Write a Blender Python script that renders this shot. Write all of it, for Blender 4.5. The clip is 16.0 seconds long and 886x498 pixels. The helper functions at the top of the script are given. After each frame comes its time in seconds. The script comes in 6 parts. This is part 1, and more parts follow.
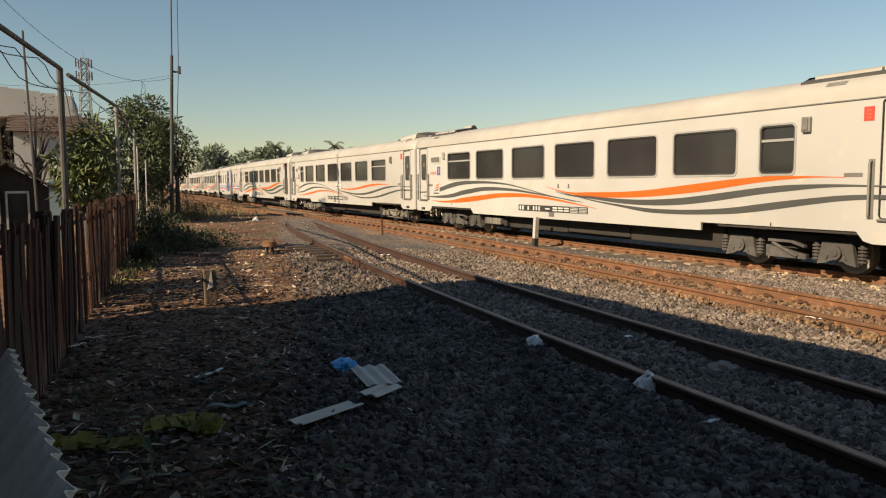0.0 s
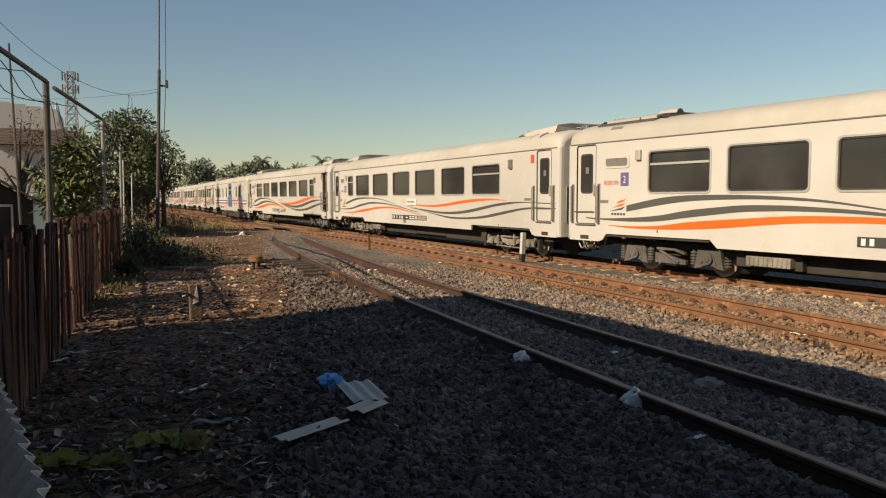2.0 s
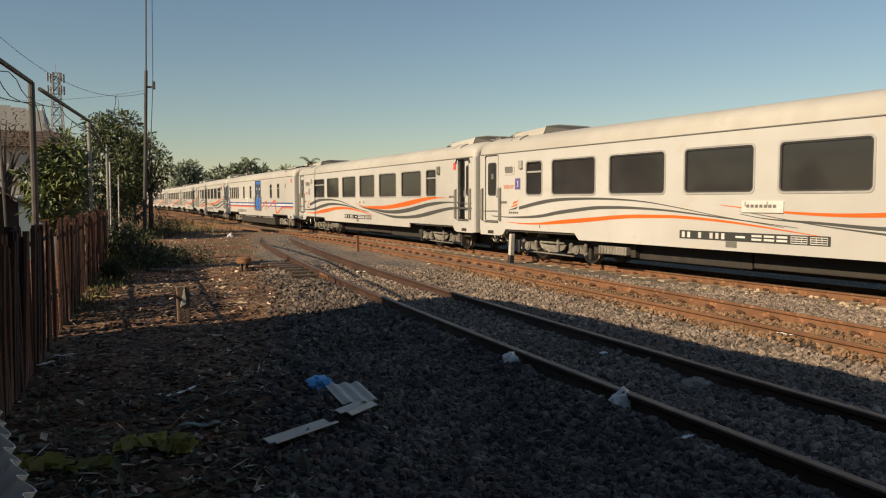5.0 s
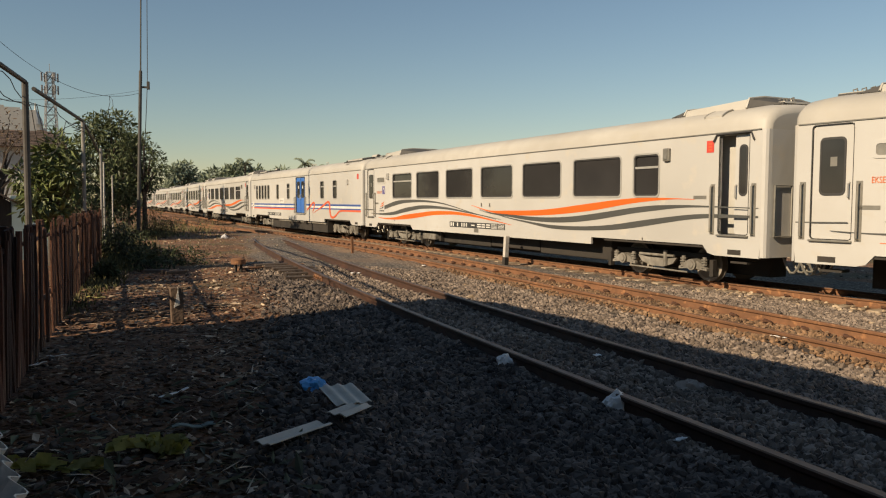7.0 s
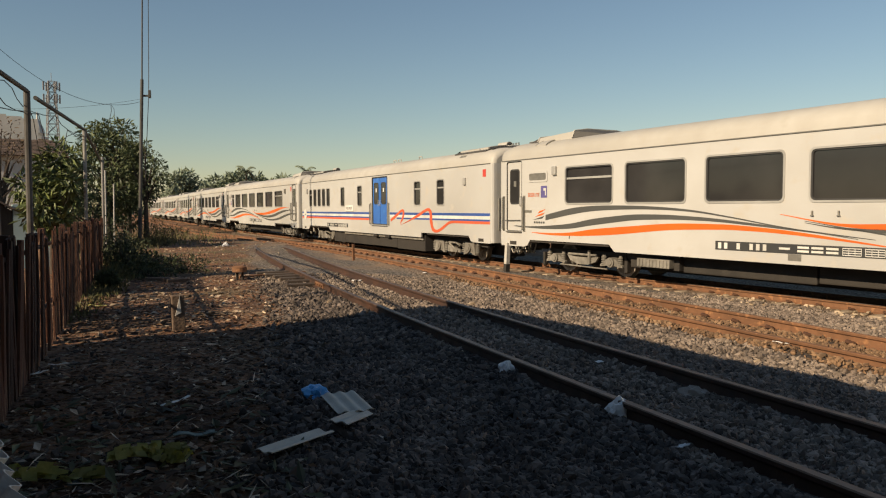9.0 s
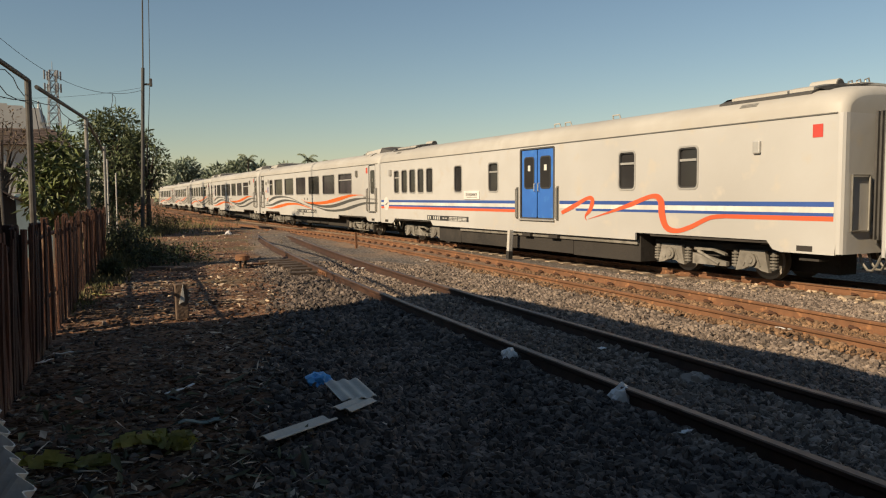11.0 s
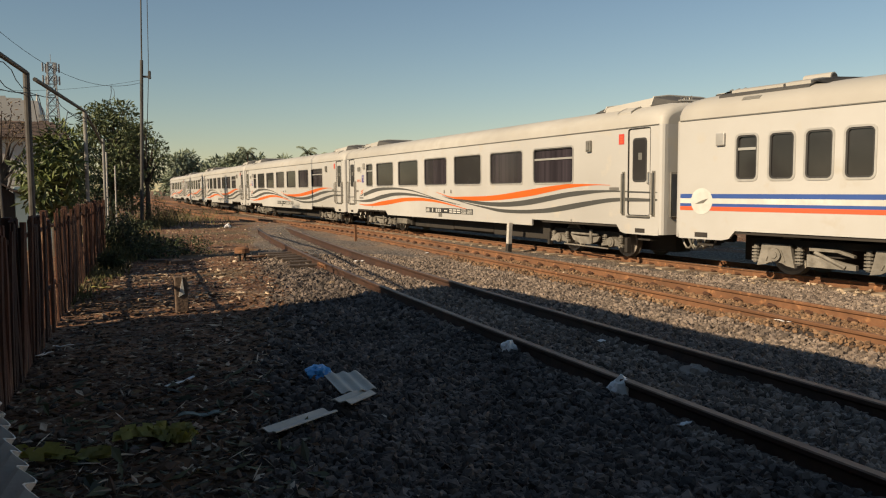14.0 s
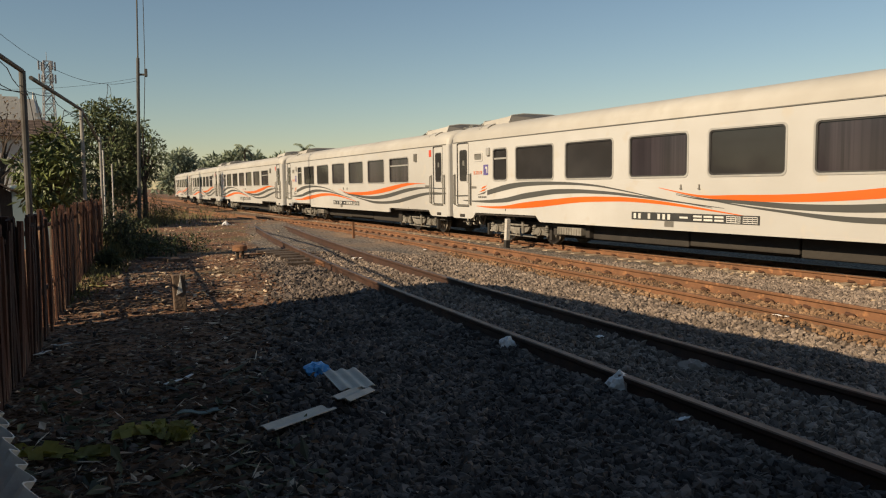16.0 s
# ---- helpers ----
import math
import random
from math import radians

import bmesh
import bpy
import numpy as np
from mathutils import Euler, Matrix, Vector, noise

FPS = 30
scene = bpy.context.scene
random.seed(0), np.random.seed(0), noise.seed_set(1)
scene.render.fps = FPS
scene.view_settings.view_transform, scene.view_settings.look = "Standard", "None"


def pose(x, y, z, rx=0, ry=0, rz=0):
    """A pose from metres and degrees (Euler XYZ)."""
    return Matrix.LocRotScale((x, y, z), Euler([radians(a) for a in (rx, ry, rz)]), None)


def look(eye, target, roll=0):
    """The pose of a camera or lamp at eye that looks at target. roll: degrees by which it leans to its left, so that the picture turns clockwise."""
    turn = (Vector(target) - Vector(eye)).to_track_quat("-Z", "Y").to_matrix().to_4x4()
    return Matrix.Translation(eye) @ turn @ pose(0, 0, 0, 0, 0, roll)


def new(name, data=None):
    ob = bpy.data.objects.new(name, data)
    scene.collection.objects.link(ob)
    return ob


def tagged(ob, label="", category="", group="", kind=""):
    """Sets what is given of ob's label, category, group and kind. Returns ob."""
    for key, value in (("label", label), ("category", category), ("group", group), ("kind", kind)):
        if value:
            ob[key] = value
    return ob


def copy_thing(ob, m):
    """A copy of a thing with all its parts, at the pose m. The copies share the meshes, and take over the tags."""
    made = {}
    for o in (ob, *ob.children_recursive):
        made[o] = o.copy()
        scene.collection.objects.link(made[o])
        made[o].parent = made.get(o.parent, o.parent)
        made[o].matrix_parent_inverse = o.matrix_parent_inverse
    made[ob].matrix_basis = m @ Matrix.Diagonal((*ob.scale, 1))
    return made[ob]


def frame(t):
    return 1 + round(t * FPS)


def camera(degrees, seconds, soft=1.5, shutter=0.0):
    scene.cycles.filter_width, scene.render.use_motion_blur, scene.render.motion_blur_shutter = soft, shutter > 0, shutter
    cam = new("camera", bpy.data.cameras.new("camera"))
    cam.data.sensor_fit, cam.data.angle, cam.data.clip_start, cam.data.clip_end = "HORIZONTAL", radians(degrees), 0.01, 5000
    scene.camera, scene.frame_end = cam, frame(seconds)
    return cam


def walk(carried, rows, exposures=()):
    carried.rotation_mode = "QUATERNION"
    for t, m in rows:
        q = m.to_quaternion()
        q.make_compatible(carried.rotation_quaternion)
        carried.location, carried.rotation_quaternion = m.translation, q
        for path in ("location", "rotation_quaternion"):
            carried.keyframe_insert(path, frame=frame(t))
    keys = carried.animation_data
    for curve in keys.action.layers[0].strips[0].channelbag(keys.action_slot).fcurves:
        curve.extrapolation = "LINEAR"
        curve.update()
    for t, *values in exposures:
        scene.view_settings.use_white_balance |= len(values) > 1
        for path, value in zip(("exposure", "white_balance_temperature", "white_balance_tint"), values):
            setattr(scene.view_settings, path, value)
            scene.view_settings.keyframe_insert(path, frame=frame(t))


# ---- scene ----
cam = camera(61.64, 16.0, soft=1.15)
EYE = 1.747
PATH = [
    (0, pose(0, 0, EYE, 84.90, 0.38, -15.00)),
    (0.5, pose(0, 0, EYE, 85.17, 0.35, -15.04)),
    (1, pose(0, 0, EYE, 85.16, 0.40, -15.34)),
    (1.5, pose(0, 0, EYE, 85.74, 0.18, -15.49)),
    (2, pose(0, 0, EYE, 86.08, 0.09, -15.97)),
    (2.5, pose(0, 0, EYE, 86.26, 0.06, -16.32)),
    (3, pose(0, 0, EYE, 86.29, 0.08, -16.53)),
    (3.5, pose(0, 0, EYE, 86.27, 0.12, -16.71)),
    (4, pose(0, 0, EYE, 86.00, 0.20, -16.58)),
    (6.5, pose(0, 0, EYE, 86.53, 0.06, -17.34)),
    (7, pose(0, 0, EYE, 86.32, -0.09, -17.24)),
    (7.5, pose(0, 0, EYE, 86.36, -0.06, -17.34)),
    (8, pose(0, 0, EYE, 86.59, 0.11, -17.46)),
    (8.5, pose(0, 0, EYE, 86.72, 0.16, -17.53)),
    (9, pose(0, 0, EYE, 86.86, 0.14, -17.16)),
    (9.5, pose(0, 0, EYE, 86.52, 0.28, -17.09)),
    (10, pose(0, 0, EYE, 86.09, 0.36, -17.12)),
    (12.5, pose(0, 0, EYE, 85.70, 0.46, -16.83)),
    (13, pose(0, 0, EYE, 85.37, 0.39, -16.94)),
    (13.5, pose(0, 0, EYE, 85.36, 0.37, -17.20)),
    (14, pose(0, 0, EYE, 85.33, 0.44, -17.02)),
    (14.5, pose(0, 0, EYE, 84.79, 0.65, -16.99)),
    (15, pose(0, 0, EYE, 84.76, 0.59, -16.91)),
    (15.5, pose(0, 0, EYE, 85.06, 0.66, -17.04)),
    (16, pose(0, 0, EYE, 85.07, 0.73, -17.20)),
]
walk(cam, PATH, exposures=((0, 0.64, 7250, 10), (0.8, 0.62, 7250, 10), (2.8, 0.46, 7250, 10), (16, 0.45, 7250, 10)))

# ---- world and sun ----
SUN_AZ, SUN_EL = math.atan2(-0.93, -0.37), radians(30)
world = bpy.data.worlds.new("world")
scene.world = world
world.use_nodes = True
wn = world.node_tree.nodes
sky = wn.new("ShaderNodeTexSky")
sky.sky_type, sky.sun_disc, sky.sun_elevation, sky.sun_rotation = "NISHITA", False, SUN_EL, SUN_AZ
sky.air_density, sky.dust_density, sky.ozone_density = 1.25, 0.0, 3.6
wn["Background"].inputs["Strength"].default_value = 0.061
world.node_tree.links.new(sky.outputs["Color"], wn["Background"].inputs["Color"])
sun = new("sun", bpy.data.lights.new("sun", "SUN"))
sun.data.energy, sun.data.angle, sun.data.color = 4.6, radians(0.6), (1.0, 0.85, 0.66)
sun.matrix_world = look((math.sin(SUN_AZ) * math.cos(SUN_EL) * 50, math.cos(SUN_AZ) * math.cos(SUN_EL) * 50, math.sin(SUN_EL) * 50), (0, 0, 0))


# ---- materials ----
def mat(name, color, color2=None, scale=4.0, rough=0.8, metal=0.0, bump=0.0, bscale=40.0, spots=None, sscale=9.0, slow=0.55, rnd=0.0, island=False, spec=0.5, stretch=(1, 1, 1)):
    """A surface with two colours mixed by noise at two scales, optional spots, bump and variation by piece."""
    m = bpy.data.materials.new(name)
    m.use_nodes = True
    n, l = m.node_tree.nodes, m.node_tree.links
    b = n["Principled BSDF"]
    b.inputs["Roughness"].default_value, b.inputs["Metallic"].default_value = rough, metal
    b.inputs["Specular IOR Level"].default_value = spec
    tc, mp = n.new("ShaderNodeTexCoord"), n.new("ShaderNodeMapping")
    mp.inputs["Scale"].default_value = stretch
    l.new(tc.outputs["Object"], mp.inputs["Vector"])

    def noisy(s, detail=5.0):
        t = n.new("ShaderNodeTexNoise")
        t.inputs["Scale"].default_value, t.inputs["Detail"].default_value = s, detail
        l.new(mp.outputs["Vector"], t.inputs["Vector"])
        return t.outputs["Fac"]

    def mix(fac, a, bb, kind="MIX"):
        x = n.new("ShaderNodeMix")
        x.data_type, x.blend_type = "RGBA", kind
        for sock, val in ((x.inputs[0], fac), (x.inputs[6], a), (x.inputs[7], bb)):
            if isinstance(val, (int, float)):
                sock.default_value = val
            elif isinstance(val, tuple):
                sock.default_value = (*val, 1)
            else:
                l.new(val, sock)
        return x.outputs[2]

    def ramp(src, lo, hi):
        r = n.new("ShaderNodeMapRange")
        r.inputs["From Min"].default_value, r.inputs["From Max"].default_value = lo, hi
        l.new(src, r.inputs["Value"])
        return r.outputs["Result"]

    c = color
    if color2:
        c = mix(ramp(noisy(scale), slow - 0.15, slow + 0.15), color, color2)
        c = mix(ramp(noisy(scale * 0.13, 3.0), 0.3, 0.75), c, tuple(v * 0.8 for v in color2))
    if spots:
        c = mix(ramp(noisy(sscale, 6.0), 0.58, 0.7), c, spots)
    if rnd:
        src = n.new("ShaderNodeNewGeometry").outputs["Random Per Island"] if island else n.new("ShaderNodeObjectInfo").outputs["Random"]
        g = n.new("ShaderNodeMapRange")
        g.inputs["To Min"].default_value, g.inputs["To Max"].default_value = 1 - rnd, 1 + rnd
        l.new(src, g.inputs["Value"])
        c = mix(1.0, c, g.outputs["Result"], "MULTIPLY")
    if isinstance(c, tuple):
        b.inputs["Base Color"].default_value = (*c, 1)
    else:
        l.new(c, b.inputs["Base Color"])
    if bump:
        bn = n.new("ShaderNodeBump")
        bn.inputs["Strength"].default_value, bn.inputs["Distance"].default_value = bump, 0.6 / bscale
        l.new(noisy(bscale, 6.0), bn.inputs["Height"])
        l.new(bn.outputs["Normal"], b.inputs["Normal"])
    return m


M_WHITE = mat("coach_white", (0.53, 0.517, 0.483), (0.50, 0.482, 0.443), 1.5, 0.38, bump=0.04, bscale=3, spots=(0.475, 0.44, 0.38), sscale=2.2)
M_ROOF = mat("coach_roof", (0.48, 0.455, 0.40), (0.43, 0.40, 0.345), 2.0, 0.55, bump=0.03, bscale=5, spots=(0.40, 0.37, 0.31), sscale=1.5)
M_GREY = mat("stripe_grey", (0.09, 0.09, 0.082), (0.08, 0.08, 0.073), 3, 0.4)
M_ORANGE = mat("stripe_orange", (0.74, 0.145, 0.02), (0.69, 0.13, 0.02), 3, 0.4)
M_BLUE = mat("door_blue", (0.045, 0.18, 0.55), (0.04, 0.15, 0.48), 3, 0.4, spots=(0.06, 0.2, 0.5), sscale=4)
M_NAVY = mat("stripe_blue", (0.045, 0.105, 0.33), (0.04, 0.09, 0.29), 3, 0.4)
M_RED = mat("stripe_red", (0.74, 0.13, 0.05), (0.68, 0.12, 0.05), 3, 0.4)
M_GLASS = mat("tinted_glass", (0.026, 0.025, 0.025), (0.040, 0.038, 0.037), 1.1, 0.08, spec=0.45)
M_CURTAIN = mat("curtained_glass", (0.055, 0.045, 0.052), (0.028, 0.024, 0.028), 14, 0.1, spec=0.45, stretch=(1, 1, 0.02))
M_RUBBER = mat("seal", (0.03, 0.03, 0.03), (0.045, 0.043, 0.04), 8, 0.7)
M_ALU = mat("window_frame_metal", (0.55, 0.53, 0.48), (0.45, 0.43, 0.39), 5, 0.45, metal=0.4)
M_RAILING = mat("handrail_steel", (0.22, 0.21, 0.18), (0.3, 0.28, 0.24), 9, 0.45, metal=0.5)
M_UNDER = mat("underframe_black", (0.036, 0.033, 0.030), (0.058, 0.051, 0.044), 2.5, 0.85, bump=0.2, bscale=12, spec=0.15)
# dusty grey, with the shade under the coach body darkened in
M_BOGIE_SHADED = mat("bogie_dusty_shaded", (0.125, 0.115, 0.105), (0.07, 0.064, 0.056), 7, 0.85, bump=0.25, bscale=25)
M_BOGIE = mat("bogie_grey", (0.30, 0.275, 0.235), (0.15, 0.135, 0.11), 6, 0.75, bump=0.2, bscale=25)
M_RIM = mat("worn_wheel_rim", (0.42, 0.385, 0.33), (0.28, 0.25, 0.21), 5, 0.55)
M_WHEEL = mat("wheel_steel", (0.15, 0.13, 0.11), (0.25, 0.23, 0.2), 5, 0.5, metal=0.6)
M_DARK = mat("bellows", (0.05, 0.048, 0.045), (0.08, 0.075, 0.068), 5, 0.8)
M_PLATE = mat("number_board", (0.03, 0.03, 0.03), (0.05, 0.05, 0.047), 5, 0.6)
M_MARK = mat("marking_white", (0.72, 0.7, 0.64), (0.6, 0.58, 0.52), 9, 0.6)
M_PURPLE = mat("class_panel", (0.13, 0.11, 0.28), (0.1, 0.085, 0.22), 5, 0.5)
M_REDPANEL = mat("red_panel", (0.62, 0.07, 0.05), (0.55, 0.06, 0.04), 5, 0.5)
M_INSIDE = mat("vestibule", (0.5, 0.48, 0.43), (0.44, 0.42, 0.37), 3, 0.7)
M_RUST = mat("rail_rust", (0.235, 0.108, 0.05), (0.155, 0.072, 0.034), 7, 0.85, bump=0.25, bscale=30, spots=(0.32, 0.15, 0.065))
M_CLIP = mat("clip_rust", (0.10, 0.042, 0.02), (0.06, 0.028, 0.015), 9, 0.85, bump=0.3)
M_RAILTOP = mat("rail_dark", (0.085, 0.038, 0.021), (0.04, 0.02, 0.013), 6, 0.7, bump=0.15, bscale=30)
M_HEAD = mat("rail_head", (0.23, 0.155, 0.11), (0.12, 0.066, 0.04), 8, 0.48, metal=0.6)
M_SLEEPER = mat("sleeper_concrete", (0.42, 0.34, 0.25), (0.27, 0.19, 0.12), 6, 0.9, bump=0.3, bscale=30, rnd=0.15)
M_TIMBER = mat("sleeper_timber", (0.10, 0.07, 0.05), (0.06, 0.042, 0.03), 5, 0.9, bump=0.5, bscale=18, stretch=(1, 6, 1))
M_BOARD = mat("board_paint", (0.78, 0.74, 0.68), (0.68, 0.64, 0.58), 9, 0.6)
# ballast tone lowered so the colour itself carries part of the shade
M_STONE_SHADE = mat("stone_shade_dark", (0.168, 0.130, 0.104), (0.066, 0.050, 0.040), 9, 0.85, bump=0.4, bscale=50, rnd=0.75, island=True)
M_STONE = mat("ballast_stone", (0.265, 0.207, 0.160), (0.155, 0.117, 0.090), 9, 0.9, bump=0.3, bscale=60, rnd=0.6, island=True)
M_PAPER = mat("scrap_paper", (0.60, 0.47, 0.34), (0.30, 0.21, 0.14), 8, 0.8, rnd=0.6, island=True)
M_OLDLEAF = mat("rotting_leaf", (0.15, 0.078, 0.036), (0.065, 0.034, 0.017), 7, 0.8, rnd=0.6, island=True)
M_CUTLEAF = mat("cut_green_leaf", (0.095, 0.09, 0.032), (0.045, 0.045, 0.017), 7, 0.65, rnd=0.5, island=True)
M_STONE_RUST = mat("ballast_rusty", (0.25, 0.155, 0.085), (0.17, 0.095, 0.05), 9, 0.9, bump=0.3, bscale=60, rnd=0.6, island=True)
M_DEBRIS = mat("litter_bits", (0.48, 0.38, 0.27), (0.20, 0.135, 0.08), 14, 0.9, rnd=0.75, island=True)
M_LEAFLIT = mat("dry_leaves", (0.12, 0.058, 0.024), (0.055, 0.027, 0.012), 3, 0.85, rnd=0.6, island=True)
M_WOOD = mat("fence_wood", (0.115, 0.043, 0.021), (0.05, 0.021, 0.013), 6, 0.9, bump=0.6, bscale=30, stretch=(7, 7, 0.8), rnd=0.55, spots=(0.24, 0.15, 0.095), sscale=3.0)
M_DARKWOOD = mat("dark_timber", (0.04, 0.032, 0.026), (0.025, 0.02, 0.017), 5, 0.9, bump=0.4, stretch=(6, 6, 1))
M_METAL = mat("old_pipe", (0.12, 0.115, 0.105), (0.075, 0.065, 0.055), 8, 0.7, metal=0.3)
M_PALEPIPE = mat("painted_pipe", (0.36, 0.345, 0.31), (0.22, 0.205, 0.18), 8, 0.7)
M_CABLE = mat("cable_black", (0.035, 0.035, 0.035), (0.05, 0.048, 0.045), 8, 0.8)
M_POLE = mat("pole_dark", (0.09, 0.085, 0.075), (0.06, 0.055, 0.048), 4, 0.8, bump=0.1)
M_LEAF = mat("leaf_green", (0.16, 0.19, 0.055), (0.065, 0.088, 0.03), 1.5, 0.55, rnd=0.5, island=True)
M_LEAF_DARK = mat("leaf_dark", (0.135, 0.16, 0.065), (0.085, 0.105, 0.045), 1.0, 0.6, rnd=0.5, island=True)
M_LEAF_DRY = mat("leaf_dry", (0.16, 0.10, 0.045), (0.09, 0.06, 0.03), 1.0, 0.7, rnd=0.4, island=True)
# leaf green paled in the colour to stand for distance haze
M_FAR_HAZED = mat("far_foliage_hazed", (0.24, 0.28, 0.19), (0.19, 0.225, 0.155), 0.3, 0.8, rnd=0.4, island=True)
M_BARK = mat("bark", (0.10, 0.075, 0.055), (0.06, 0.045, 0.035), 7, 0.95, bump=0.6, bscale=20)
M_SHRUB = mat("shrub_leaf", (0.065, 0.08, 0.03), (0.035, 0.045, 0.018), 1.0, 0.7, rnd=0.5, island=True)
M_GRASS = mat("grass", (0.09, 0.10, 0.03), (0.13, 0.105, 0.045), 1.2, 0.8, rnd=0.45, island=True)
M_PLASTER = mat("plaster", (0.60, 0.575, 0.53), (0.50, 0.475, 0.43), 1.3, 0.9, bump=0.1, bscale=20, spots=(0.36, 0.33, 0.29), sscale=1.1)
M_ROOFTILE = mat("roof_tile", (0.105, 0.068, 0.052), (0.07, 0.05, 0.04), 4, 0.9, rnd=0.3)
M_TIN = mat("rusty_tin", (0.13, 0.10, 0.08), (0.075, 0.055, 0.045), 3, 0.8, bump=0.15)
M_PALEBLUE = mat("pale_blue_wall", (0.36, 0.47, 0.48), (0.29, 0.38, 0.39), 2, 0.9, bump=0.1)
M_PALECEMENT = mat("pale_fibre_cement", (0.80, 0.76, 0.68), (0.66, 0.615, 0.53), 5, 0.9, bump=0.25, bscale=40, spots=(0.5, 0.46, 0.38), sscale=4)
M_CEMENT = mat("fibre_cement", (0.70, 0.63, 0.52), (0.54, 0.475, 0.385), 5, 0.9, bump=0.25, bscale=40)
M_BAG = mat("white_plastic", (0.86, 0.83, 0.78), (0.72, 0.69, 0.64), 10, 0.35)
M_CARTON = mat("grey_green_card", (0.20, 0.25, 0.215), (0.13, 0.165, 0.145), 6, 0.8)
M_BAGGREY = mat("grey_plastic", (0.38, 0.31, 0.25), (0.27, 0.22, 0.175), 10, 0.45)
M_BLUEBAG = mat("blue_plastic", (0.09, 0.42, 0.80), (0.06, 0.32, 0.66), 10, 0.3)
M_LEAFYEL = mat("banana_leaf", (0.62, 0.55, 0.15), (0.25, 0.24, 0.07), 8, 0.6, bump=0.3, bscale=30, spots=(0.5, 0.48, 0.2), sscale=12)
M_POST = mat("post_white", (0.60, 0.57, 0.51), (0.42, 0.39, 0.34), 8, 0.85, bump=0.2)
M_CONC = mat("old_concrete", (0.17, 0.115, 0.08), (0.10, 0.066, 0.045), 8, 0.95, bump=0.5, bscale=30)
# this grey has the distance haze mixed into the tower's colour
M_TOWER = mat("tower_hazed_grey", (0.30, 0.30, 0.30), (0.25, 0.255, 0.26), 0.3, 0.7)


def ground_material():
    """Earth, ballast and dry grass told apart by the distance to the tracks, with stones in the grain."""
    m = bpy.data.materials.new("earth_and_ballast")
    m.use_nodes = True
    n, l = m.node_tree.nodes, m.node_tree.links
    b = n["Principled BSDF"]
    b.inputs["Roughness"].default_value = 0.95
    tc = n.new("ShaderNodeTexCoord")
    att = n.new("ShaderNodeAttribute")
    att.attribute_name = "ballast"

    def noisy(s, d=5.0):
        t = n.new("ShaderNodeTexNoise")
        t.inputs["Scale"].default_value, t.inputs["Detail"].default_value = s, d
        l.new(tc.outputs["Object"], t.inputs["Vector"])
        return t.outputs["Fac"]

    def rng(v, a, bb, c=0.0, d=1.0):
        r = n.new("ShaderNodeMapRange")
        for k, val in (("From Min", a), ("From Max", bb), ("To Min", c), ("To Max", d)):
            r.inputs[k].default_value = val
        l.new(v, r.inputs["Value"])
        return r.outputs["Result"]

    def mix(fac, a, bb):
        x = n.new("ShaderNodeMix")
        x.data_type = "RGBA"
        l.new(fac, x.inputs[0])
        for sock, val in ((x.inputs[6], a), (x.inputs[7], bb)):
            if isinstance(val, tuple):
                sock.default_value = (*val, 1)
            else:
                l.new(val, sock)
        return x.outputs[2]

    vor = n.new("ShaderNodeTexVoronoi")
    vor.inputs["Scale"].default_value = 17
    l.new(tc.outputs["Object"], vor.inputs["Vector"])
    sep = n.new("ShaderNodeSeparateColor")
    l.new(vor.outputs["Color"], sep.inputs["Color"])
    stone = mix(sep.outputs["Red"], (0.10, 0.083, 0.065), (0.33, 0.275, 0.22))
    stone = mix(rng(vor.outputs["Distance"], 0.35, 0.75), stone, (0.045, 0.036, 0.028))
    stone = mix(rng(noisy(0.6), 0.5, 0.7), stone, (0.24, 0.16, 0.10))
    rust = n.new("ShaderNodeAttribute")
    rust.attribute_name = "rust"
    stone = mix(rust.outputs["Fac"], stone, (0.21, 0.12, 0.062))
    earth = mix(rng(noisy(2.5), 0.38, 0.62), (0.085, 0.036, 0.015), (0.21, 0.095, 0.042))
    earth = mix(rng(noisy(14.0), 0.55, 0.68), earth, (0.29, 0.20, 0.135))
    earth = mix(rng(noisy(0.35), 0.52, 0.66), earth, (0.095, 0.075, 0.035))
    edge = n.new("ShaderNodeMath")
    edge.operation = "ADD"
    l.new(att.outputs["Fac"], edge.inputs[0])
    l.new(rng(noisy(1.3), 0.3, 0.7, -0.35, 0.35), edge.inputs[1])
    # stone colour darkened near the camera, as the shade between loose stones
    gap_shade = n.new("ShaderNodeAttribute")
    gap_shade.attribute_name = "gap_shade"
    stone = mix(gap_shade.outputs["Fac"], stone, (0.034, 0.027, 0.022))
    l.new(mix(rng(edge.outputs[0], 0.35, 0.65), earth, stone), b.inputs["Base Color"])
    bn = n.new("ShaderNodeBump")
    bn.inputs["Strength"].default_value, bn.inputs["Distance"].default_value = 0.9, 0.035
    hm = n.new("ShaderNodeMath")
    hm.operation = "SUBTRACT"
    l.new(noisy(30.0, 6.0), hm.inputs[0])
    l.new(vor.outputs["Distance"], hm.inputs[1])
    l.new(hm.outputs[0], bn.inputs["Height"])
    l.new(bn.outputs["Normal"], b.inputs["Normal"])
    return m


M_GROUND = ground_material()


# ---- mesh helpers ----
def finish(name, bm, material, smooth=False):
    me = bpy.data.meshes.new(name)
    bm.normal_update()
    bm.to_mesh(me)
    bm.free()
    for m in material if isinstance(material, (list, tuple)) else [material]:
        me.materials.append(m)
    if smooth:
        me.shade_smooth()
    return me


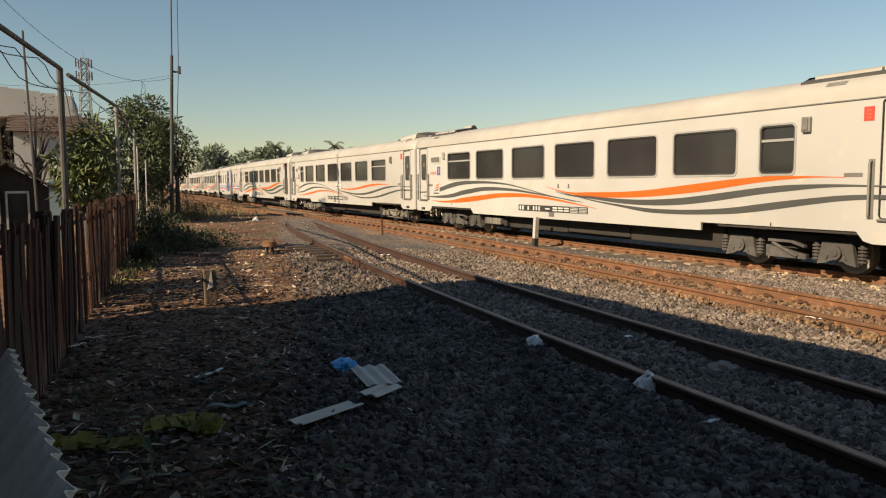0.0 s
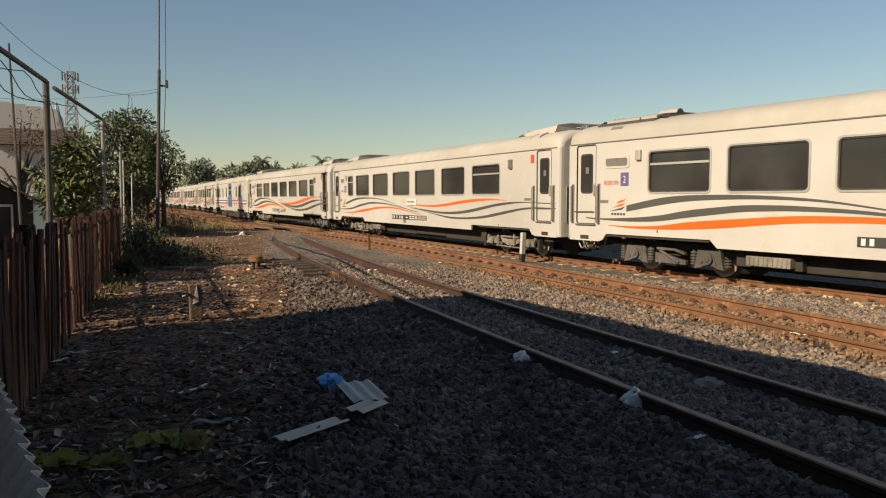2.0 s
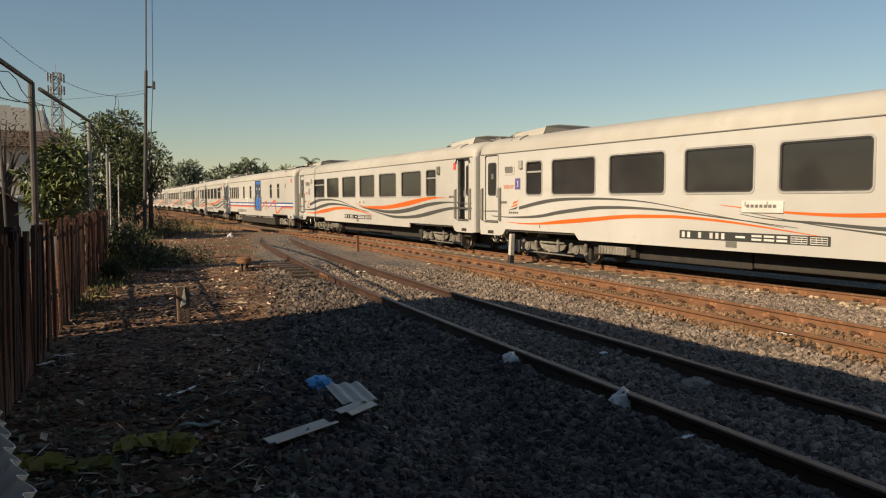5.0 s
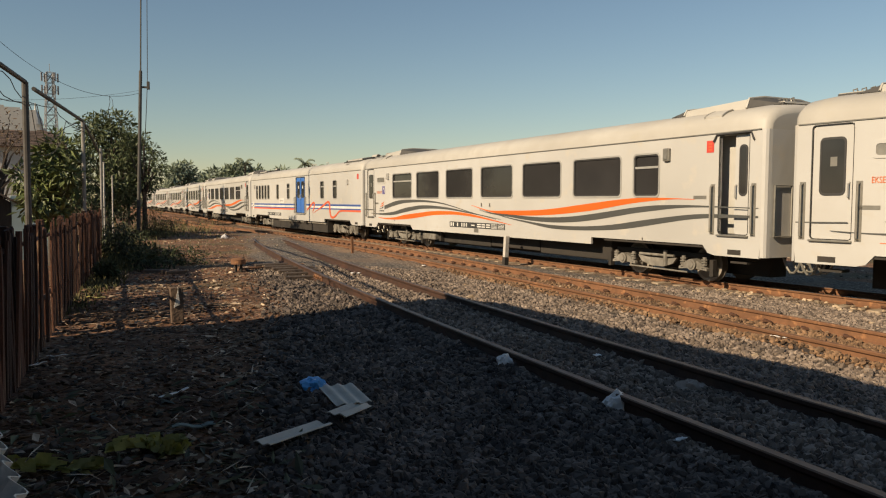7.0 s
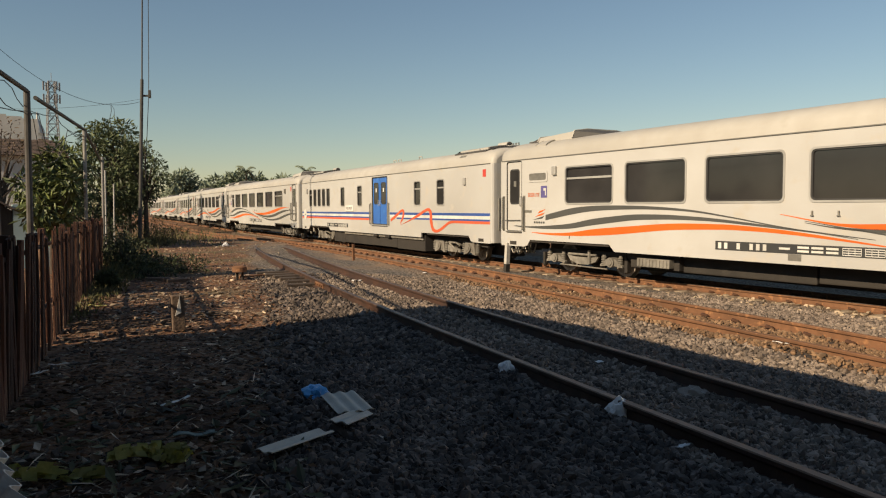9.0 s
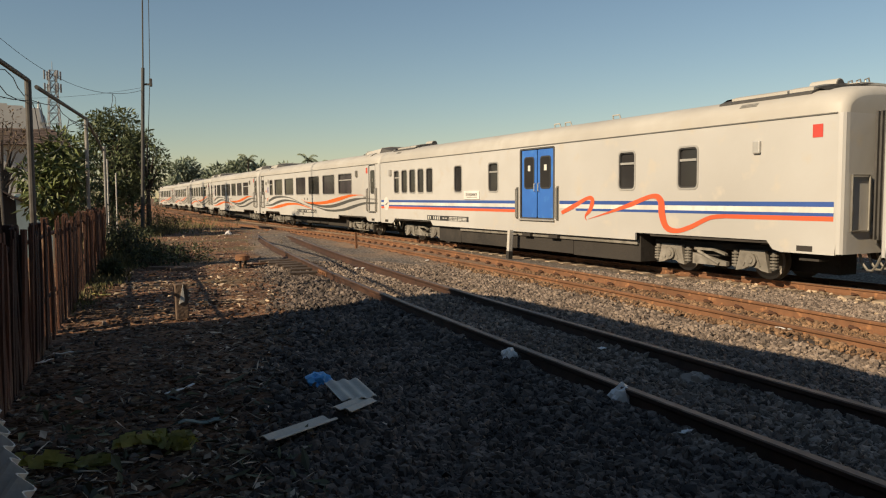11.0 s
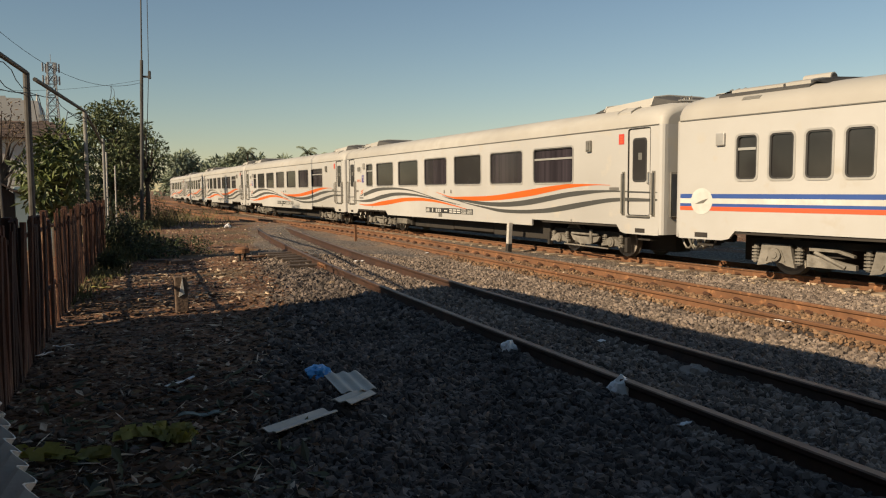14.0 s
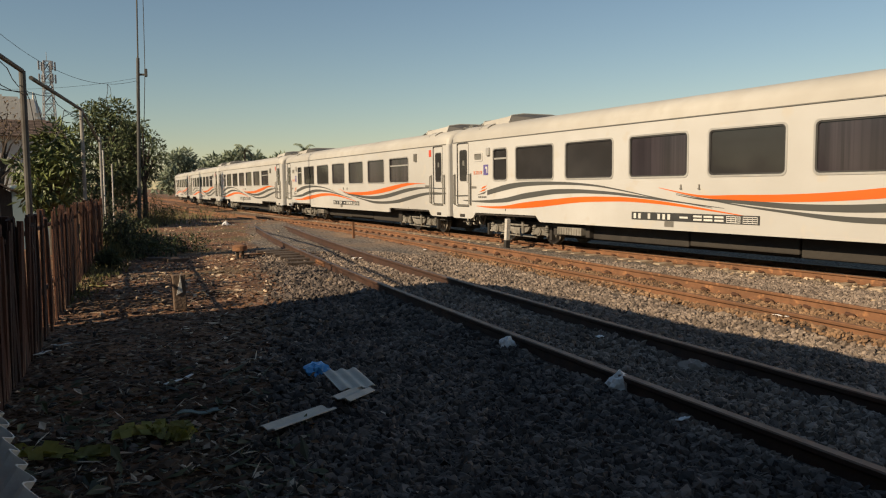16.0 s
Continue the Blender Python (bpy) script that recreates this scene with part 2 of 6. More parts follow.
def part(name, bm, material, parent=None, label="", m=None, smooth=False):
    """Links a bmesh, or a ready mesh, as one object under a thing or a part."""
    me = bm if isinstance(bm, bpy.types.Mesh) else finish(name, bm, material, smooth)
    ob = new(name, me)
    if parent:
        ob.parent = parent
    if m is not None:
        ob.matrix_basis = m
    return tagged(ob, label)


def empty(name, label, category, m=None, group="", kind=""):
    ob = new(name)
    if m is not None:
        ob.matrix_basis = m
    return tagged(ob, label, category, group, kind)


def box(bm, x0, x1, y0, y1, z0, z1, bevel=0.0, mi=0):
    r = bmesh.ops.create_cube(bm, size=1.0, matrix=Matrix.Translation(((x0 + x1) / 2, (y0 + y1) / 2, (z0 + z1) / 2)) @ Matrix.Diagonal((x1 - x0, y1 - y0, z1 - z0, 1)))
    vs = r["verts"]
    if bevel:
        es = list({e for v in vs for e in v.link_edges})
        out = bmesh.ops.bevel(bm, geom=es, offset=bevel, segments=2, affect="EDGES", profile=0.6)
        return bm
    if mi:
        for f in {f for v in vs for f in v.link_faces}:
            f.material_index = mi
    return bm


def rod(bm, a, b, r0, r1=None, seg=8):
    a, b = Vector(a), Vector(b)
    d = b - a
    m = Matrix.Translation((a + b) / 2) @ d.to_track_quat("Z", "Y").to_matrix().to_4x4()
    bmesh.ops.create_cone(bm, cap_ends=True, segments=seg, radius1=r0, radius2=r0 if r1 is None else r1, depth=d.length, matrix=m)
    return bm


def polytube(bm, pts, r, seg=6):
    """One continuous tube along the points."""
    pts = [Vector(p) for p in pts]
    loops = []
    ref = None
    for i, p in enumerate(pts):
        d = (pts[min(i + 1, len(pts) - 1)] - pts[max(i - 1, 0)]).normalized()
        ref = d.orthogonal().normalized() if ref is None else (ref - d * ref.dot(d)).normalized()
        o = d.cross(ref)
        loops.append([bm.verts.new(p + (ref * math.cos(2 * math.pi * k / seg) + o * math.sin(2 * math.pi * k / seg)) * r) for k in range(seg)])
    for a, b in zip(loops, loops[1:]):
        for k in range(seg):
            bm.faces.new((a[k], a[(k + 1) % seg], b[(k + 1) % seg], b[k]))
    bm.faces.new(loops[0][::-1])
    bm.faces.new(loops[-1])
    return bm


def smooth01(a, b, v):
    t = min(1.0, max(0.0, (v - a) / (b - a)))
    return t * t * (3 - 2 * t)


# ---- lines of the three tracks ----
def poly(c, y):
    u = y / 30
    return c[0] + c[1] * u + c[2] * u * u + (c[3] * u ** 3 if len(c) > 3 else 0)


def x_main(y):
    if y < 2:
        return poly((14.523, -9.111, 4.121, -1.3985), 2.0) + (y - 2) * -0.2859
    if y < 45:
        return poly((14.523, -9.111, 4.121, -1.3985), y)
    v = (min(y, 140) - 45) / 100
    return 5.4082 - 18.269 * v + 4.017 * v ** 2 + 26.742 * v ** 3 - 51.338 * v ** 4 + 23.901 * v ** 5 - 0.168 * max(0, y - 140)


def x_middle(y):
    yy = max(y, -6)
    v = poly((7.313, -1.767, -1.444), yy) + (y - yy) * -0.05
    w = smooth01(16, 34, y)
    return v * (1 - w) + (x_main(y) - 3.9) * w


def x_near(y):
    yy = max(y, -6)
    v = poly((3.746, -3.847, 1.973), yy) + (y - yy) * -0.15
    w = smooth01(24, 55, y)
    return v * (1 - w) + x_middle(y) * w


Z_NEAR, Z_MID, Z_MAIN = 0.42, 0.235, 0.0
RAIL_H = 0.15


def ground_z(x, y):
    a, m, c = x_near(y), x_middle(y), x_main(y)
    w = smooth01(24, 60, y)
    za, zm, zc = Z_NEAR - 0.16, Z_MID - 0.15, Z_MAIN - 0.15
    za, zm = za * (1 - w) + zc * w, zm * (1 - w) + zc * w
    if m - a < 0.6:
        m = a + 0.6
    bank = 0.05 * (1 - smooth01(0.72, 1.1, abs(x - a))) * (1 - smooth01(10, 16, y))
    shoulder = 0.085 * math.exp(-(((x - (m - 0.80)) / 0.2) ** 2)) * (1 - w)
    if x <= a:
        return za + bank
    if x <= m:
        return bank + shoulder + za + (zm - za) * smooth01(a + 0.7, m - 0.6 if m - a > 1.5 else m, x)
    return zm + (zc - zm) * smooth01(m + 0.7, c - 1.0 if c - m > 2 else c, x)


def ground_rough(x, y):
    return 0.035 * noise.noise((x * 0.9, y * 0.9, 0.0)) + 0.018 * noise.noise((x * 3.1, y * 3.1, 4.0))


def ballast_amount(x, y):
    """1 on the ballast, 0 on the bare earth beside it."""
    if x > x_main(y) + 3.5:
        return 0.25
    left = min(0.95, 0.05 + 0.085 * max(y, 0.0))
    return smooth01(left - 0.45, left + 0.45, x) * (1.0 - 0.55 * smooth01(20, 36, y))


def rust_amount(x, y):
    """Rust dust on the stones round the two far tracks."""
    d = min(abs(x - x_middle(y)), abs(x - x_main(y)))
    return 0.75 * (1 - smooth01(0.5, 1.3, d))


def build_ground():
    def axis(lo, hi, fine_lo, fine_hi, step):
        v, out = fine_lo, []
        while v <= fine_hi:
            out.append(v)
            v += step
        for sgn, end, start in ((1, hi, out[-1]), (-1, lo, out[0])):
            s, p = step, start
            while (p < end) if sgn > 0 else (p > end):
                s *= 1.18
                p += sgn * s
                out.append(p)
        return sorted(out)

    xs, yv = axis(-900, 900, -4, 12, 0.16), axis(-300, 2500, 1, 26, 0.16)
    me = bpy.data.meshes.new("ground")
    verts = [(x, y, ground_z(x, y) + ground_rough(x, y) * (1 if abs(x) < 60 and y < 120 else 0)) for y in yv for x in xs]
    nx = len(xs)
    faces = [(j * nx + i, j * nx + i + 1, (j + 1) * nx + i + 1, (j + 1) * nx + i) for j in range(len(yv) - 1) for i in range(nx - 1)]
    me.from_pydata(verts, [], faces)
    a = me.attributes.new("ballast", "FLOAT", "POINT")
    a.data.foreach_set("value", [ballast_amount(v[0], v[1]) for v in verts])
    a = me.attributes.new("rust", "FLOAT", "POINT")
    a.data.foreach_set("value", [rust_amount(v[0], v[1]) for v in verts])
    # strength of the painted gap shade, fading out 16 m from the camera
    a = me.attributes.new("gap_shade", "FLOAT", "POINT")
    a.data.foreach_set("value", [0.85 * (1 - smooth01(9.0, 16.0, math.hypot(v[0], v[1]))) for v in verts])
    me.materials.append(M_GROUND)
    me.shade_smooth()
    return tagged(new("ground", me), "earth strip with litter beside grey crushed-stone ballast", "ground", kind="structure")


build_ground()


# ---- tracks ----
RAIL_PROFILE = [(-0.055, 0), (0.055, 0), (0.055, 0.012), (0.014, 0.03), (0.009, 0.10), (0.032, 0.118), (0.034, 0.142), (0.028, 0.15), (-0.028, 0.15), (-0.034, 0.142), (-0.032, 0.118), (-0.009, 0.10), (-0.014, 0.03), (-0.055, 0.012)]


def rail_mesh(fx, fz, y0, y1, off, step=1.0):
    bm = bmesh.new()
    loops, y = [], y0
    while True:
        dx = fx(y + 0.1) - fx(y - 0.1)
        t = Vector((dx, 0.2, 0)).normalized()
        nrm = Vector((t.y, -t.x, 0))
        c = Vector((fx(y), y, fz(y) - RAIL_H)) + nrm * off
        loops.append([bm.verts.new(c + nrm * px + Vector((0, 0, pz))) for px, pz in RAIL_PROFILE])
        if y >= y1:
            break
        y = min(y1, y + step)
    k = len(RAIL_PROFILE)
    for a, b in zip(loops, loops[1:]):
        for i in range(k):
            f = bm.faces.new((a[i], a[(i + 1) % k], b[(i + 1) % k], b[i]))
            f.material_index = 1 if i in (6, 7, 8) else 0
    bm.faces.new(loops[0])
    bm.faces.new(loops[-1][::-1])
    bmesh.ops.recalc_face_normals(bm, faces=bm.faces)
    return bm


def clip_mesh():
    bm = bmesh.new()
    for s in (-1, 1):
        pts = [(s * 0.05, -0.05, 0.02), (s * 0.09, -0.05, 0.045), (s * 0.125, -0.02, 0.05), (s * 0.125, 0.025, 0.05), (s * 0.09, 0.05, 0.055), (s * 0.05, 0.03, 0.045)]
        polytube(bm, pts, 0.02, 5)
        box(bm, s * 0.105 - 0.05, s * 0.105 + 0.05, -0.06, 0.06, -0.005, 0.022)
    return finish("rail_clip", bm, M_CLIP)


def sleeper_mesh(material):
    bm = bmesh.new()
    box(bm, -1.0, 1.0, -0.11, 0.11, -0.2, 0.0, 0.02)
    return finish("sleeper", bm, material)


CLIP = clip_mesh()
SLEEPER, TIMBER = sleeper_mesh(M_SLEEPER), sleeper_mesh(M_TIMBER)


def build_track(label, fx, fz, y0, y1, mats, piece0, piece1, sleeper, clips, sink):
    tr = empty("railway_track", label, "railway track", kind="structure")
    for s in (-1, 1):
        part("rail", rail_mesh(fx, fz, y0, y1, s * 0.5335), mats, tr)
    y = piece0
    while y < piece1:
        a = math.degrees(math.atan2(-(fx(y + 0.1) - fx(y - 0.1)), 0.2))
        part("sleeper", sleeper, None, tr, m=pose(fx(y), y, fz(y) - RAIL_H - sink, 0, 0, a + random.uniform(-1, 1)))
        if clips:
            for s in (-1, 1):
                c = math.radians(a)
                part("rail_clip", CLIP, None, tr, m=pose(fx(y) + s * 0.5335 * math.cos(c), y + s * 0.5335 * math.sin(c), fz(y) - RAIL_H, 0, 0, a))
        y += 0.62
    return tr


build_track("rusty siding track sunk in dark ballast", x_near, lambda y: Z_NEAR + (Z_MAIN - Z_NEAR) * smooth01(24, 60, y) - 0.17 * smooth01(24, 32, y), -9, 32, [M_RAILTOP, M_HEAD], 0, 27, SLEEPER, False, 0.045)
build_track("orange-rusted unused track with spring clips", x_middle, lambda y: Z_MID + (Z_MAIN - Z_MID) * smooth01(24, 60, y), -12, 150, [M_RUST, M_RUST], 2, 40, SLEEPER, True, 0.012)
build_track("rusty main track under the passing train", x_main, lambda y: Z_MAIN, -95, 330, [M_RUST, M_HEAD], 4, 60, SLEEPER, True, -0.02)


# ---- the train ----
HALF, SIDE, GUTTER = 10.25, 1.495, 3.115
RISE, DOOR_X = 0.555, 9.5


def rounded_rect(x0, x1, z0, z1, r, seg=4):
    pts = []
    for cx, cz, a0 in ((x1 - r, z1 - r, 0), (x0 + r, z1 - r, 90), (x0 + r, z0 + r, 180), (x1 - r, z0 + r, 270)):
        for k in range(seg + 1):
            a = radians(a0 + 90 * k / seg)
            pts.append((cx + r * math.cos(a), cz + r * math.sin(a)))
    return pts


def plate(bm, pts, y0, y1):
    """A flat piece in the side's plane, given by (x, z) points, from depth y0 to y1."""
    f = [bm.verts.new((x, y0, z)) for x, z in pts]
    b = [bm.verts.new((x, y1, z)) for x, z in pts]
    bm.faces.new(f)
    bm.faces.new(b[::-1])
    n = len(pts)
    for i in range(n):
        bm.faces.new((f[i], b[i], b[(i + 1) % n], f[(i + 1) % n]))
    bmesh.ops.recalc_face_normals(bm, faces=bm.faces)
    return bm


def ring(bm, outer, inner, y0, y1):
    n = len(outer)
    rows = [[bm.verts.new((x, y, z)) for x, z in pts] for pts, y in ((outer, y1), (outer, y0), (inner, y0), (inner, y1))]
    for a, b in zip(rows, rows[1:]):
        for i in range(n):
            bm.faces.new((a[i], a[(i + 1) % n], b[(i + 1) % n], b[i]))
    bmesh.ops.recalc_face_normals(bm, faces=bm.faces)
    return bm


def side_wall(openings):
    """The white side with a hole at each opening (x0, x1, z0, z1); faces the local -y."""
    bm = bmesh.new()
    xs = sorted({-HALF + 0.1, HALF - 0.1, -9.0, 9.0, -5.5, 5.5} | {o[0] for o in openings} | {o[1] for o in openings})
    zs = sorted({0.86, GUTTER} | {o[2] for o in openings} | {o[3] for o in openings})
    for x0, x1 in zip(xs, xs[1:]):
        for z0, z1 in zip(zs, zs[1:]):
            cx, cz = (x0 + x1) / 2, (z0 + z1) / 2
            if any(o[0] < cx < o[1] and o[2] < cz < o[3] for o in openings):
                continue
            bm.faces.new([bm.verts.new((x, -SIDE, z)) for x, z in ((x0, z0), (x1, z0), (x1, z1), (x0, z1))])
    bmesh.ops.remove_doubles(bm, verts=bm.verts, dist=0.0005)
    for o in openings:
        for (xa, za), (xb, zb) in (((o[0], o[2]), (o[1], o[2])), ((o[1], o[2]), (o[1], o[3])), ((o[1], o[3]), (o[0], o[3])), ((o[0], o[3]), (o[0], o[2]))):
            bm.faces.new([bm.verts.new(p) for p in ((xa, -SIDE, za), (xb, -SIDE, zb), (xb, -SIDE + 0.07, zb), (xa, -SIDE + 0.07, za))])
    bmesh.ops.remove_doubles(bm, verts=bm.verts, dist=0.0005)
    return bm


def skirts(parent, turn):
    """The lower edge: mid skirt and the two deeper end skirts with slanted ends."""
    shapes = [[(-5.55, 0.86), (5.14, 0.86), (5.14, 0.69), (-5.36, 0.69)]]
    for s in (-1, 1):
        shapes.append([(s * 8.74, 0.86), (s * (HALF - 0.1), 0.86), (s * (HALF - 0.12), 0.66), (s * 9.05, 0.66), (s * 8.88, 0.70)])
    for pts in shapes:
        bm = bmesh.new()
        plate(bm, pts, -SIDE, -SIDE + 0.05)
        part("skirt", bm, M_WHITE, parent, m=turn)


def shell(parent):
    """Roof, rounded ends and floor."""
    arc = []
    for k in range(17):
        a = math.pi * k / 16
        c, s = math.cos(a), math.sin(a)
        arc.append((-SIDE * math.copysign(abs(c) ** 0.62, c), GUTTER + RISE * abs(s) ** 0.75))
    bm = bmesh.new()
    loops = []
    for x, w, h in ((-HALF, 0.90, 0.62), (-HALF + 0.03, 0.955, 0.80), (-HALF + 0.12, 1.0, 0.93), (-HALF + 0.45, 1.0, 1.0), (0, 1, 1), (HALF - 0.45, 1, 1.0), (HALF - 0.12, 1.0, 0.93), (HALF - 0.03, 0.955, 0.80), (HALF, 0.90, 0.62)):
        loops.append([bm.verts.new((x, y * w, GUTTER + (z - GUTTER) * h)) for y, z in arc])
    for a, b in zip(loops, loops[1:]):
        for i in range(16):
            bm.faces.new((a[i], a[i + 1], b[i + 1], b[i]))
    for lp in (loops[0], loops[-1]):
        bm.faces.new(lp)
    bmesh.ops.recalc_face_normals(bm, faces=bm.faces)
    part("roof", bm, M_ROOF, parent, "cream painted curved roof", smooth=False)
    for o in (parent.children[-1],):
        for p in o.data.polygons:
            p.use_smooth = len(p.vertices) == 4
    for s in (-1, 1):
        bm = bmesh.new()
        lo = 0.68
        prof = [(SIDE, HALF - 0.10), (SIDE * 0.985, HALF - 0.04), (SIDE * 0.955, HALF - 0.008), (SIDE * 0.90, HALF)]
        ring_ = [(s * x, -y) for y, x in prof] + [(s * x, y) for y, x in prof[::-1]]
        lower, upper = ([bm.verts.new((x, y, z)) for x, y in ring_] for z in (lo, GUTTER))
        for i in range(7):
            bm.faces.new((lower[i], lower[i + 1], upper[i + 1], upper[i]))
        bmesh.ops.recalc_face_normals(bm, faces=bm.faces)
        part("end_wall", bm, M_WHITE, parent)
        bm = bmesh.new()
        box(bm, min(s * HALF, s * (HALF + 0.24)), max(s * HALF, s * (HALF + 0.24)), -0.62, 0.62, 0.95, 3.12, 0.05)
        for k in range(3):
            xx = s * (HALF + 0.05 + 0.075 * k)
            box(bm, xx - 0.015, xx + 0.015, -0.68, 0.68, 0.92, 3.16)
        part("gangway", bm, M_DARK, parent, "dark folded gangway bellows")
        bm = bmesh.new()
        xx = s * (HALF + 0.03)
        polytube(bm, [(xx, -1.28, 1.08), (xx, -1.28, 2.05), (xx, -0.80, 2.05), (xx, -0.80, 1.08), (xx, -1.26, 1.08)], 0.022, 6)
        part("end_gate", bm, M_RAILING, parent, "steel gate frame on the end wall")
        bm = bmesh.new()
        rod(bm, (s * (HALF - 0.4), 0, 0.6), (s * (HALF + 0.25), 0, 0.6), 0.09)
        box(bm, min(s * (HALF + 0.1), s * (HALF + 0.26)), max(s * (HALF + 0.1), s * (HALF + 0.26)), -0.16, 0.16, 0.45, 0.76, 0.03)
        part("coupler", bm, M_UNDER, parent)
        for k in range(3):
            bm = bmesh.new()
            yy = -0.75 + 0.25 * k
            pts = [(s * (HALF - 0.15 + 0.4 * t), yy, 0.66 - 0.9 * t * (1 - t) * 1.3) for t in (0, 0.2, 0.4, 0.6, 0.8, 1.0)]
            polytube(bm, pts, 0.024, 6)
            part("hose", bm, M_RAILING, parent)
    bm = bmesh.new()
    box(bm, -HALF + 0.2, HALF - 0.2, -1.40, 1.40, 0.82, 1.0)
    part("floor_frame", bm, M_UNDER, parent)
    for s in (-1, 1):
        bm = bmesh.new()
        box(bm, -HALF + 0.12, HALF - 0.12, min(s * SIDE, s * (SIDE + 0.022)), max(s * SIDE, s * (SIDE + 0.022)), GUTTER - 0.010, GUTTER + 0.010)
        part("rain_gutter", bm, M_RAILING, parent)


def bogie(parent, x, wheels):
    """A bogie frame with axle boxes, springs and brake gear; its two wheelsets turn."""
    bm = bmesh.new()
    box(bm, -0.30, 0.30, -0.95, 0.95, 0.42, 0.64)
    for s in (-1, 1):
        box(bm, -1.5, 1.5, s * 0.93 - 0.05, s * 0.93 + 0.05, 0.52, 0.64, 0.02)
    b = part("bogie", bm, M_UNDER, parent, "dark steel bogie with dusty grey axle boxes", m=Matrix.Translation((x, 0, 0)))
    for s in (-1, 1):
        y = s * 1.02
        for sx in (-1.1, 1.1):
            bm = bmesh.new()
            rod(bm, (sx, y - s * 0.1, 0.387), (sx, y + s * 0.13, 0.387), 0.125, seg=14)
            rod(bm, (sx, y + s * 0.13, 0.387), (sx, y + s * 0.15, 0.387), 0.08, seg=10)
            plate(bm, [(sx - 0.40, 0.27), (sx - 0.12, 0.30), (sx + 0.12, 0.30), (sx + 0.40, 0.27), (sx + 0.40, 0.32), (sx + 0.15, 0.47), (sx - 0.15, 0.47), (sx - 0.40, 0.32)], min(y, y + s * 0.08), max(y, y + s * 0.08))
            part("axle_box", bm, M_BOGIE, b)
            for q in (-0.30, 0.30):
                bm = bmesh.new()
                for k in range(4):
                    rod(bm, (sx + q, y + s * 0.03, 0.325 + 0.056 * k), (sx + q, y + s * 0.03, 0.352 + 0.056 * k), 0.075, seg=9)
                rod(bm, (sx + q, y + s * 0.03, 0.30), (sx + q, y + s * 0.03, 0.56), 0.045, seg=8)
                part("spring", bm, M_BOGIE, b)
        bm = bmesh.new()
        plate(bm, [(-0.62, 0.50), (-0.5, 0.36), (-0.2, 0.27), (0.2, 0.27), (0.5, 0.36), (0.62, 0.50), (0.3, 0.46), (-0.3, 0.46)], min(y, y + s * 0.06), max(y, y + s * 0.06))
        rod(bm, (-0.55, y + s * 0.07, 0.53), (0.55, y + s * 0.07, 0.53), 0.03)
        part("bolster_spring", bm, M_BOGIE, b)
        bm = bmesh.new()
        rod(bm, (0.30, y + s * 0.09, 0.30), (0.30, y + s * 0.09, 0.66), 0.045, seg=8)
        part("damper", bm, M_BOGIE, b)
        bm = bmesh.new()
        rod(bm, (-0.95, y + s * 0.02, 0.22), (0.9, y + s * 0.02, 0.20), 0.02, seg=6)
        part("brake_rod", bm, M_BOGIE, b)
        for q in (-1.62, 1.62):
            bm = bmesh.new()
            box(bm, q - 0.05, q + 0.05, y - 0.08, y + 0.05, 0.16, 0.52, 0.015)
            part("sand_pipe", bm, M_UNDER, b)
    wheelsets(b, wheels)


def wheelsets(b, wheels):
    for sx in (-1.1, 1.1):
        bm = bmesh.new()
        for s in (-1, 1):
            y = s * 0.5335
            rod(bm, (0, y - s * 0.035, 0), (0, y + s * 0.07, 0), 0.387, seg=28)
            rod(bm, (0, y - s * 0.065, 0), (0, y - s * 0.035, 0), 0.415, seg=28)
            rod(bm, (0, y + s * 0.07, 0), (0, y + s * 0.10, 0), 0.13, seg=12)
            for k in range(4):
                a = k * math.pi / 2
                rod(bm, (0.25 * math.cos(a), y + s * 0.06, 0.25 * math.sin(a)), (0.25 * math.cos(a), y + s * 0.085, 0.25 * math.sin(a)), 0.05, seg=6)
        rod(bm, (0, -0.95, 0), (0, 0.95, 0), 0.075, seg=10)
        for s in (-1, 1):
            y = s * (0.5335 + 0.073)
            ra, rb = ([bm.verts.new((r * math.cos(k * math.pi / 14), y, r * math.sin(k * math.pi / 14))) for k in range(28)] for r in (0.325, 0.386))
            for k in range(28):
                f = bm.faces.new((ra[k], rb[k], rb[(k + 1) % 28], ra[(k + 1) % 28]))
                f.material_index = 1
        w = part("wheelset", bm, [M_WHEEL, M_RIM], b, m=Matrix.Translation((sx, 0, 0.387)))
        wheels.append(w)


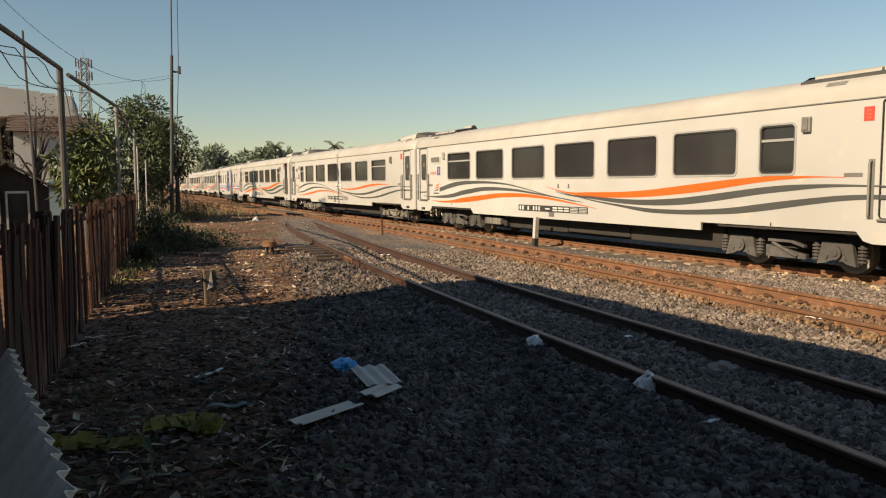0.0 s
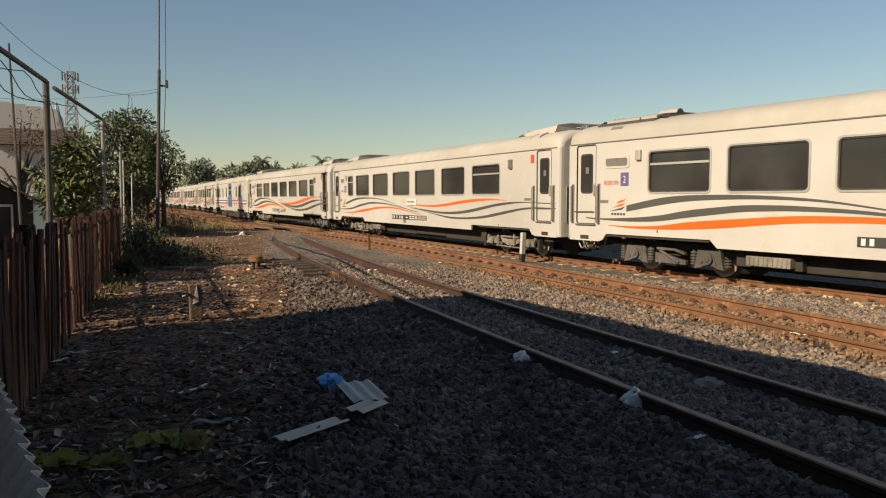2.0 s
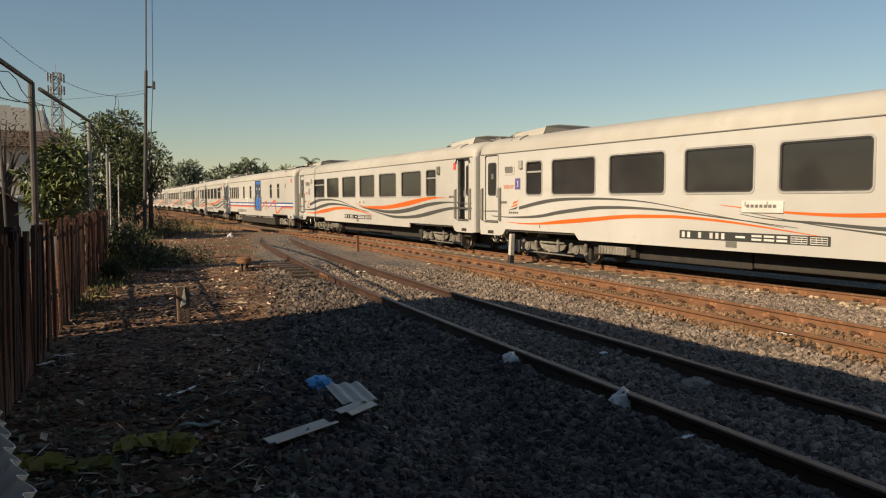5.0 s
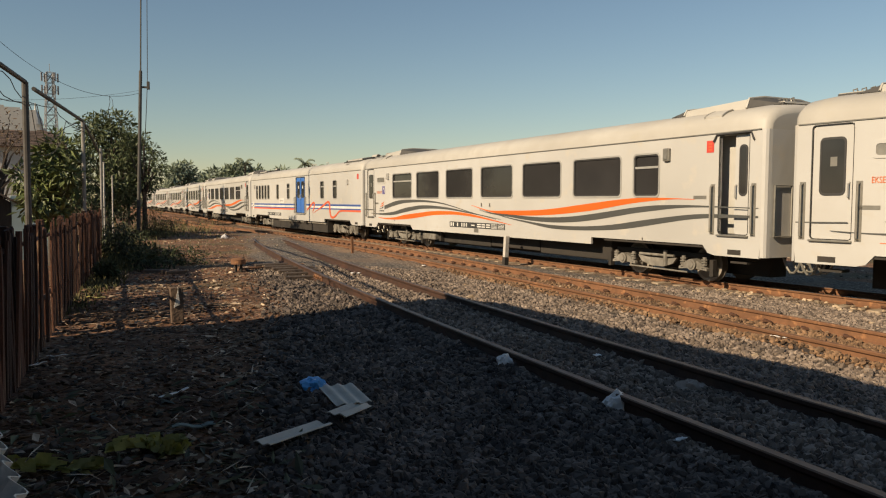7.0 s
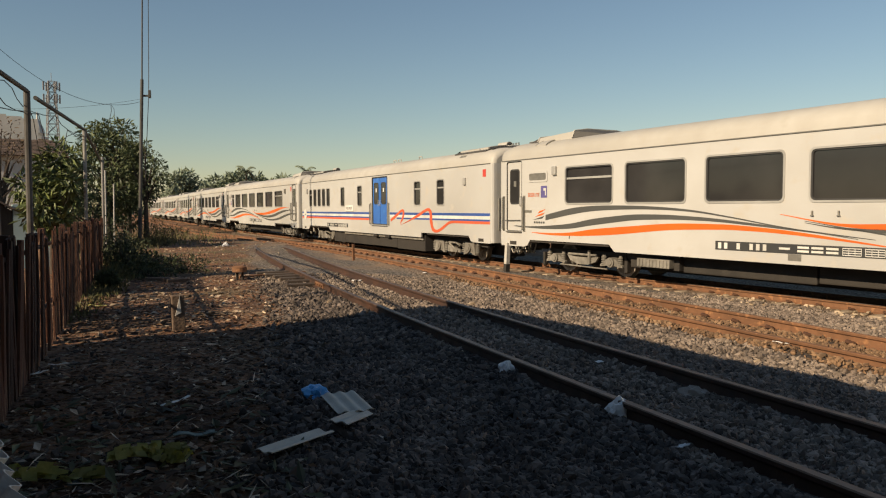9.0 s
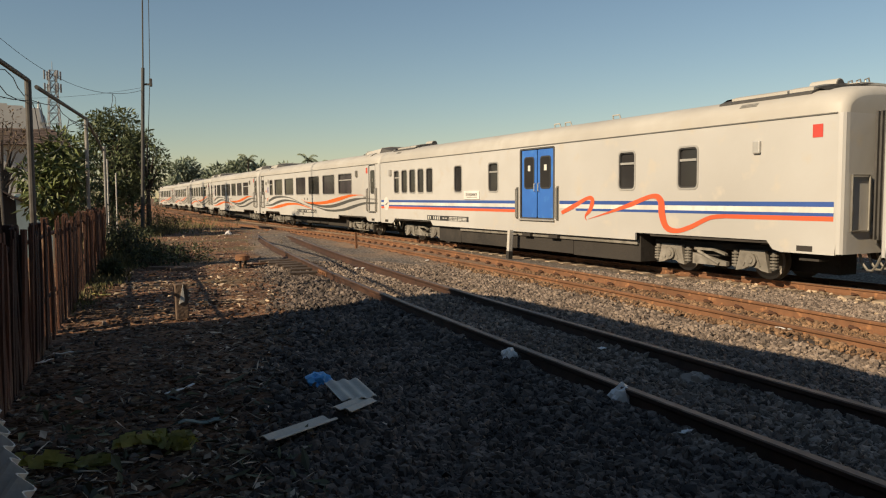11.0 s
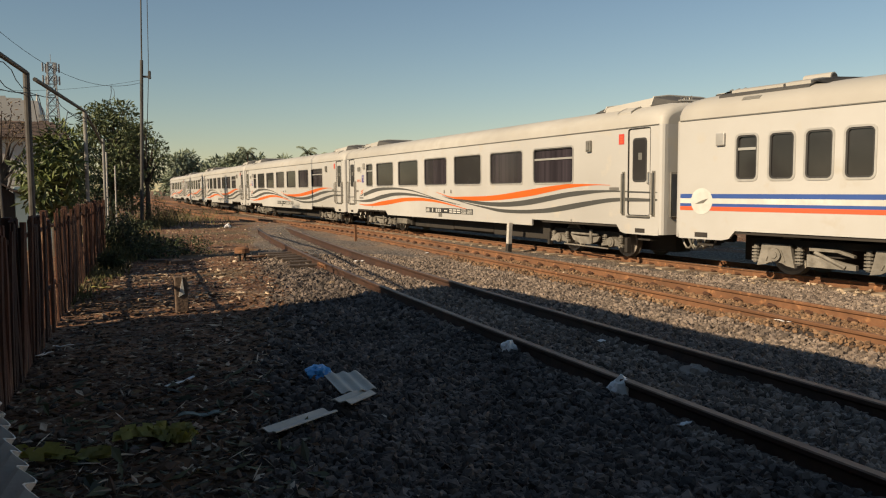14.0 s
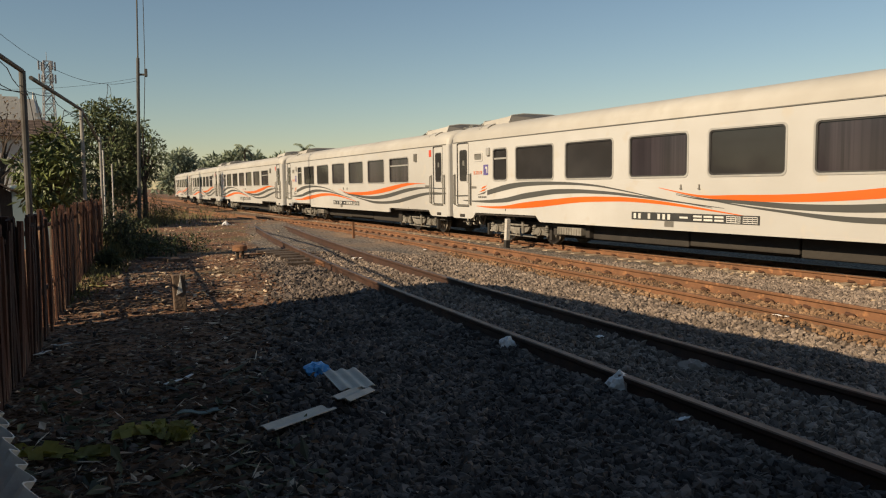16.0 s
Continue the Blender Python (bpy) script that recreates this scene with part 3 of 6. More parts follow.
def block_bogie(parent, x, wheels, paint=M_BOGIE_SHADED):
    """The older bogie: flared axle-box castings beside coil springs, and a slung centre beam."""
    bm = bmesh.new()
    box(bm, -0.30, 0.30, -0.95, 0.95, 0.42, 0.64)
    for s in (-1, 1):
        box(bm, -1.75, 1.75, s * 0.93 - 0.05, s * 0.93 + 0.05, 0.58, 0.72, 0.02)
    b = part("bogie", bm, M_UNDER, parent, "dark steel bogie with flared grey castings", m=Matrix.Translation((x, 0, 0)))
    for s in (-1, 1):
        y = s * 1.02
        lo, hi = min(y, y + s * 0.09), max(y, y + s * 0.09)
        for sx in (-1.1, 1.1):
            bm = bmesh.new()
            plate(bm, [(sx - 0.40, 0.19), (sx - 0.22, 0.22), (sx - 0.12, 0.27), (sx + 0.12, 0.27), (sx + 0.22, 0.22), (sx + 0.40, 0.19), (sx + 0.34, 0.42), (sx + 0.30, 0.62), (sx - 0.30, 0.62), (sx - 0.34, 0.42)], lo, hi)
            rod(bm, (sx, y, 0.42), (sx, y + s * 0.15, 0.42), 0.13, seg=14)
            rod(bm, (sx, y + s * 0.15, 0.42), (sx, y + s * 0.17, 0.42), 0.07, seg=10)
            for q in (-1, 1):
                rod(bm, (sx + q * 0.10, y + s * 0.10, 0.52), (sx + q * 0.20, y + s * 0.10, 0.30), 0.016, seg=6)
            part("axle_box", bm, paint, b)
            q = 0.47 if sx > 0 else -0.47
            for qq in (q, -q * 0.96):
                bm = bmesh.new()
                for k in range(5):
                    rod(bm, (sx + qq, y + s * 0.02, 0.27 + 0.062 * k), (sx + qq, y + s * 0.02, 0.30 + 0.062 * k), 0.085, seg=10)
                rod(bm, (sx + qq, y + s * 0.02, 0.24), (sx + qq, y + s * 0.02, 0.60), 0.05, seg=8)
                part("spring", bm, paint, b)
        bm = bmesh.new()
        plate(bm, [(-0.46, 0.24), (0.46, 0.24), (0.46, 0.33), (0.25, 0.36), (0.0, 0.41), (-0.25, 0.44), (-0.46, 0.47)], lo, hi)
        plate(bm, [(-0.42, 0.54), (0.1, 0.54), (0.42, 0.46), (0.42, 0.50), (0.15, 0.59), (-0.42, 0.60)], lo, hi)
        part("bolster_spring", bm, paint, b)
        bm = bmesh.new()
        rod(bm, (0.28, y + s * 0.10, 0.28), (-0.30, y + s * 0.10, 0.52), 0.035, seg=8)
        part("damper", bm, paint, b)
    wheelsets(b, wheels)


def underframe(parent, boxes, louvred=True):
    for x0, x1, z0, lab in boxes:
        bm = bmesh.new()
        box(bm, x0, x1, -1.06, 1.06, z0, 0.83, 0.03)
        part("equipment_box", bm, M_UNDER, parent, lab)
    # added filler boxes that block the bright view through under the coach
    bm = bmesh.new()
    box(bm, -9.4, 9.4, -0.24, 0.24, 0.18, 0.84)
    box(bm, -5.1, -3.6, -1.2, 1.2, 0.34, 0.83)
    part("brake_gear", bm, M_UNDER, parent)
    if louvred:
        bm = bmesh.new()
        box(bm, -4.75, -3.75, -1.36, -0.9, 0.38, 0.58, 0.015)
        for k in range(9):
            xx = -4.70 + k * 0.105
            box(bm, xx, xx + 0.045, -1.375, -1.35, 0.40, 0.56)
        part("louvred_box", bm, M_BOGIE, parent, "pale grey louvred box")
    for s in (-1, 1):
        bm = bmesh.new()
        plate(bm, [(s * 5.55, 0.88), (s * 9.1, 0.88), (s * 8.8, 0.80), (s * 5.6, 0.80)], -1.46, -1.40)
        box(bm, min(s * 5.6, s * 8.9), max(s * 5.6, s * 8.9), -0.30, 0.30, 0.60, 0.84)
        part("bogie_cover", bm, M_UNDER, parent)
        bm = bmesh.new()
        box(bm, s * 9.55 - 0.16, s * 9.55 + 0.16, -1.50, -1.2, 0.70, 0.80)
        box(bm, s * 9.55 - 0.20, s * 9.55 + 0.20, -1.36, -1.1, 0.52, 0.56)
        part("step", bm, M_UNDER, parent)


def window(parent, x0, x1, z0, z1, sliding, turn, glass=None):
    glass = glass or M_GLASS
    bm = bmesh.new()
    ring(bm, rounded_rect(x0 - 0.034, x1 + 0.034, z0 - 0.034, z1 + 0.034, 0.115), rounded_rect(x0 + 0.005, x1 - 0.005, z0 + 0.005, z1 - 0.005, 0.09), -SIDE - 0.012, -SIDE + 0.05)
    w = part("window", bm, M_ALU, parent, m=turn)
    bm = bmesh.new()
    ring(bm, rounded_rect(x0, x1, z0, z1, 0.085), rounded_rect(x0 + 0.035, x1 - 0.035, z0 + 0.035, z1 - 0.035, 0.06), -SIDE + 0.004, -SIDE + 0.06)
    part("seal", bm, M_RUBBER, w)
    if sliding:
        zc = z0 + (z1 - z0) * 0.69
        bm = bmesh.new()
        plate(bm, [(x0 + 0.03, z0 + 0.03), (x1 - 0.03, z0 + 0.03), (x1 - 0.03, zc), (x0 + 0.03, zc)], -SIDE + 0.03, -SIDE + 0.045)
        part("pane", bm, glass, w)
        bm = bmesh.new()
        plate(bm, [(x0 + 0.03, zc), (x1 - 0.03, zc), (x1 - 0.03, z1 - 0.03), (x0 + 0.03, z1 - 0.03)], -SIDE + 0.045, -SIDE + 0.06)
        part("pane", bm, glass, w)
        bm = bmesh.new()
        box(bm, x0 + 0.02, x1 - 0.02, -SIDE + 0.005, -SIDE + 0.05, zc - 0.025, zc + 0.025)
        part("sash_bar", bm, M_ALU, w)
    else:
        bm = bmesh.new()
        plate(bm, [(x0 + 0.03, z0 + 0.03), (x1 - 0.03, z0 + 0.03), (x1 - 0.03, z1 - 0.03), (x0 + 0.03, z1 - 0.03)], -SIDE + 0.03, -SIDE + 0.05)
        part("pane", bm, glass, w)


def handrail(parent, x, z0, z1, turn):
    bm = bmesh.new()
    polytube(bm, [(x, -SIDE, z0 + 0.03), (x, -SIDE - 0.07, z0 + 0.06), (x, -SIDE - 0.07, z1 - 0.06), (x, -SIDE, z1 - 0.03)], 0.02, 6)
    box(bm, x - 0.055, x + 0.055, -SIDE - 0.006, -SIDE + 0.01, z0, z1)
    part("handrail", bm, M_RAILING, parent, m=turn)


def end_door(parent, c, turn, is_open=False):
    x0, x1, z0, z1 = c - 0.36, c + 0.36, 1.10, 3.07
    bm = bmesh.new()
    ring(bm, rounded_rect(x0 - 0.014, x1 + 0.008, z0 - 0.006, z1 + 0.016, 0.07), rounded_rect(x0, x1, z0, z1, 0.06), -SIDE - 0.010, -SIDE + 0.06)
    fr = part("door_frame", bm, M_RUBBER, parent, m=turn)
    bm = bmesh.new()
    box(bm, x0 - 0.02, x1 + 0.02, -SIDE - 0.05, -SIDE + 0.05, z0 - 0.045, z0 - 0.01, 0.01)
    part("threshold", bm, M_RAILING, fr)
    if is_open:
        bm = bmesh.new()
        plate(bm, [(x0 - 0.5, z0), (x1 + 0.3, z0), (x1 + 0.3, z1), (x0 - 0.5, z1)], -SIDE + 0.34, -SIDE + 0.38)
        plate(bm, [(x0 - 0.5, z0), (x0 - 0.46, z0), (x0 - 0.46, z1), (x0 - 0.5, z1)], -SIDE + 0.07, -SIDE + 0.34)
        plate(bm, [(x0 - 0.5, z1 + 0.0), (x1 + 0.3, z1 + 0.0), (x1 + 0.3, z1 + 0.03), (x0 - 0.5, z1 + 0.03)], -SIDE + 0.07, -SIDE + 0.34)
        part("vestibule", bm, M_INSIDE, fr)
    dx0 = c - 0.03 if is_open else x0 + 0.006
    wx0, wx1 = (c + 0.07, c + 0.27) if is_open else (c - 0.23, c + 0.23)
    dp = 0.05 if is_open else 0.0
    bm = bmesh.new()
    plate(bm, rounded_rect(dx0, x1 - 0.006, z0 + 0.006, z1 - 0.006, 0.05), -SIDE + 0.022 + dp, -SIDE + 0.06 + dp)
    d = part("door", bm, M_WHITE, parent, "folded-back white end door" if is_open else "", m=turn)
    bm = bmesh.new()
    ring(bm, rounded_rect(wx0, wx1, 1.86, 2.86, 0.09), rounded_rect(wx0 + 0.03, wx1 - 0.03, 1.9, 2.82, 0.06), -SIDE + 0.008 + dp, -SIDE + 0.025 + dp)
    part("seal", bm, M_RUBBER, d)
    bm = bmesh.new()
    plate(bm, rounded_rect(wx0 + 0.028, wx1 - 0.028, 1.895, 2.825, 0.06), -SIDE + 0.012 + dp, -SIDE + 0.03 + dp)
    part("pane", bm, M_GLASS, d)
    if not is_open:
        flat("sticker", d, rect(c - 0.04, c + 0.08, 2.36, 2.52), M_RAILING, Matrix(), "faded square sticker", lift=-0.0085)
    bm = bmesh.new()
    hx = c + 0.02 if is_open else c + 0.3
    polytube(bm, [(hx, -SIDE + 0.02 + dp, 1.8), (hx, -SIDE - 0.03 + dp, 1.83), (hx, -SIDE - 0.03 + dp, 2.05), (hx, -SIDE + 0.02 + dp, 2.08)], 0.014, 5)
    part("door_handle", bm, M_ALU, d)
    if is_open:
        bm = bmesh.new()
        polytube(bm, [(x0 - 0.14, -SIDE - 0.03, z1 - 0.12), (x0 - 0.06, -SIDE - 0.03, z1 + 0.015), (x1 + 0.05, -SIDE - 0.03, z1 + 0.015), (x1 + 0.12, -SIDE - 0.03, z1 - 0.14)], 0.02, 6)
        part("rain_strip", bm, M_RUBBER, d)
    for x in (c - 0.52, c + 0.48):
        handrail(parent, x, 1.08, 2.10, turn)


def interp(keys, x):
    """Smooth curve through (x, value) keys."""
    ks = [k[0] for k in keys]
    i = max(0, min(len(ks) - 2, sum(1 for k in ks if k <= x) - 1))
    p = [keys[max(0, min(len(keys) - 1, i + j))][1] for j in (-1, 0, 1, 2)]
    q = [ks[max(0, min(len(ks) - 1, i + j))] for j in (-1, 0, 1, 2)]
    h = q[2] - q[1]
    u = (x - q[1]) / h
    m1 = (p[2] - p[0]) / max(1e-6, q[2] - q[0]) * h
    m2 = (p[3] - p[1]) / max(1e-6, q[3] - q[1]) * h
    return (2 * u ** 3 - 3 * u * u + 1) * p[1] + (u ** 3 - 2 * u * u + u) * m1 + (-2 * u ** 3 + 3 * u * u) * p[2] + (u ** 3 - u * u) * m2


def ribbon(name, parent, keys, width, material, turn, lift=0.004, holes=()):
    """A painted band along the side: centre line keys, thickest in the middle, drawn to points."""
    bm = bmesh.new()
    x0, x1 = keys[0][0], keys[-1][0]
    n = 60
    prev = None
    for k in range(n + 1):
        x = x0 + (x1 - x0) * k / n
        z, w = interp(keys, x), max(0.006, interp(width, x)) / 2
        cur = (bm.verts.new((x, -SIDE - lift, z - w)), bm.verts.new((x, -SIDE - lift, z + w)))
        if prev:
            bm.faces.new((prev[0], cur[0], cur[1], prev[1]))
        prev = cur
    part(name, bm, material, parent, m=turn)


def swash(name, parent, keys, material, turn, lift=0.008):
    """A painted brush stroke in the side's plane along rounded corners; keys are x, z, width."""
    bm = bmesh.new()
    fine = []
    for i in range(len(keys) - 1):
        p = [keys[max(0, min(len(keys) - 1, i + j))] for j in (-1, 0, 1, 2)]
        for q in range(6):
            u = q / 6
            fine.append([0.5 * (2 * b + (c - a) * u + (2 * a - 5 * b + 4 * c - d) * u * u + (3 * b - a - 3 * c + d) * u ** 3) for a, b, c, d in zip(*p)])
    fine.append(list(keys[-1]))
    prev = None
    for i, (x, z, w) in enumerate(fine):
        a, b = fine[max(0, i - 1)], fine[min(len(fine) - 1, i + 1)]
        d = Vector((b[0] - a[0], b[1] - a[1])).normalized() * max(0.008, w) / 2
        cur = (bm.verts.new((x - d.y, -SIDE - lift, z + d.x)), bm.verts.new((x + d.y, -SIDE - lift, z - d.x)))
        if prev:
            bm.faces.new((prev[0], prev[1], cur[1], cur[0]))
        prev = cur
    part(name, bm, material, parent, m=turn)


def flat(name, parent, pts, material, turn, label="", lift=0.006):
    bm = bmesh.new()
    bm.faces.new([bm.verts.new((x, -SIDE - lift, z)) for x, z in pts])
    bmesh.ops.triangulate(bm, faces=bm.faces)
    return part(name, bm, material, parent, label, m=turn)


def rect(x0, x1, z0, z1):
    return [(x0, z0), (x1, z0), (x1, z1), (x0, z1)]


def bars(name, parent, rects, material, turn, lift=0.009):
    bm = bmesh.new()
    for r in rects:
        bm.faces.new([bm.verts.new((x, -SIDE - lift, z)) for x, z in rect(*r)])
    part(name, bm, material, parent, m=turn)


def waves(car, turn, thin=False):
    """The six wave bands of one side; one coach wears them thinner and lower at one end."""
    k, dz, end = (0.62, -0.03, 7.5) if thin else (1.0, 0.0, 8.5)

    def band(keys, width, material):
        ribbon("stripe", car, keys, [(x, max(0.01, w * k)) for x, w in width], material, turn)

    band([(-8.04, 1.49), (-7.0, 1.655), (-6.2, 1.73), (-5.2, 1.755), (-4.1, 1.742), (-3.0, 1.677), (-2.0, 1.55), (-1.0, 1.40), (0.6, 1.20)], [(-8.04, 0.147), (-7.0, 0.165), (-6.2, 0.134), (-4.8, 0.09), (-3.0, 0.045), (-2.0, 0.03), (0.6, 0.01)], M_GREY)
    band([(-9.5, 1.25), (-8.86, 1.222), (-7.9, 1.229), (-7.0, 1.28), (-6.2, 1.388), (-5.4, 1.47), (-4.75, 1.525), (-4.1, 1.54), (-3.5, 1.537), (-2.45, 1.495), (-1.4, 1.41), (0.9, 1.20)], [(-9.5, 0.014), (-8.86, 0.04), (-7.9, 0.093), (-6.2, 0.158), (-5.4, 0.15), (-4.1, 0.119), (-2.45, 0.068), (0.9, 0.01)], M_GREY)
    band([(-10.14, 1.385), (-9.7, 1.39), (-9.2, 1.40)], [(-10.14, 0.03), (-9.7, 0.032), (-9.2, 0.03)], M_GREY)
    band([(-8.66, 1.075), (-7.88, 1.05), (-7.0, 1.07), (-6.2, 1.132), (-5.4, 1.19), (-4.74, 1.242), (-4.1, 1.296), (-3.5, 1.333), (-2.7, 1.35), (-1.9, 1.348), (-0.6, 1.27), (1.5, 1.05)], [(-8.66, 0.014), (-7.9, 0.053), (-7.0, 0.09), (-6.2, 0.159), (-5.4, 0.176), (-4.1, 0.152), (-3.0, 0.131), (-2.0, 0.105), (1.5, 0.01)], M_ORANGE)
    if thin:
        band([(-0.9, 1.62), (0.4, 1.50), (1.8, 1.45), (3.1, 1.50), (4.4, 1.61), (5.6, 1.68), (6.5, 1.70), (end, 1.67)], [(-0.9, 0.01), (1.0, 0.08), (3.2, 0.15), (5.0, 0.16), (6.4, 0.09), (end, 0.01)], M_ORANGE)
    else:
        band([(-0.9, 1.62), (0.24, 1.445), (1.25, 1.416), (2.4, 1.42), (3.4, 1.464), (4.35, 1.54), (5.2, 1.618), (6.0, 1.705), (6.7, 1.77), (7.35, 1.80), (7.95, 1.807), (end, 1.793)], [(-0.9, 0.01), (0.24, 0.046), (1.25, 0.118), (3.4, 0.16), (5.2, 0.182), (6.7, 0.111), (7.9, 0.026), (end, 0.01)], M_ORANGE)
    band([(x, z + dz) for x, z in ((-0.4, 1.47), (0.24, 1.385), (1.25, 1.335), (2.4, 1.266), (3.4, 1.25), (4.36, 1.287), (5.2, 1.363), (6.0, 1.46), (6.7, 1.546), (7.35, 1.603), (8.0, 1.64), (8.5, 1.649), (9.5, 1.634), (10.1, 1.62))], [(-0.4, 0.01), (0.24, 0.03), (1.25, 0.074), (3.4, 0.133), (5.2, 0.158), (6.7, 0.134), (7.35, 0.118), (8.0, 0.07), (9.0, 0.03), (10.1, 0.02)], M_GREY)
    band([(-0.4, 1.50), (1.25, 1.268), (2.4, 1.153), (3.4, 1.07), (4.37, 1.058), (5.2, 1.083), (6.0, 1.136), (6.7, 1.217), (7.36, 1.303), (8.0, 1.382), (8.5, 1.433), (9.05, 1.457), (10.1, 1.455)], [(-0.4, 0.01), (1.25, 0.03), (2.4, 0.056), (3.4, 0.094), (5.2, 0.109), (6.7, 0.145), (8.0, 0.113), (9.5, 0.065), (10.1, 0.04)], M_GREY)


def roof_at(y):
    """Height of the roof's skin at the distance y from the middle."""
    c = min(1.0, abs(y) / SIDE) ** (1 / 0.62)
    return GUTTER + RISE * math.sqrt(max(0.0, 1 - c * c)) ** 0.75


def roof_panel(bm, x0, x1, y0, y1, lift, thick):
    """A plate bent over the roof between two distances from the middle."""
    rows = []
    for i in range(6):
        y = y0 + (y1 - y0) * i / 5
        z = roof_at(y) + lift
        rows.append([bm.verts.new(p) for p in ((x0, y, z - thick), (x1, y, z - thick), (x1, y, z), (x0, y, z))])
    for a, b in zip(rows, rows[1:]):
        for k in range(4):
            bm.faces.new((a[k], a[(k + 1) % 4], b[(k + 1) % 4], b[k]))
    bm.faces.new(rows[0])
    bm.faces.new(rows[-1][::-1])
    bmesh.ops.recalc_face_normals(bm, faces=bm.faces)


def roof_unit(parent, s, low):
    """The cooling gear on one end of the roof: a tall housing, or a flat hatch with a round blower."""
    lo, hi = (-8.98, -7.48) if s < 0 else (7.72, 9.38)
    if low:
        lo -= 0.3
        bm = bmesh.new()
        roof_panel(bm, lo - 0.10, hi + 0.05, -1.24, -0.42, 0.04, 0.06)
        roof_panel(bm, lo - 0.10, hi + 0.05, 0.42, 1.24, 0.04, 0.06)
        u = part("roof_unit", bm, M_DARK, parent, "flat cooling hatch on the roof")
        for sy in (-1, 1):
            a, b = sorted((sy * 0.50, sy * 1.13))
            bm = bmesh.new()
            roof_panel(bm, lo + 0.12, hi - 0.55, a, b, 0.085, 0.06)
            roof_panel(bm, hi - 0.50, hi, a, b, 0.095, 0.06)
            part("hatch", bm, M_ROOF, u, "cream hatch cover")
            for e, tip in ((hi + 0.02, hi + 0.75), (lo, lo - 0.45)):
                bm = bmesh.new()
                bm.faces.new([bm.verts.new(p) for p in ((tip, sy * 0.50, roof_at(0.50) + 0.005), (e, sy * 0.42, roof_at(0.42) + 0.11), (e, sy * 1.12, roof_at(1.12) + 0.08), (e * 0.6 + tip * 0.4, sy * 1.14, roof_at(1.14) + 0.005))])
                bmesh.ops.solidify(bm, geom=bm.faces[:], thickness=0.03)
                part("louvre", bm, M_DARK, u, "dark louvred slope")
            bm = bmesh.new()
            for k in range(3):
                ya = sy * (1.33 + 0.03 * k)
                roof_panel(bm, lo + 0.55, lo + 0.95, min(ya, ya + sy * 0.012), max(ya, ya + sy * 0.012), 0.006, 0.02)
            part("vent_slots", bm, M_RAILING, parent)
        bm = bmesh.new()
        rod(bm, (hi - 0.62, -0.30, 3.76), (hi - 0.06, -0.30, 3.76), 0.125, seg=16)
        bl = part("blower", bm, M_ROOF, u, "cream round blower")
        bm = bmesh.new()
        rod(bm, (hi - 0.065, -0.30, 3.76), (hi - 0.045, -0.30, 3.76), 0.105, seg=16)
        part("grille", bm, M_DARK, bl)
    else:
        z0, z1 = 3.36, 3.82
        bm = bmesh.new()
        v = [bm.verts.new(p) for p in ((hi, -1.12, z0), (lo, -1.12, z0), (lo, 1.12, z0), (hi, 1.12, z0), (hi, -1.0, z1 - 0.03), (lo, -1.0, z1 - 0.10), (lo, 1.0, z1 - 0.10), (hi, 1.0, z1 - 0.03), (hi, -0.55, z1 + 0.05), (lo, -0.55, z1 - 0.02), (lo, 0.55, z1 - 0.02), (hi, 0.55, z1 + 0.05))]
        for f in ((0, 1, 5, 4), (1, 2, 6, 10, 9, 5), (2, 3, 7, 6), (3, 0, 4, 8, 11, 7), (4, 5, 9, 8), (8, 9, 10, 11), (11, 10, 6, 7)):
            bm.faces.new([v[i] for i in f])
        bmesh.ops.recalc_face_normals(bm, faces=bm.faces)
        bmesh.ops.bevel(bm, geom=[e for e in bm.edges], offset=0.02, segments=2, affect="EDGES")
        u = part("roof_unit", bm, M_ROOF, parent, "cream cooling unit on the roof")
        for e, tip, zz in ((hi, hi + (0.85 if s < 0 else 0.52), z1 + 0.035), (lo, lo - 0.42, z1 - 0.035)):
            bm = bmesh.new()
            yt = 0.66 if e == hi else 1.02
            p = [(e, -1.06, roof_at(1.06) + 0.01), (e, -0.98, zz - 0.06), (e, -0.53, zz), (e, 0.53, zz), (e, 0.98, zz - 0.06), (e, 1.06, roof_at(1.06) + 0.01), (tip, yt, roof_at(yt) + 0.01), (tip, -yt, roof_at(yt) + 0.01)]
            q = [bm.verts.new(c) for c in p]
            for f in ((0, 1, 7), (1, 2, 7), (2, 3, 6, 7), (3, 4, 6), (4, 5, 6)):
                bm.faces.new([q[i] for i in f])
            bmesh.ops.recalc_face_normals(bm, faces=bm.faces)
            part("louvre", bm, M_DARK, u, "dark louvred slope")
            bm = bmesh.new()
            polytube(bm, [Vector(c) + Vector((0, 0, 0.011)) for c in p[:6]], 0.022, 5)
            part("rim", bm, M_ROOF, u)
        for sy in (-1, 1):
            bm = bmesh.new()
            xa, xb = (lo + 0.32, lo + 0.78) if s < 0 else (hi - 0.78, hi - 0.32)
            ya, yb = sorted((sy * 1.08, sy * 1.36))
            roof_panel(bm, xa, xb, ya, yb, 0.03, 0.05)
            part("bracket_plate", bm, M_ROOF, u)
            bm = bmesh.new()
            for xx in (xa, xb):
                roof_panel(bm, xx - 0.015, xx + 0.015, ya, yb, 0.036, 0.05)
            part("seam", bm, M_RAILING, u)
    # walkway over the end, with lifting eyes
    bm = bmesh.new()
    x0, x1 = sorted((s * 9.42, s * 9.92))
    roof_panel(bm, x0, x1, -0.62, 0.62, 0.055, 0.04)
    w = part("roof_walk", bm, M_ROOF, parent)
    bm = bmesh.new()
    for y in (-0.66, 0.63):
        roof_panel(bm, x0, x1, y, y + 0.03, 0.04, 0.05)
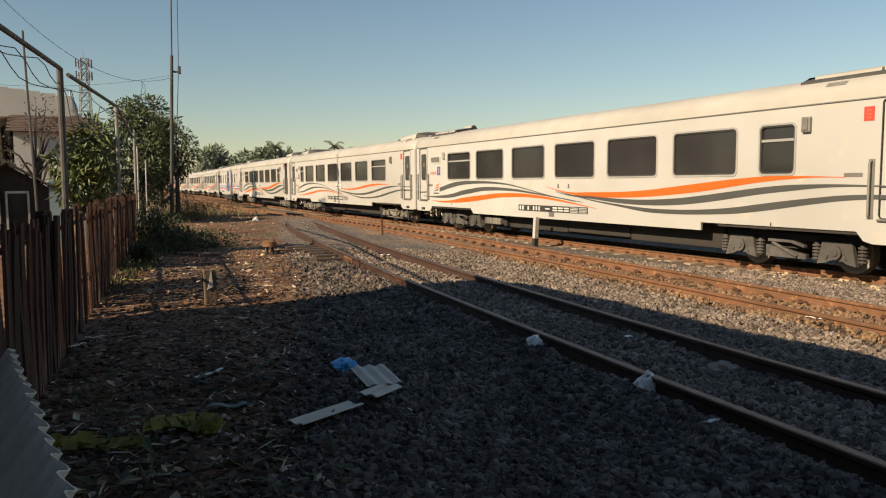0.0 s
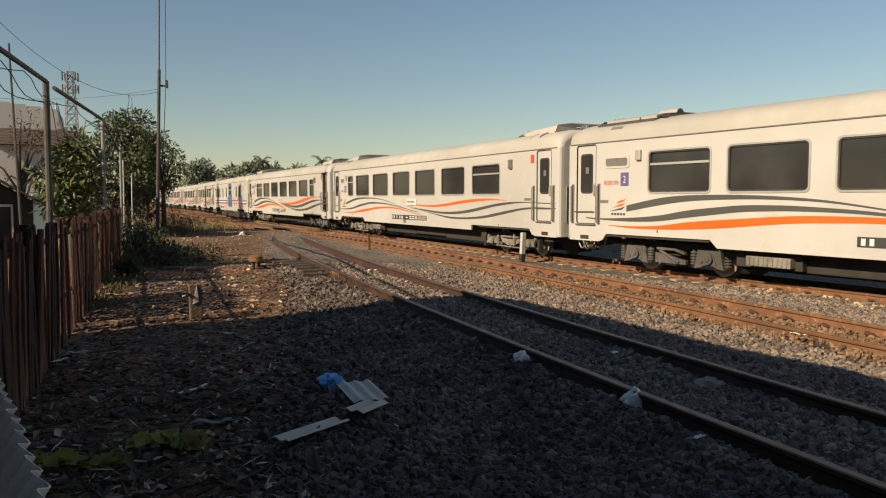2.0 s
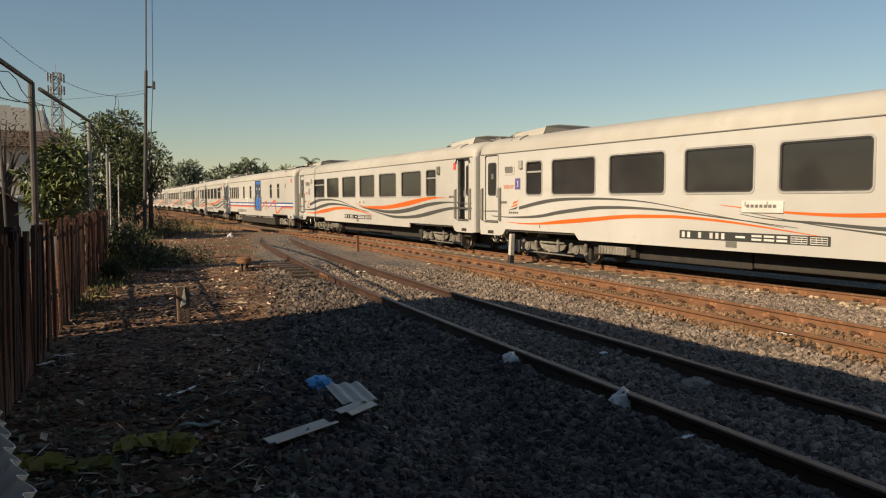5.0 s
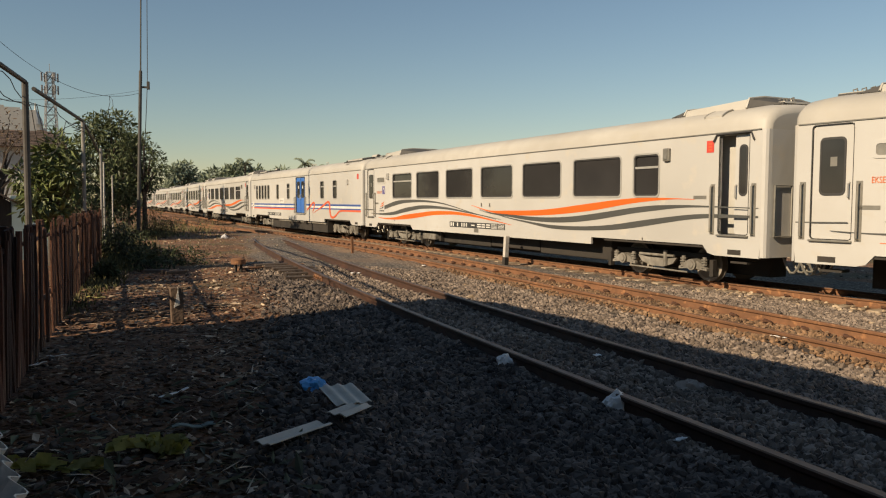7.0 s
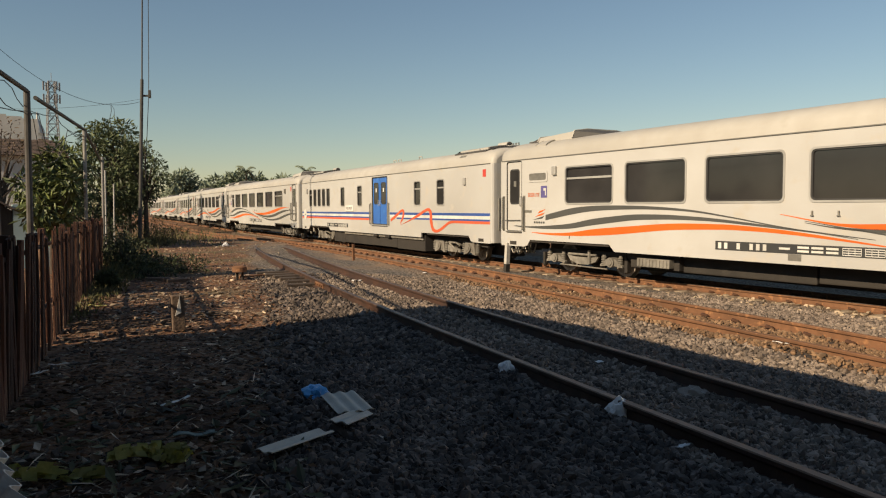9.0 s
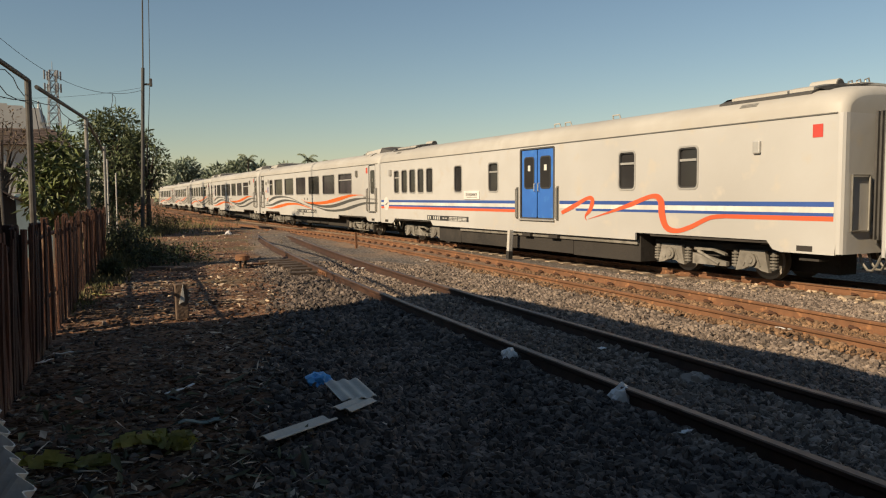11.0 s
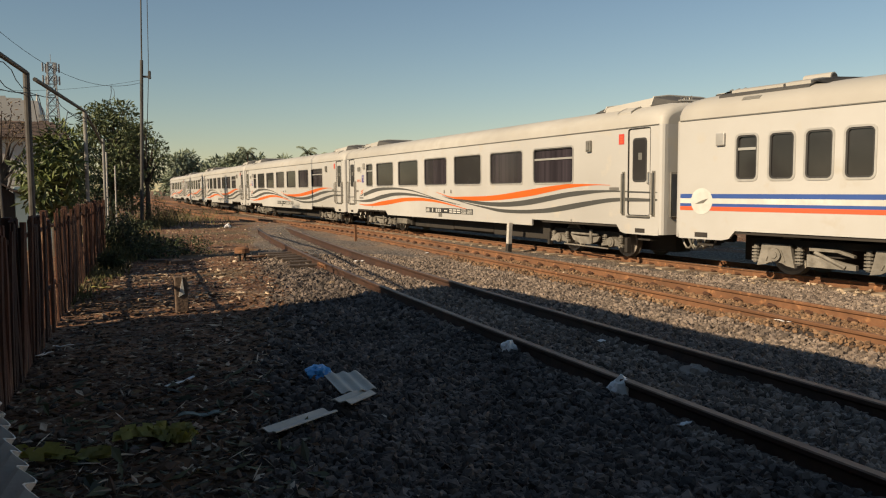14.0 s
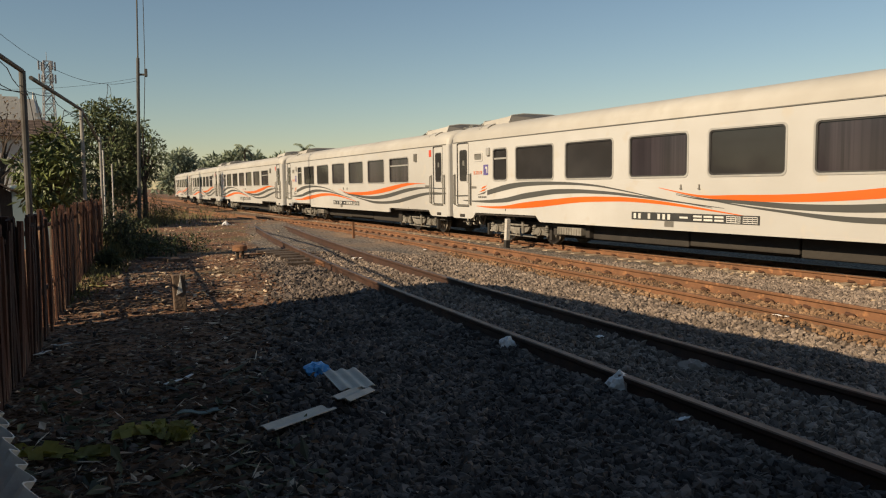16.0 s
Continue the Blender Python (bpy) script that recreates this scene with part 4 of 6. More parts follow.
    part("walk_edge", bm, M_DARK, w)
    for xx in (9.5, 9.66, 9.82):
        bm = bmesh.new()
        zt = roof_at(0.3) + 0.05
        polytube(bm, [(s * xx, -0.3, zt), (s * xx - 0.02, -0.3, zt + 0.07), (s * xx + 0.05, -0.3, zt + 0.09), (s * xx + 0.07, -0.3, zt)], 0.016, 5)
        part("lifting_eye", bm, M_RAILING, w)


def lettering(name, car, words, size, at, material, turn, align, squeeze, label=""):
    """Flat letters in the side's plane."""
    cu = bpy.data.curves.new(name, "FONT")
    cu.body, cu.size, cu.align_x = words, size, align
    tmp = new(name, cu)
    me = bpy.data.meshes.new_from_object(tmp.evaluated_get(bpy.context.evaluated_depsgraph_get()))
    bpy.data.objects.remove(tmp)
    me.materials.clear()
    me.materials.append(material)
    part(name, me, None, car, label, m=turn @ Matrix.Translation((at[0], -SIDE - 0.010, at[1])) @ pose(0, 0, 0, 90, 0, 0) @ Matrix.Diagonal((squeeze, 1, 1, 1)))


def small_fittings(car, turn, digit, sign, bx, mirrored):
    """Lamp, class panel, number board, logo shapes and signs of one side."""
    bm = bmesh.new()
    box(bm, 7.62, 7.80, -SIDE - 0.07, -SIDE, 2.62, 2.90, 0.02)
    box(bm, 7.66, 7.76, -SIDE - 0.085, -SIDE - 0.06, 2.66, 2.86)
    part("side_lamp", bm, M_RAILING, car, m=turn)
    bm = bmesh.new()
    lx = -8.02 if mirrored else -7.72
    box(bm, lx, lx + 0.16, -SIDE - 0.07, -SIDE, 2.62, 2.86, 0.02)
    part("side_lamp", bm, M_ALU, car, m=turn)
    bm = bmesh.new()
    vx = -8.28 if mirrored else -7.95
    ring(bm, rounded_rect(-8.84, vx, 2.46, 2.76, 0.08), rounded_rect(-8.77, vx - 0.07, 2.51, 2.70, 0.05), -SIDE - 0.015, -SIDE + 0.01)
    v = part("vent_window", bm, M_WHITE, car, m=turn)
    flat("pane", v, rounded_rect(-8.78, vx - 0.06, 2.505, 2.705, 0.05), M_RAILING, Matrix(), lift=0.003)
    flat("class_panel", car, rect(-8.25, -7.98, 2.03, 2.35), M_PURPLE, turn, "violet class panel")
    if digit:
        lettering("panel_digit", car, digit, 0.25, (-8.115, 2.10), M_MARK, turn, "CENTER", 0.8)
    else:
        bars("panel_digit", car, [(-8.13, -8.02, 2.22, 2.29), (-8.06, -8.02, 2.09, 2.22)], M_MARK, turn)
    if sign:
        bm = bmesh.new()
        box(bm, -0.34, 0.60, -SIDE - 0.03, -SIDE, 1.47, 1.70, 0.01)
        b = part("destination_board", bm, M_MARK, car, "white destination board", m=turn)
        bars("writing", b, [(-0.22 + 0.1 * j, -0.15 + 0.1 * j, 1.57, 1.63) for j in range(7)], M_RAILING, Matrix(), 0.034)
    flat("red_notice", car, rect(8.80, 8.99, 2.74, 2.98), M_REDPANEL, turn, "red notice plate")
    bars("notice_mark", car, [(8.85, 8.94, 2.78 + 0.06 * k, 2.81 + 0.06 * k) for k in range(3)], M_RED, turn)
    for x0, x1, z in ((-9.03, -8.67, 1.62), (8.47, 8.82, 1.67 if mirrored else 1.80)):
        flat("label_plate", car, rect(x0, x1, z, z + 0.07), M_RAILING, turn)
    # swoosh mark in plain shapes, and bars of small writing under it
    for k, (m_, z) in enumerate(((M_GREY, 1.42), (M_ORANGE, 1.51), (M_ORANGE, 1.60))):
        flat("emblem", car, [(-8.62 + 0.12 * k, z), (-8.2, z + 0.04), (-8.08 + 0.02 * k, z + 0.12), (-8.3, z + 0.07)], m_, turn)
    bars("emblem_writing", car, [(-8.55 + 0.1 * k, -8.48 + 0.1 * k, 1.33, 1.38) for k in range(5)], M_GREY, turn)
    flat("number_board", car, rect(bx, bx + 3.5, 0.89, 1.07), M_PLATE, turn, "black number board with white bars")
    marks = [(bx + 0.07 + 0.15 * k, bx + 0.15 + 0.15 * k, 0.92, 1.04) for k in range(8) if k not in (2, 4)]
    marks += [(bx + 1.47, bx + 1.70, 0.96, 1.0)]
    for k in range(3):
        x = bx + 1.85 + 0.28 * k
        marks += [(x, x + 0.23, 0.995, 1.035), (x, x + 0.23, 0.925, 0.965)]
    for k in range(2):
        x = bx + 2.71 + 0.4 * k
        marks += [(x, x + 0.34, z, z + 0.014) for z in (0.91, 0.95, 0.99, 1.03)] + [(x + 0.11 * j, x + 0.11 * j + 0.01, 0.91, 1.044) for j in range(4)]
    for mk in marks[:13]:
        bars("board_writing", car, [mk], M_MARK, turn)
    for k in range(2):
        bars("board_table", car, marks[13 + 8 * k:21 + 8 * k], M_MARK, turn)
    flat("bracket", car, rect(-0.72, -0.45, 0.76, 0.885), M_RAILING, turn)
    for x in (-7.05, 0.05, 6.95):
        flat("jack_mark", car, rect(x, x + 0.03, 0.95 if x < 6 else 0.87, 1.02 if x < 6 else 0.93), M_UNDER, turn)
    for x in (-0.25, 0.25):
        bm = bmesh.new()
        rod(bm, (x, -SIDE - 0.02, 1.60), (x, -SIDE - 0.02, 1.69), 0.016)
        rod(bm, (x - 0.03, -SIDE - 0.02, 1.6), (x + 0.03, -SIDE - 0.02, 1.6), 0.012)
        part("sign_hook", bm, M_RAILING, car, m=turn)
    lettering("class_lettering", car, "EKSEKUTIF", 0.15, (-8.31, 2.06), M_ORANGE, turn, "RIGHT", 0.72, "orange letters")


COACH_A = [(-7.2, -5.45, True), (-5.0, -3.2, False), (-2.65, -0.85, False), (-0.3, 1.5, False), (2.05, 3.85, False), (4.4, 6.2, False), (6.65, 7.45, True)]
COACH_B = [(-7.69, -6.96, True), (-6.50, -4.75, False), (-4.22, -2.42, False), (-1.84, -0.09, False), (0.48, 2.27, False), (2.86, 4.65, False), (5.22, 7.02, True)]
WZ = (1.87, 2.80)
HALF_TURN = pose(0, 0, 0, 0, 0, 180)
def coach(windows, open_door, label, low=False, digit=None, sign=False, bx=-2.38, curtained=()):
    car = empty("passenger_coach", label, "train coach", group="coaches of the train")
    wheels = []
    shell(car)
    for k, turn in enumerate((Matrix(), HALF_TURN)):
        ws = windows
        doors = [(-DOOR_X - 0.36, -DOOR_X + 0.36, 1.10, 3.07), (DOOR_X - 0.36, DOOR_X + 0.36, 1.10, 3.07)]
        part("side_wall", side_wall([(x0, x1, *WZ) for x0, x1, s in ws] + doors), M_WHITE, car, m=turn)
        skirts(car, turn)
        for i, (x0, x1, s) in enumerate(ws):
            window(car, x0, x1, *WZ, s, turn, M_CURTAIN if i in curtained and k == 0 else M_GLASS)
        end_door(car, -DOOR_X, turn)
        end_door(car, DOOR_X, turn, open_door and k == 0)
        waves(car, turn, sign)
        small_fittings(car, turn, digit, sign and k == 0, bx, windows is COACH_B)
    for s in (-1, 1):
        roof_unit(car, s, low)
        (block_bogie if low else bogie)(car, 7.0 * s, wheels)
    underframe(car, [(-5.4, -5.0, 0.45, ""), (-3.65, -0.42, 0.30, ""), (-0.38, 2.3, 0.33, ""), (2.34, 5.4, 0.28, "")])
    return car, wheels


def luggage_car(label):
    car = empty("luggage_car", label, "train coach", group="coaches of the train")
    wheels = []
    shell(car)
    narrow = [(-8.75, -8.29, True)] + [(-8.03 + 0.725 * k, -7.53 + 0.725 * k, False) for k in range(4)] + [(-3.71, -3.20, False), (-1.47, -0.93, True), (4.56, 5.10, True), (6.46, 7.0, True)]
    for k, turn in enumerate((Matrix(), HALF_TURN)):
        part("side_wall", side_wall([(x0, x1, 1.87, 2.73) for x0, x1, s in narrow] + [(0.34, 1.93, 1.10, 3.03)]), M_WHITE, car, m=turn)
        skirts(car, turn)
        for x0, x1, s in narrow:
            window(car, x0, x1, 1.87, 2.73, s, turn)
        bm = bmesh.new()
        ring(bm, rounded_rect(0.29, 1.98, 1.08, 3.06, 0.06), rounded_rect(0.35, 1.92, 1.11, 3.02, 0.04), -SIDE - 0.012, -SIDE + 0.06)
        part("door_frame", bm, M_DARK, car, m=turn)
        for c in (0.74, 1.53):
            bm = bmesh.new()
            plate(bm, rounded_rect(c - 0.37, c + 0.37, 1.115, 3.015, 0.04), -SIDE + 0.02, -SIDE + 0.06)
            d = part("door", bm, M_BLUE, car, "blue painted luggage door", m=turn)
            bm = bmesh.new()
            ring(bm, rounded_rect(c - 0.25, c + 0.25, 1.92, 2.82, 0.1), rounded_rect(c - 0.215, c + 0.215, 1.955, 2.785, 0.08), -SIDE + 0.006, -SIDE + 0.03)
            part("seal", bm, M_RUBBER, d)
            bm = bmesh.new()
            plate(bm, rounded_rect(c - 0.22, c + 0.22, 1.95, 2.79, 0.08), -SIDE + 0.012, -SIDE + 0.03)
            part("pane", bm, M_GLASS, d)
            flat("sticker", d, rect(c - 0.06, c + 0.06, 2.42, 2.58), M_MARK, Matrix(), lift=-0.009)
            bm = bmesh.new()
            hx = c + (0.3 if c < 1 else -0.3)
            polytube(bm, [(hx, -SIDE + 0.02, 1.84), (hx, -SIDE - 0.03, 1.86), (hx, -SIDE - 0.03, 2.06), (hx, -SIDE + 0.02, 2.08)], 0.014, 5)
            part("door_handle", bm, M_ALU, d)
        bm = bmesh.new()
        box(bm, 0.28, 1.99, -SIDE - 0.06, -SIDE + 0.02, 1.03, 1.075, 0.01)
        part("threshold", bm, M_ALU, car, m=turn)
        for x in (0.16, 2.12):
            handrail(car, x, 1.05, 1.98, turn)
        for x0, x1 in ((-10.1, 0.08), (2.2, 10.1)):
            flat("stripe", car, rect(x0, x1, 1.50, 1.59), M_NAVY, turn, lift=0.004)
            flat("stripe", car, rect(x0, x1, 1.59 - 0.09, 1.395), M_MARK, turn, lift=0.0035)
            flat("stripe", car, rect(x0 if x0 < 0 else 2.9, x1, 1.335, 1.395), M_NAVY, turn, lift=0.004)
            flat("stripe", car, rect(x0 if x0 < 0 else 7.7, x1, 1.25, 1.335), M_RED, turn, lift=0.004)
        swash("ribbon_mark", car, [(2.30, 1.27, 0.10), (2.85, 1.46, 0.12), (3.40, 1.66, 0.09), (3.58, 1.60, 0.15), (3.50, 1.38, 0.13), (3.30, 1.20, 0.05), (3.36, 1.10, 0.02)], M_RED, turn)
        swash("ribbon_mark", car, [(3.42, 1.13, 0.01), (4.20, 1.31, 0.05), (4.95, 1.50, 0.11), (5.68, 1.70, 0.10), (5.95, 1.60, 0.18), (6.00, 1.30, 0.20), (6.14, 1.02, 0.15), (6.45, 0.95, 0.10), (6.85, 1.05, 0.10), (7.35, 1.25, 0.09), (7.72, 1.292, 0.085)], M_RED, turn, 0.009)
        flat("round_emblem", car, [(-9.55 + 0.27 * math.cos(a * math.pi / 12), 1.44 + 0.27 * math.sin(a * math.pi / 12)) for a in range(24)], M_MARK, turn, "white round emblem", lift=0.007)
        flat("emblem", car, [(-9.72, 1.38), (-9.5, 1.40), (-9.38, 1.50), (-9.56, 1.45)], M_RAILING, turn, lift=0.010)
        bm = bmesh.new()
        box(bm, -3.02, -2.02, -SIDE - 0.03, -SIDE, 1.62, 1.89, 0.01)
        b = part("destination_board", bm, M_BOARD, car, "white destination board", m=turn)
        lettering("writing", b, "KA BANGUNKARTA", 0.135, (-2.50, 1.735), M_PLATE, Matrix.Translation((0, -0.027, 0)), "CENTER", 0.60)
        bars("writing", b, [(-2.82, -2.14, 1.685, 1.70)], M_GREY, Matrix(), 0.036)
        flat("number_board", car, rect(-5.8, -2.75, 0.88, 1.05), M_PLATE, turn, "black number board with white bars")
        marks = [(-5.72 + 0.14 * j, -5.65 + 0.14 * j, 0.91, 1.02) for j in range(7) if j not in (2,)] + [(-4.6 + 0.2 * j, -4.46 + 0.2 * j, 0.955, 0.985) for j in range(2)] + [(-4.12 + 0.32 * j, -3.84 + 0.32 * j, z, z + 0.022) for j in range(4) for z in (0.90, 0.945, 0.99)]
        for mk in marks:
            bars("board_writing", car, [mk], M_MARK, turn)
        for x0, x1, z0, z1 in ((-9.2, -9.0, 2.55, 2.8), (8.42, 8.58, 2.5, 2.74)):
            bm = bmesh.new()
            box(bm, x0, x1, -SIDE - 0.06, -SIDE, z0, z1, 0.02)
            part("side_lamp", bm, M_ALU, car, m=turn)
        flat("red_notice", car, rect(9.66, 9.86, 2.72, 2.95), M_REDPANEL, turn)
        for x in (0.6, 1.9):
            bm = bmesh.new()
            box(bm, x - 0.2, x + 0.2, -SIDE + 0.0, -1.2, 0.58, 0.66)
            part("step", bm, M_UNDER, car, m=turn)
    for s in (-1, 1):
        roof_unit(car, s, True)
        block_bogie(car, 7.0 * s, wheels, M_BOGIE)
    for x in (1.1, 1.6, 3.6):
        bm = bmesh.new()
        polytube(bm, [(x - 0.14, -0.75, 3.62), (x - 0.12, -0.78, 3.74), (x + 0.12, -0.78, 3.74), (x + 0.14, -0.75, 3.62)], 0.02, 6)
        part("roof_handle", bm, M_ROOF, car)
    underframe(car, [], louvred=False)
    # closed dark casing between the bogies, with a dusty ledge along its top
    for k, (x0, x1) in enumerate(((-5.15, -3.56), (-3.55, -0.2), (-0.19, 2.6), (2.61, 5.15))):
        bm = bmesh.new()
        box(bm, x0, x1, -1.34 + 0.006 * (k % 2), 1.34 - 0.006 * (k % 2), 0.165 + 0.012 * (k % 3), 0.835, 0.015)
        part("equipment_case", bm, M_UNDER, car, "closed dark underfloor casing")
    for s in (-1, 1):
        bm = bmesh.new()
        box(bm, -3.5, 5.1, min(s * 1.33, s * 1.40), max(s * 1.33, s * 1.42), 0.57, 0.69, 0.02)
        part("ledge", bm, M_BOGIE, car, "dusty ledge")
    return car, wheels


LBL = "white express coach with orange and grey wave stripes"
COACH_FIRST = [(x0 - 0.13, x1 - 0.13, s) if x0 < 5 else (x0, x1, s) for x0, x1, s in COACH_A]
coach_a, wheels_a = coach(COACH_FIRST, False, LBL, True, "2")
coach_b, wheels_b = coach(COACH_B, False, LBL, digit="3", sign=True, bx=-1.95)
coach_open, wheels_o = coach(COACH_A, True, "white wave-striped express coach with an open end door")
luggage, wheels_l = luggage_car("white luggage coach with blue double doors and blue-red bands")
coach_c, wheels_c = coach(COACH_B, False, "white wave-striped express coach with drawn curtains", bx=-1.75, curtained=(3, 5, 6))


def wheels_of(ob):
    return [o for o in ob.children_recursive if o.name.startswith("wheelset")]


TRAIN = [coach_a, coach_b, coach_open, luggage, coach_c]
for k in range(4):
    TRAIN.append(copy_thing(coach_c if k < 3 else coach_a, Matrix()))

ARC = [(-110.0, 0.0)]
while ARC[-1][0] < 330:
    y, s = ARC[-1]
    ARC.append((y + 0.5, s + math.hypot(0.5, x_main(y + 0.5) - x_main(y))))
S_ZERO = next(s for y, s in ARC if y >= 0)
ARC_Y, ARC_S = np.array([a[0] for a in ARC]), np.array([a[1] - S_ZERO for a in ARC])


def travel(t):
    """Arc length of the second coach's centre along the main track."""
    return 40.8175 - 5.64972 * t + 0.0149375 * t ** 2 - 0.00184264 * t ** 3 + 0.0000736474 * t ** 4


def on_track(s):
    y = float(np.interp(s, ARC_S, ARC_Y))
    return Vector((x_main(y), y, 0))


def motions():
    for k, car in enumerate(TRAIN):
        rows = []
        for i in range(33):
            t = i * 0.5
            s = travel(t) + (k - 1) * 20.92 + (0.1 if k == 3 else 0.0)
            a, b = on_track(s - 7), on_track(s + 7)
            fw = (a - b).normalized()
            c = (a + b) / 2
            sway = 0.08 * math.sin(1.9 * t + k * 1.3)
            rows.append((t, pose(c.x, c.y, Z_MAIN, sway, 0, math.degrees(math.atan2(fw.y, fw.x)))))
        walk(car, rows)
    start = travel(0)
    turn_rows = [(i * 0.1, math.degrees((start - travel(i * 0.1)) / 0.387)) for i in range(161)]
    for car in TRAIN:
        for w in wheels_of(car):
            x = w.matrix_basis.translation.x
            walk(w, [(t, pose(x, 0, 0.387, 0, a, 0)) for t, a in turn_rows])


# ---- the house behind the camera, whose shade lies on the ballast ----
def neighbour_house():
    # unseen, inferred from its shadow; set close and dark-walled to lower the fill light
    h = empty("neighbour_house", "low unseen house beside the siding, brown walls kept dark to cut bounced light", "house", pose(-2.83, 7.52, -0.464, 0, 0, 14.4))
    bm = bmesh.new()
    box(bm, -7.5, 0, -19, 0, -0.3, 4.75, 0.02)
    part("wall", bm, M_CONC, h)
    bm = bmesh.new()
    v = [bm.verts.new(p) for p in ((0.12, 0.12, 4.75), (0.12, -19.2, 4.75), (-3.7, -19.2, 5.6), (-3.7, 0.12, 5.6), (-7.6, 0.12, 4.75), (-7.6, -19.2, 4.75))]
    w = [bm.verts.new(q.co + Vector((0, 0, 0.14))) for q in v]
    for s, e in ((v, 1), (w, -1)):
        for f in ((0, 1, 2, 3), (3, 2, 5, 4)):
            bm.faces.new([s[i] for i in f][::e])
    for i, j in ((0, 1), (1, 2), (2, 5), (5, 4), (4, 3), (3, 0)):
        bm.faces.new((v[i], v[j], w[j], w[i]))
    bm.faces.new((v[0], v[3], v[4]))
    bmesh.ops.recalc_face_normals(bm, faces=bm.faces)
    part("roof", bm, M_TIN, h, "rusty tin roof")
    for y in (-3.5, -8.0):
        bm = bmesh.new()
        box(bm, 0.0, 0.06, y - 0.6, y + 0.6, 1.0, 2.2, 0.01)
        w_ = part("window", bm, M_WOOD, h)
        bm = bmesh.new()
        box(bm, 0.055, 0.07, y - 0.5, y + 0.5, 1.1, 2.1)
        part("pane", bm, M_GLASS, w_)


neighbour_house()


# ---- fence ----
def fence_x(y):
    return -1.30 - (y - 4.2) * 0.088


def build_fence():
    fe = empty("plank_fence", "weathered brown upright plank fence with uneven tops", "fence")
    meshes = []
    for k in range(10):
        bm = bmesh.new()
        w, h, t = random.uniform(0.032, 0.058), random.uniform(1.22, 1.36), random.uniform(0.008, 0.014)
        n = 5
        lean, bow = random.uniform(-0.02, 0.02), random.uniform(-0.012, 0.012)
        rows = []
        for i in range(n + 1):
            z = h * i / n
            ww = w * random.uniform(0.9, 1.05)
            if i == n:
                ww *= random.uniform(0.55, 0.95)
            dx, dy = lean * z, bow * math.sin(math.pi * i / n)
            dz = random.uniform(-0.03, 0.03) if i == n else 0
            rows.append([bm.verts.new(p) for p in ((-t + dy, -ww + dx, z), (t + dy, -ww + dx, z), (t + dy, ww + dx, z + dz), (-t + dy, ww + dx, z + dz))])
        for a, b in zip(rows, rows[1:]):
            for i in range(4):
                bm.faces.new((a[i], a[(i + 1) % 4], b[(i + 1) % 4], b[i]))
        bm.faces.new(rows[-1])
        bm.faces.new(rows[0][::-1])
        bmesh.ops.recalc_face_normals(bm, faces=bm.faces)
        meshes.append(finish("plank", bm, M_WOOD))
    y = 4.02
    while y < 21:
        m = random.choice(meshes)
        x = fence_x(y) + random.uniform(-0.012, 0.012)
        part("plank", m, None, fe, m=pose(x, y, ground_z(x, y) - 0.06 - (0.1 if y > 17 and random.random() < 0.5 else 0), random.uniform(-2.2, 2.2), random.uniform(-2, 2), 5 + random.uniform(-6, 6)))
        gappy = 7.6 < y < 9.3 or 11.9 < y < 13.6
        y += random.uniform(0.062, 0.098) + (random.uniform(0.09, 0.28) if gappy else random.uniform(0.01, 0.04) if random.random() < 0.12 else 0)
    for z in (0.45, 1.1):
        bm = bmesh.new()
        a, b = (fence_x(4.0) - 0.035, 4.0), (fence_x(21) - 0.035, 21.0)
        rod(bm, (*a, ground_z(*a) + z), (*b, ground_z(*b) + z), 0.022, seg=6)
        part("cross_rail", bm, M_WOOD, fe)
    y = 4.3
    while y < 21:
        bm = bmesh.new()
        x = fence_x(y) - 0.08
        box(bm, x - 0.035, x + 0.035, y - 0.035, y + 0.035, ground_z(x, y) - 0.1, ground_z(x, y) + 1.28, 0.008)
        part("post", bm, M_WOOD, fe)
        y += 2.4
    return fe


build_fence()


def corrugated(length, width, wave=0.146, amp=0.024, thick=0.006, steps=None):
    """A corrugated sheet: waves run along x, ridges along y, broken edges."""
    bm = bmesh.new()
    n = steps or int(length / wave * 8)
    top, bot = [], []
    for i in range(n + 1):
        x = length * i / n
        z = amp * math.sin(2 * math.pi * x / wave)
        ea, eb = 0.012 * noise.noise((x * 9, 1.3, 0)), 0.02 * noise.noise((x * 7, 7.7, 0))
        top.append([bm.verts.new((x, yv, z + thick)) for yv in (ea, width / 2, width + eb)])
        bot.append([bm.verts.new((x, yv, z)) for yv in (ea, width / 2, width + eb)])
    for a, b in zip(top, top[1:]):
        for j in (0, 1):
            bm.faces.new((a[j], b[j], b[j + 1], a[j + 1]))
    for a, b in zip(bot, bot[1:]):
        for j in (0, 1):
            bm.faces.new((a[j + 1], b[j + 1], b[j], a[j]))
    for i in range(n):
        bm.faces.new((top[i][0], bot[i][0], bot[i + 1][0], top[i + 1][0]))
        bm.faces.new((top[i + 1][2], bot[i + 1][2], bot[i][2], top[i][2]))
    bm.faces.new((top[0][0], top[0][1], top[0][2], bot[0][2], bot[0][1], bot[0][0]))
    bm.faces.new((top[-1][0], bot[-1][0], bot[-1][1], bot[-1][2], top[-1][2], top[-1][1]))
    bmesh.ops.recalc_face_normals(bm, faces=bm.faces)
    return bm


# the sheet that stands on edge near the camera, ridges upright
sheet = part("corrugated_sheet", corrugated(2.35, 0.90, 0.15, 0.022), M_PALECEMENT)
sheet.matrix_basis = pose(-0.315, 1.62, 0.985, 0, 0, 108.8) @ pose(0, 0, 0, -55, 0, 0)
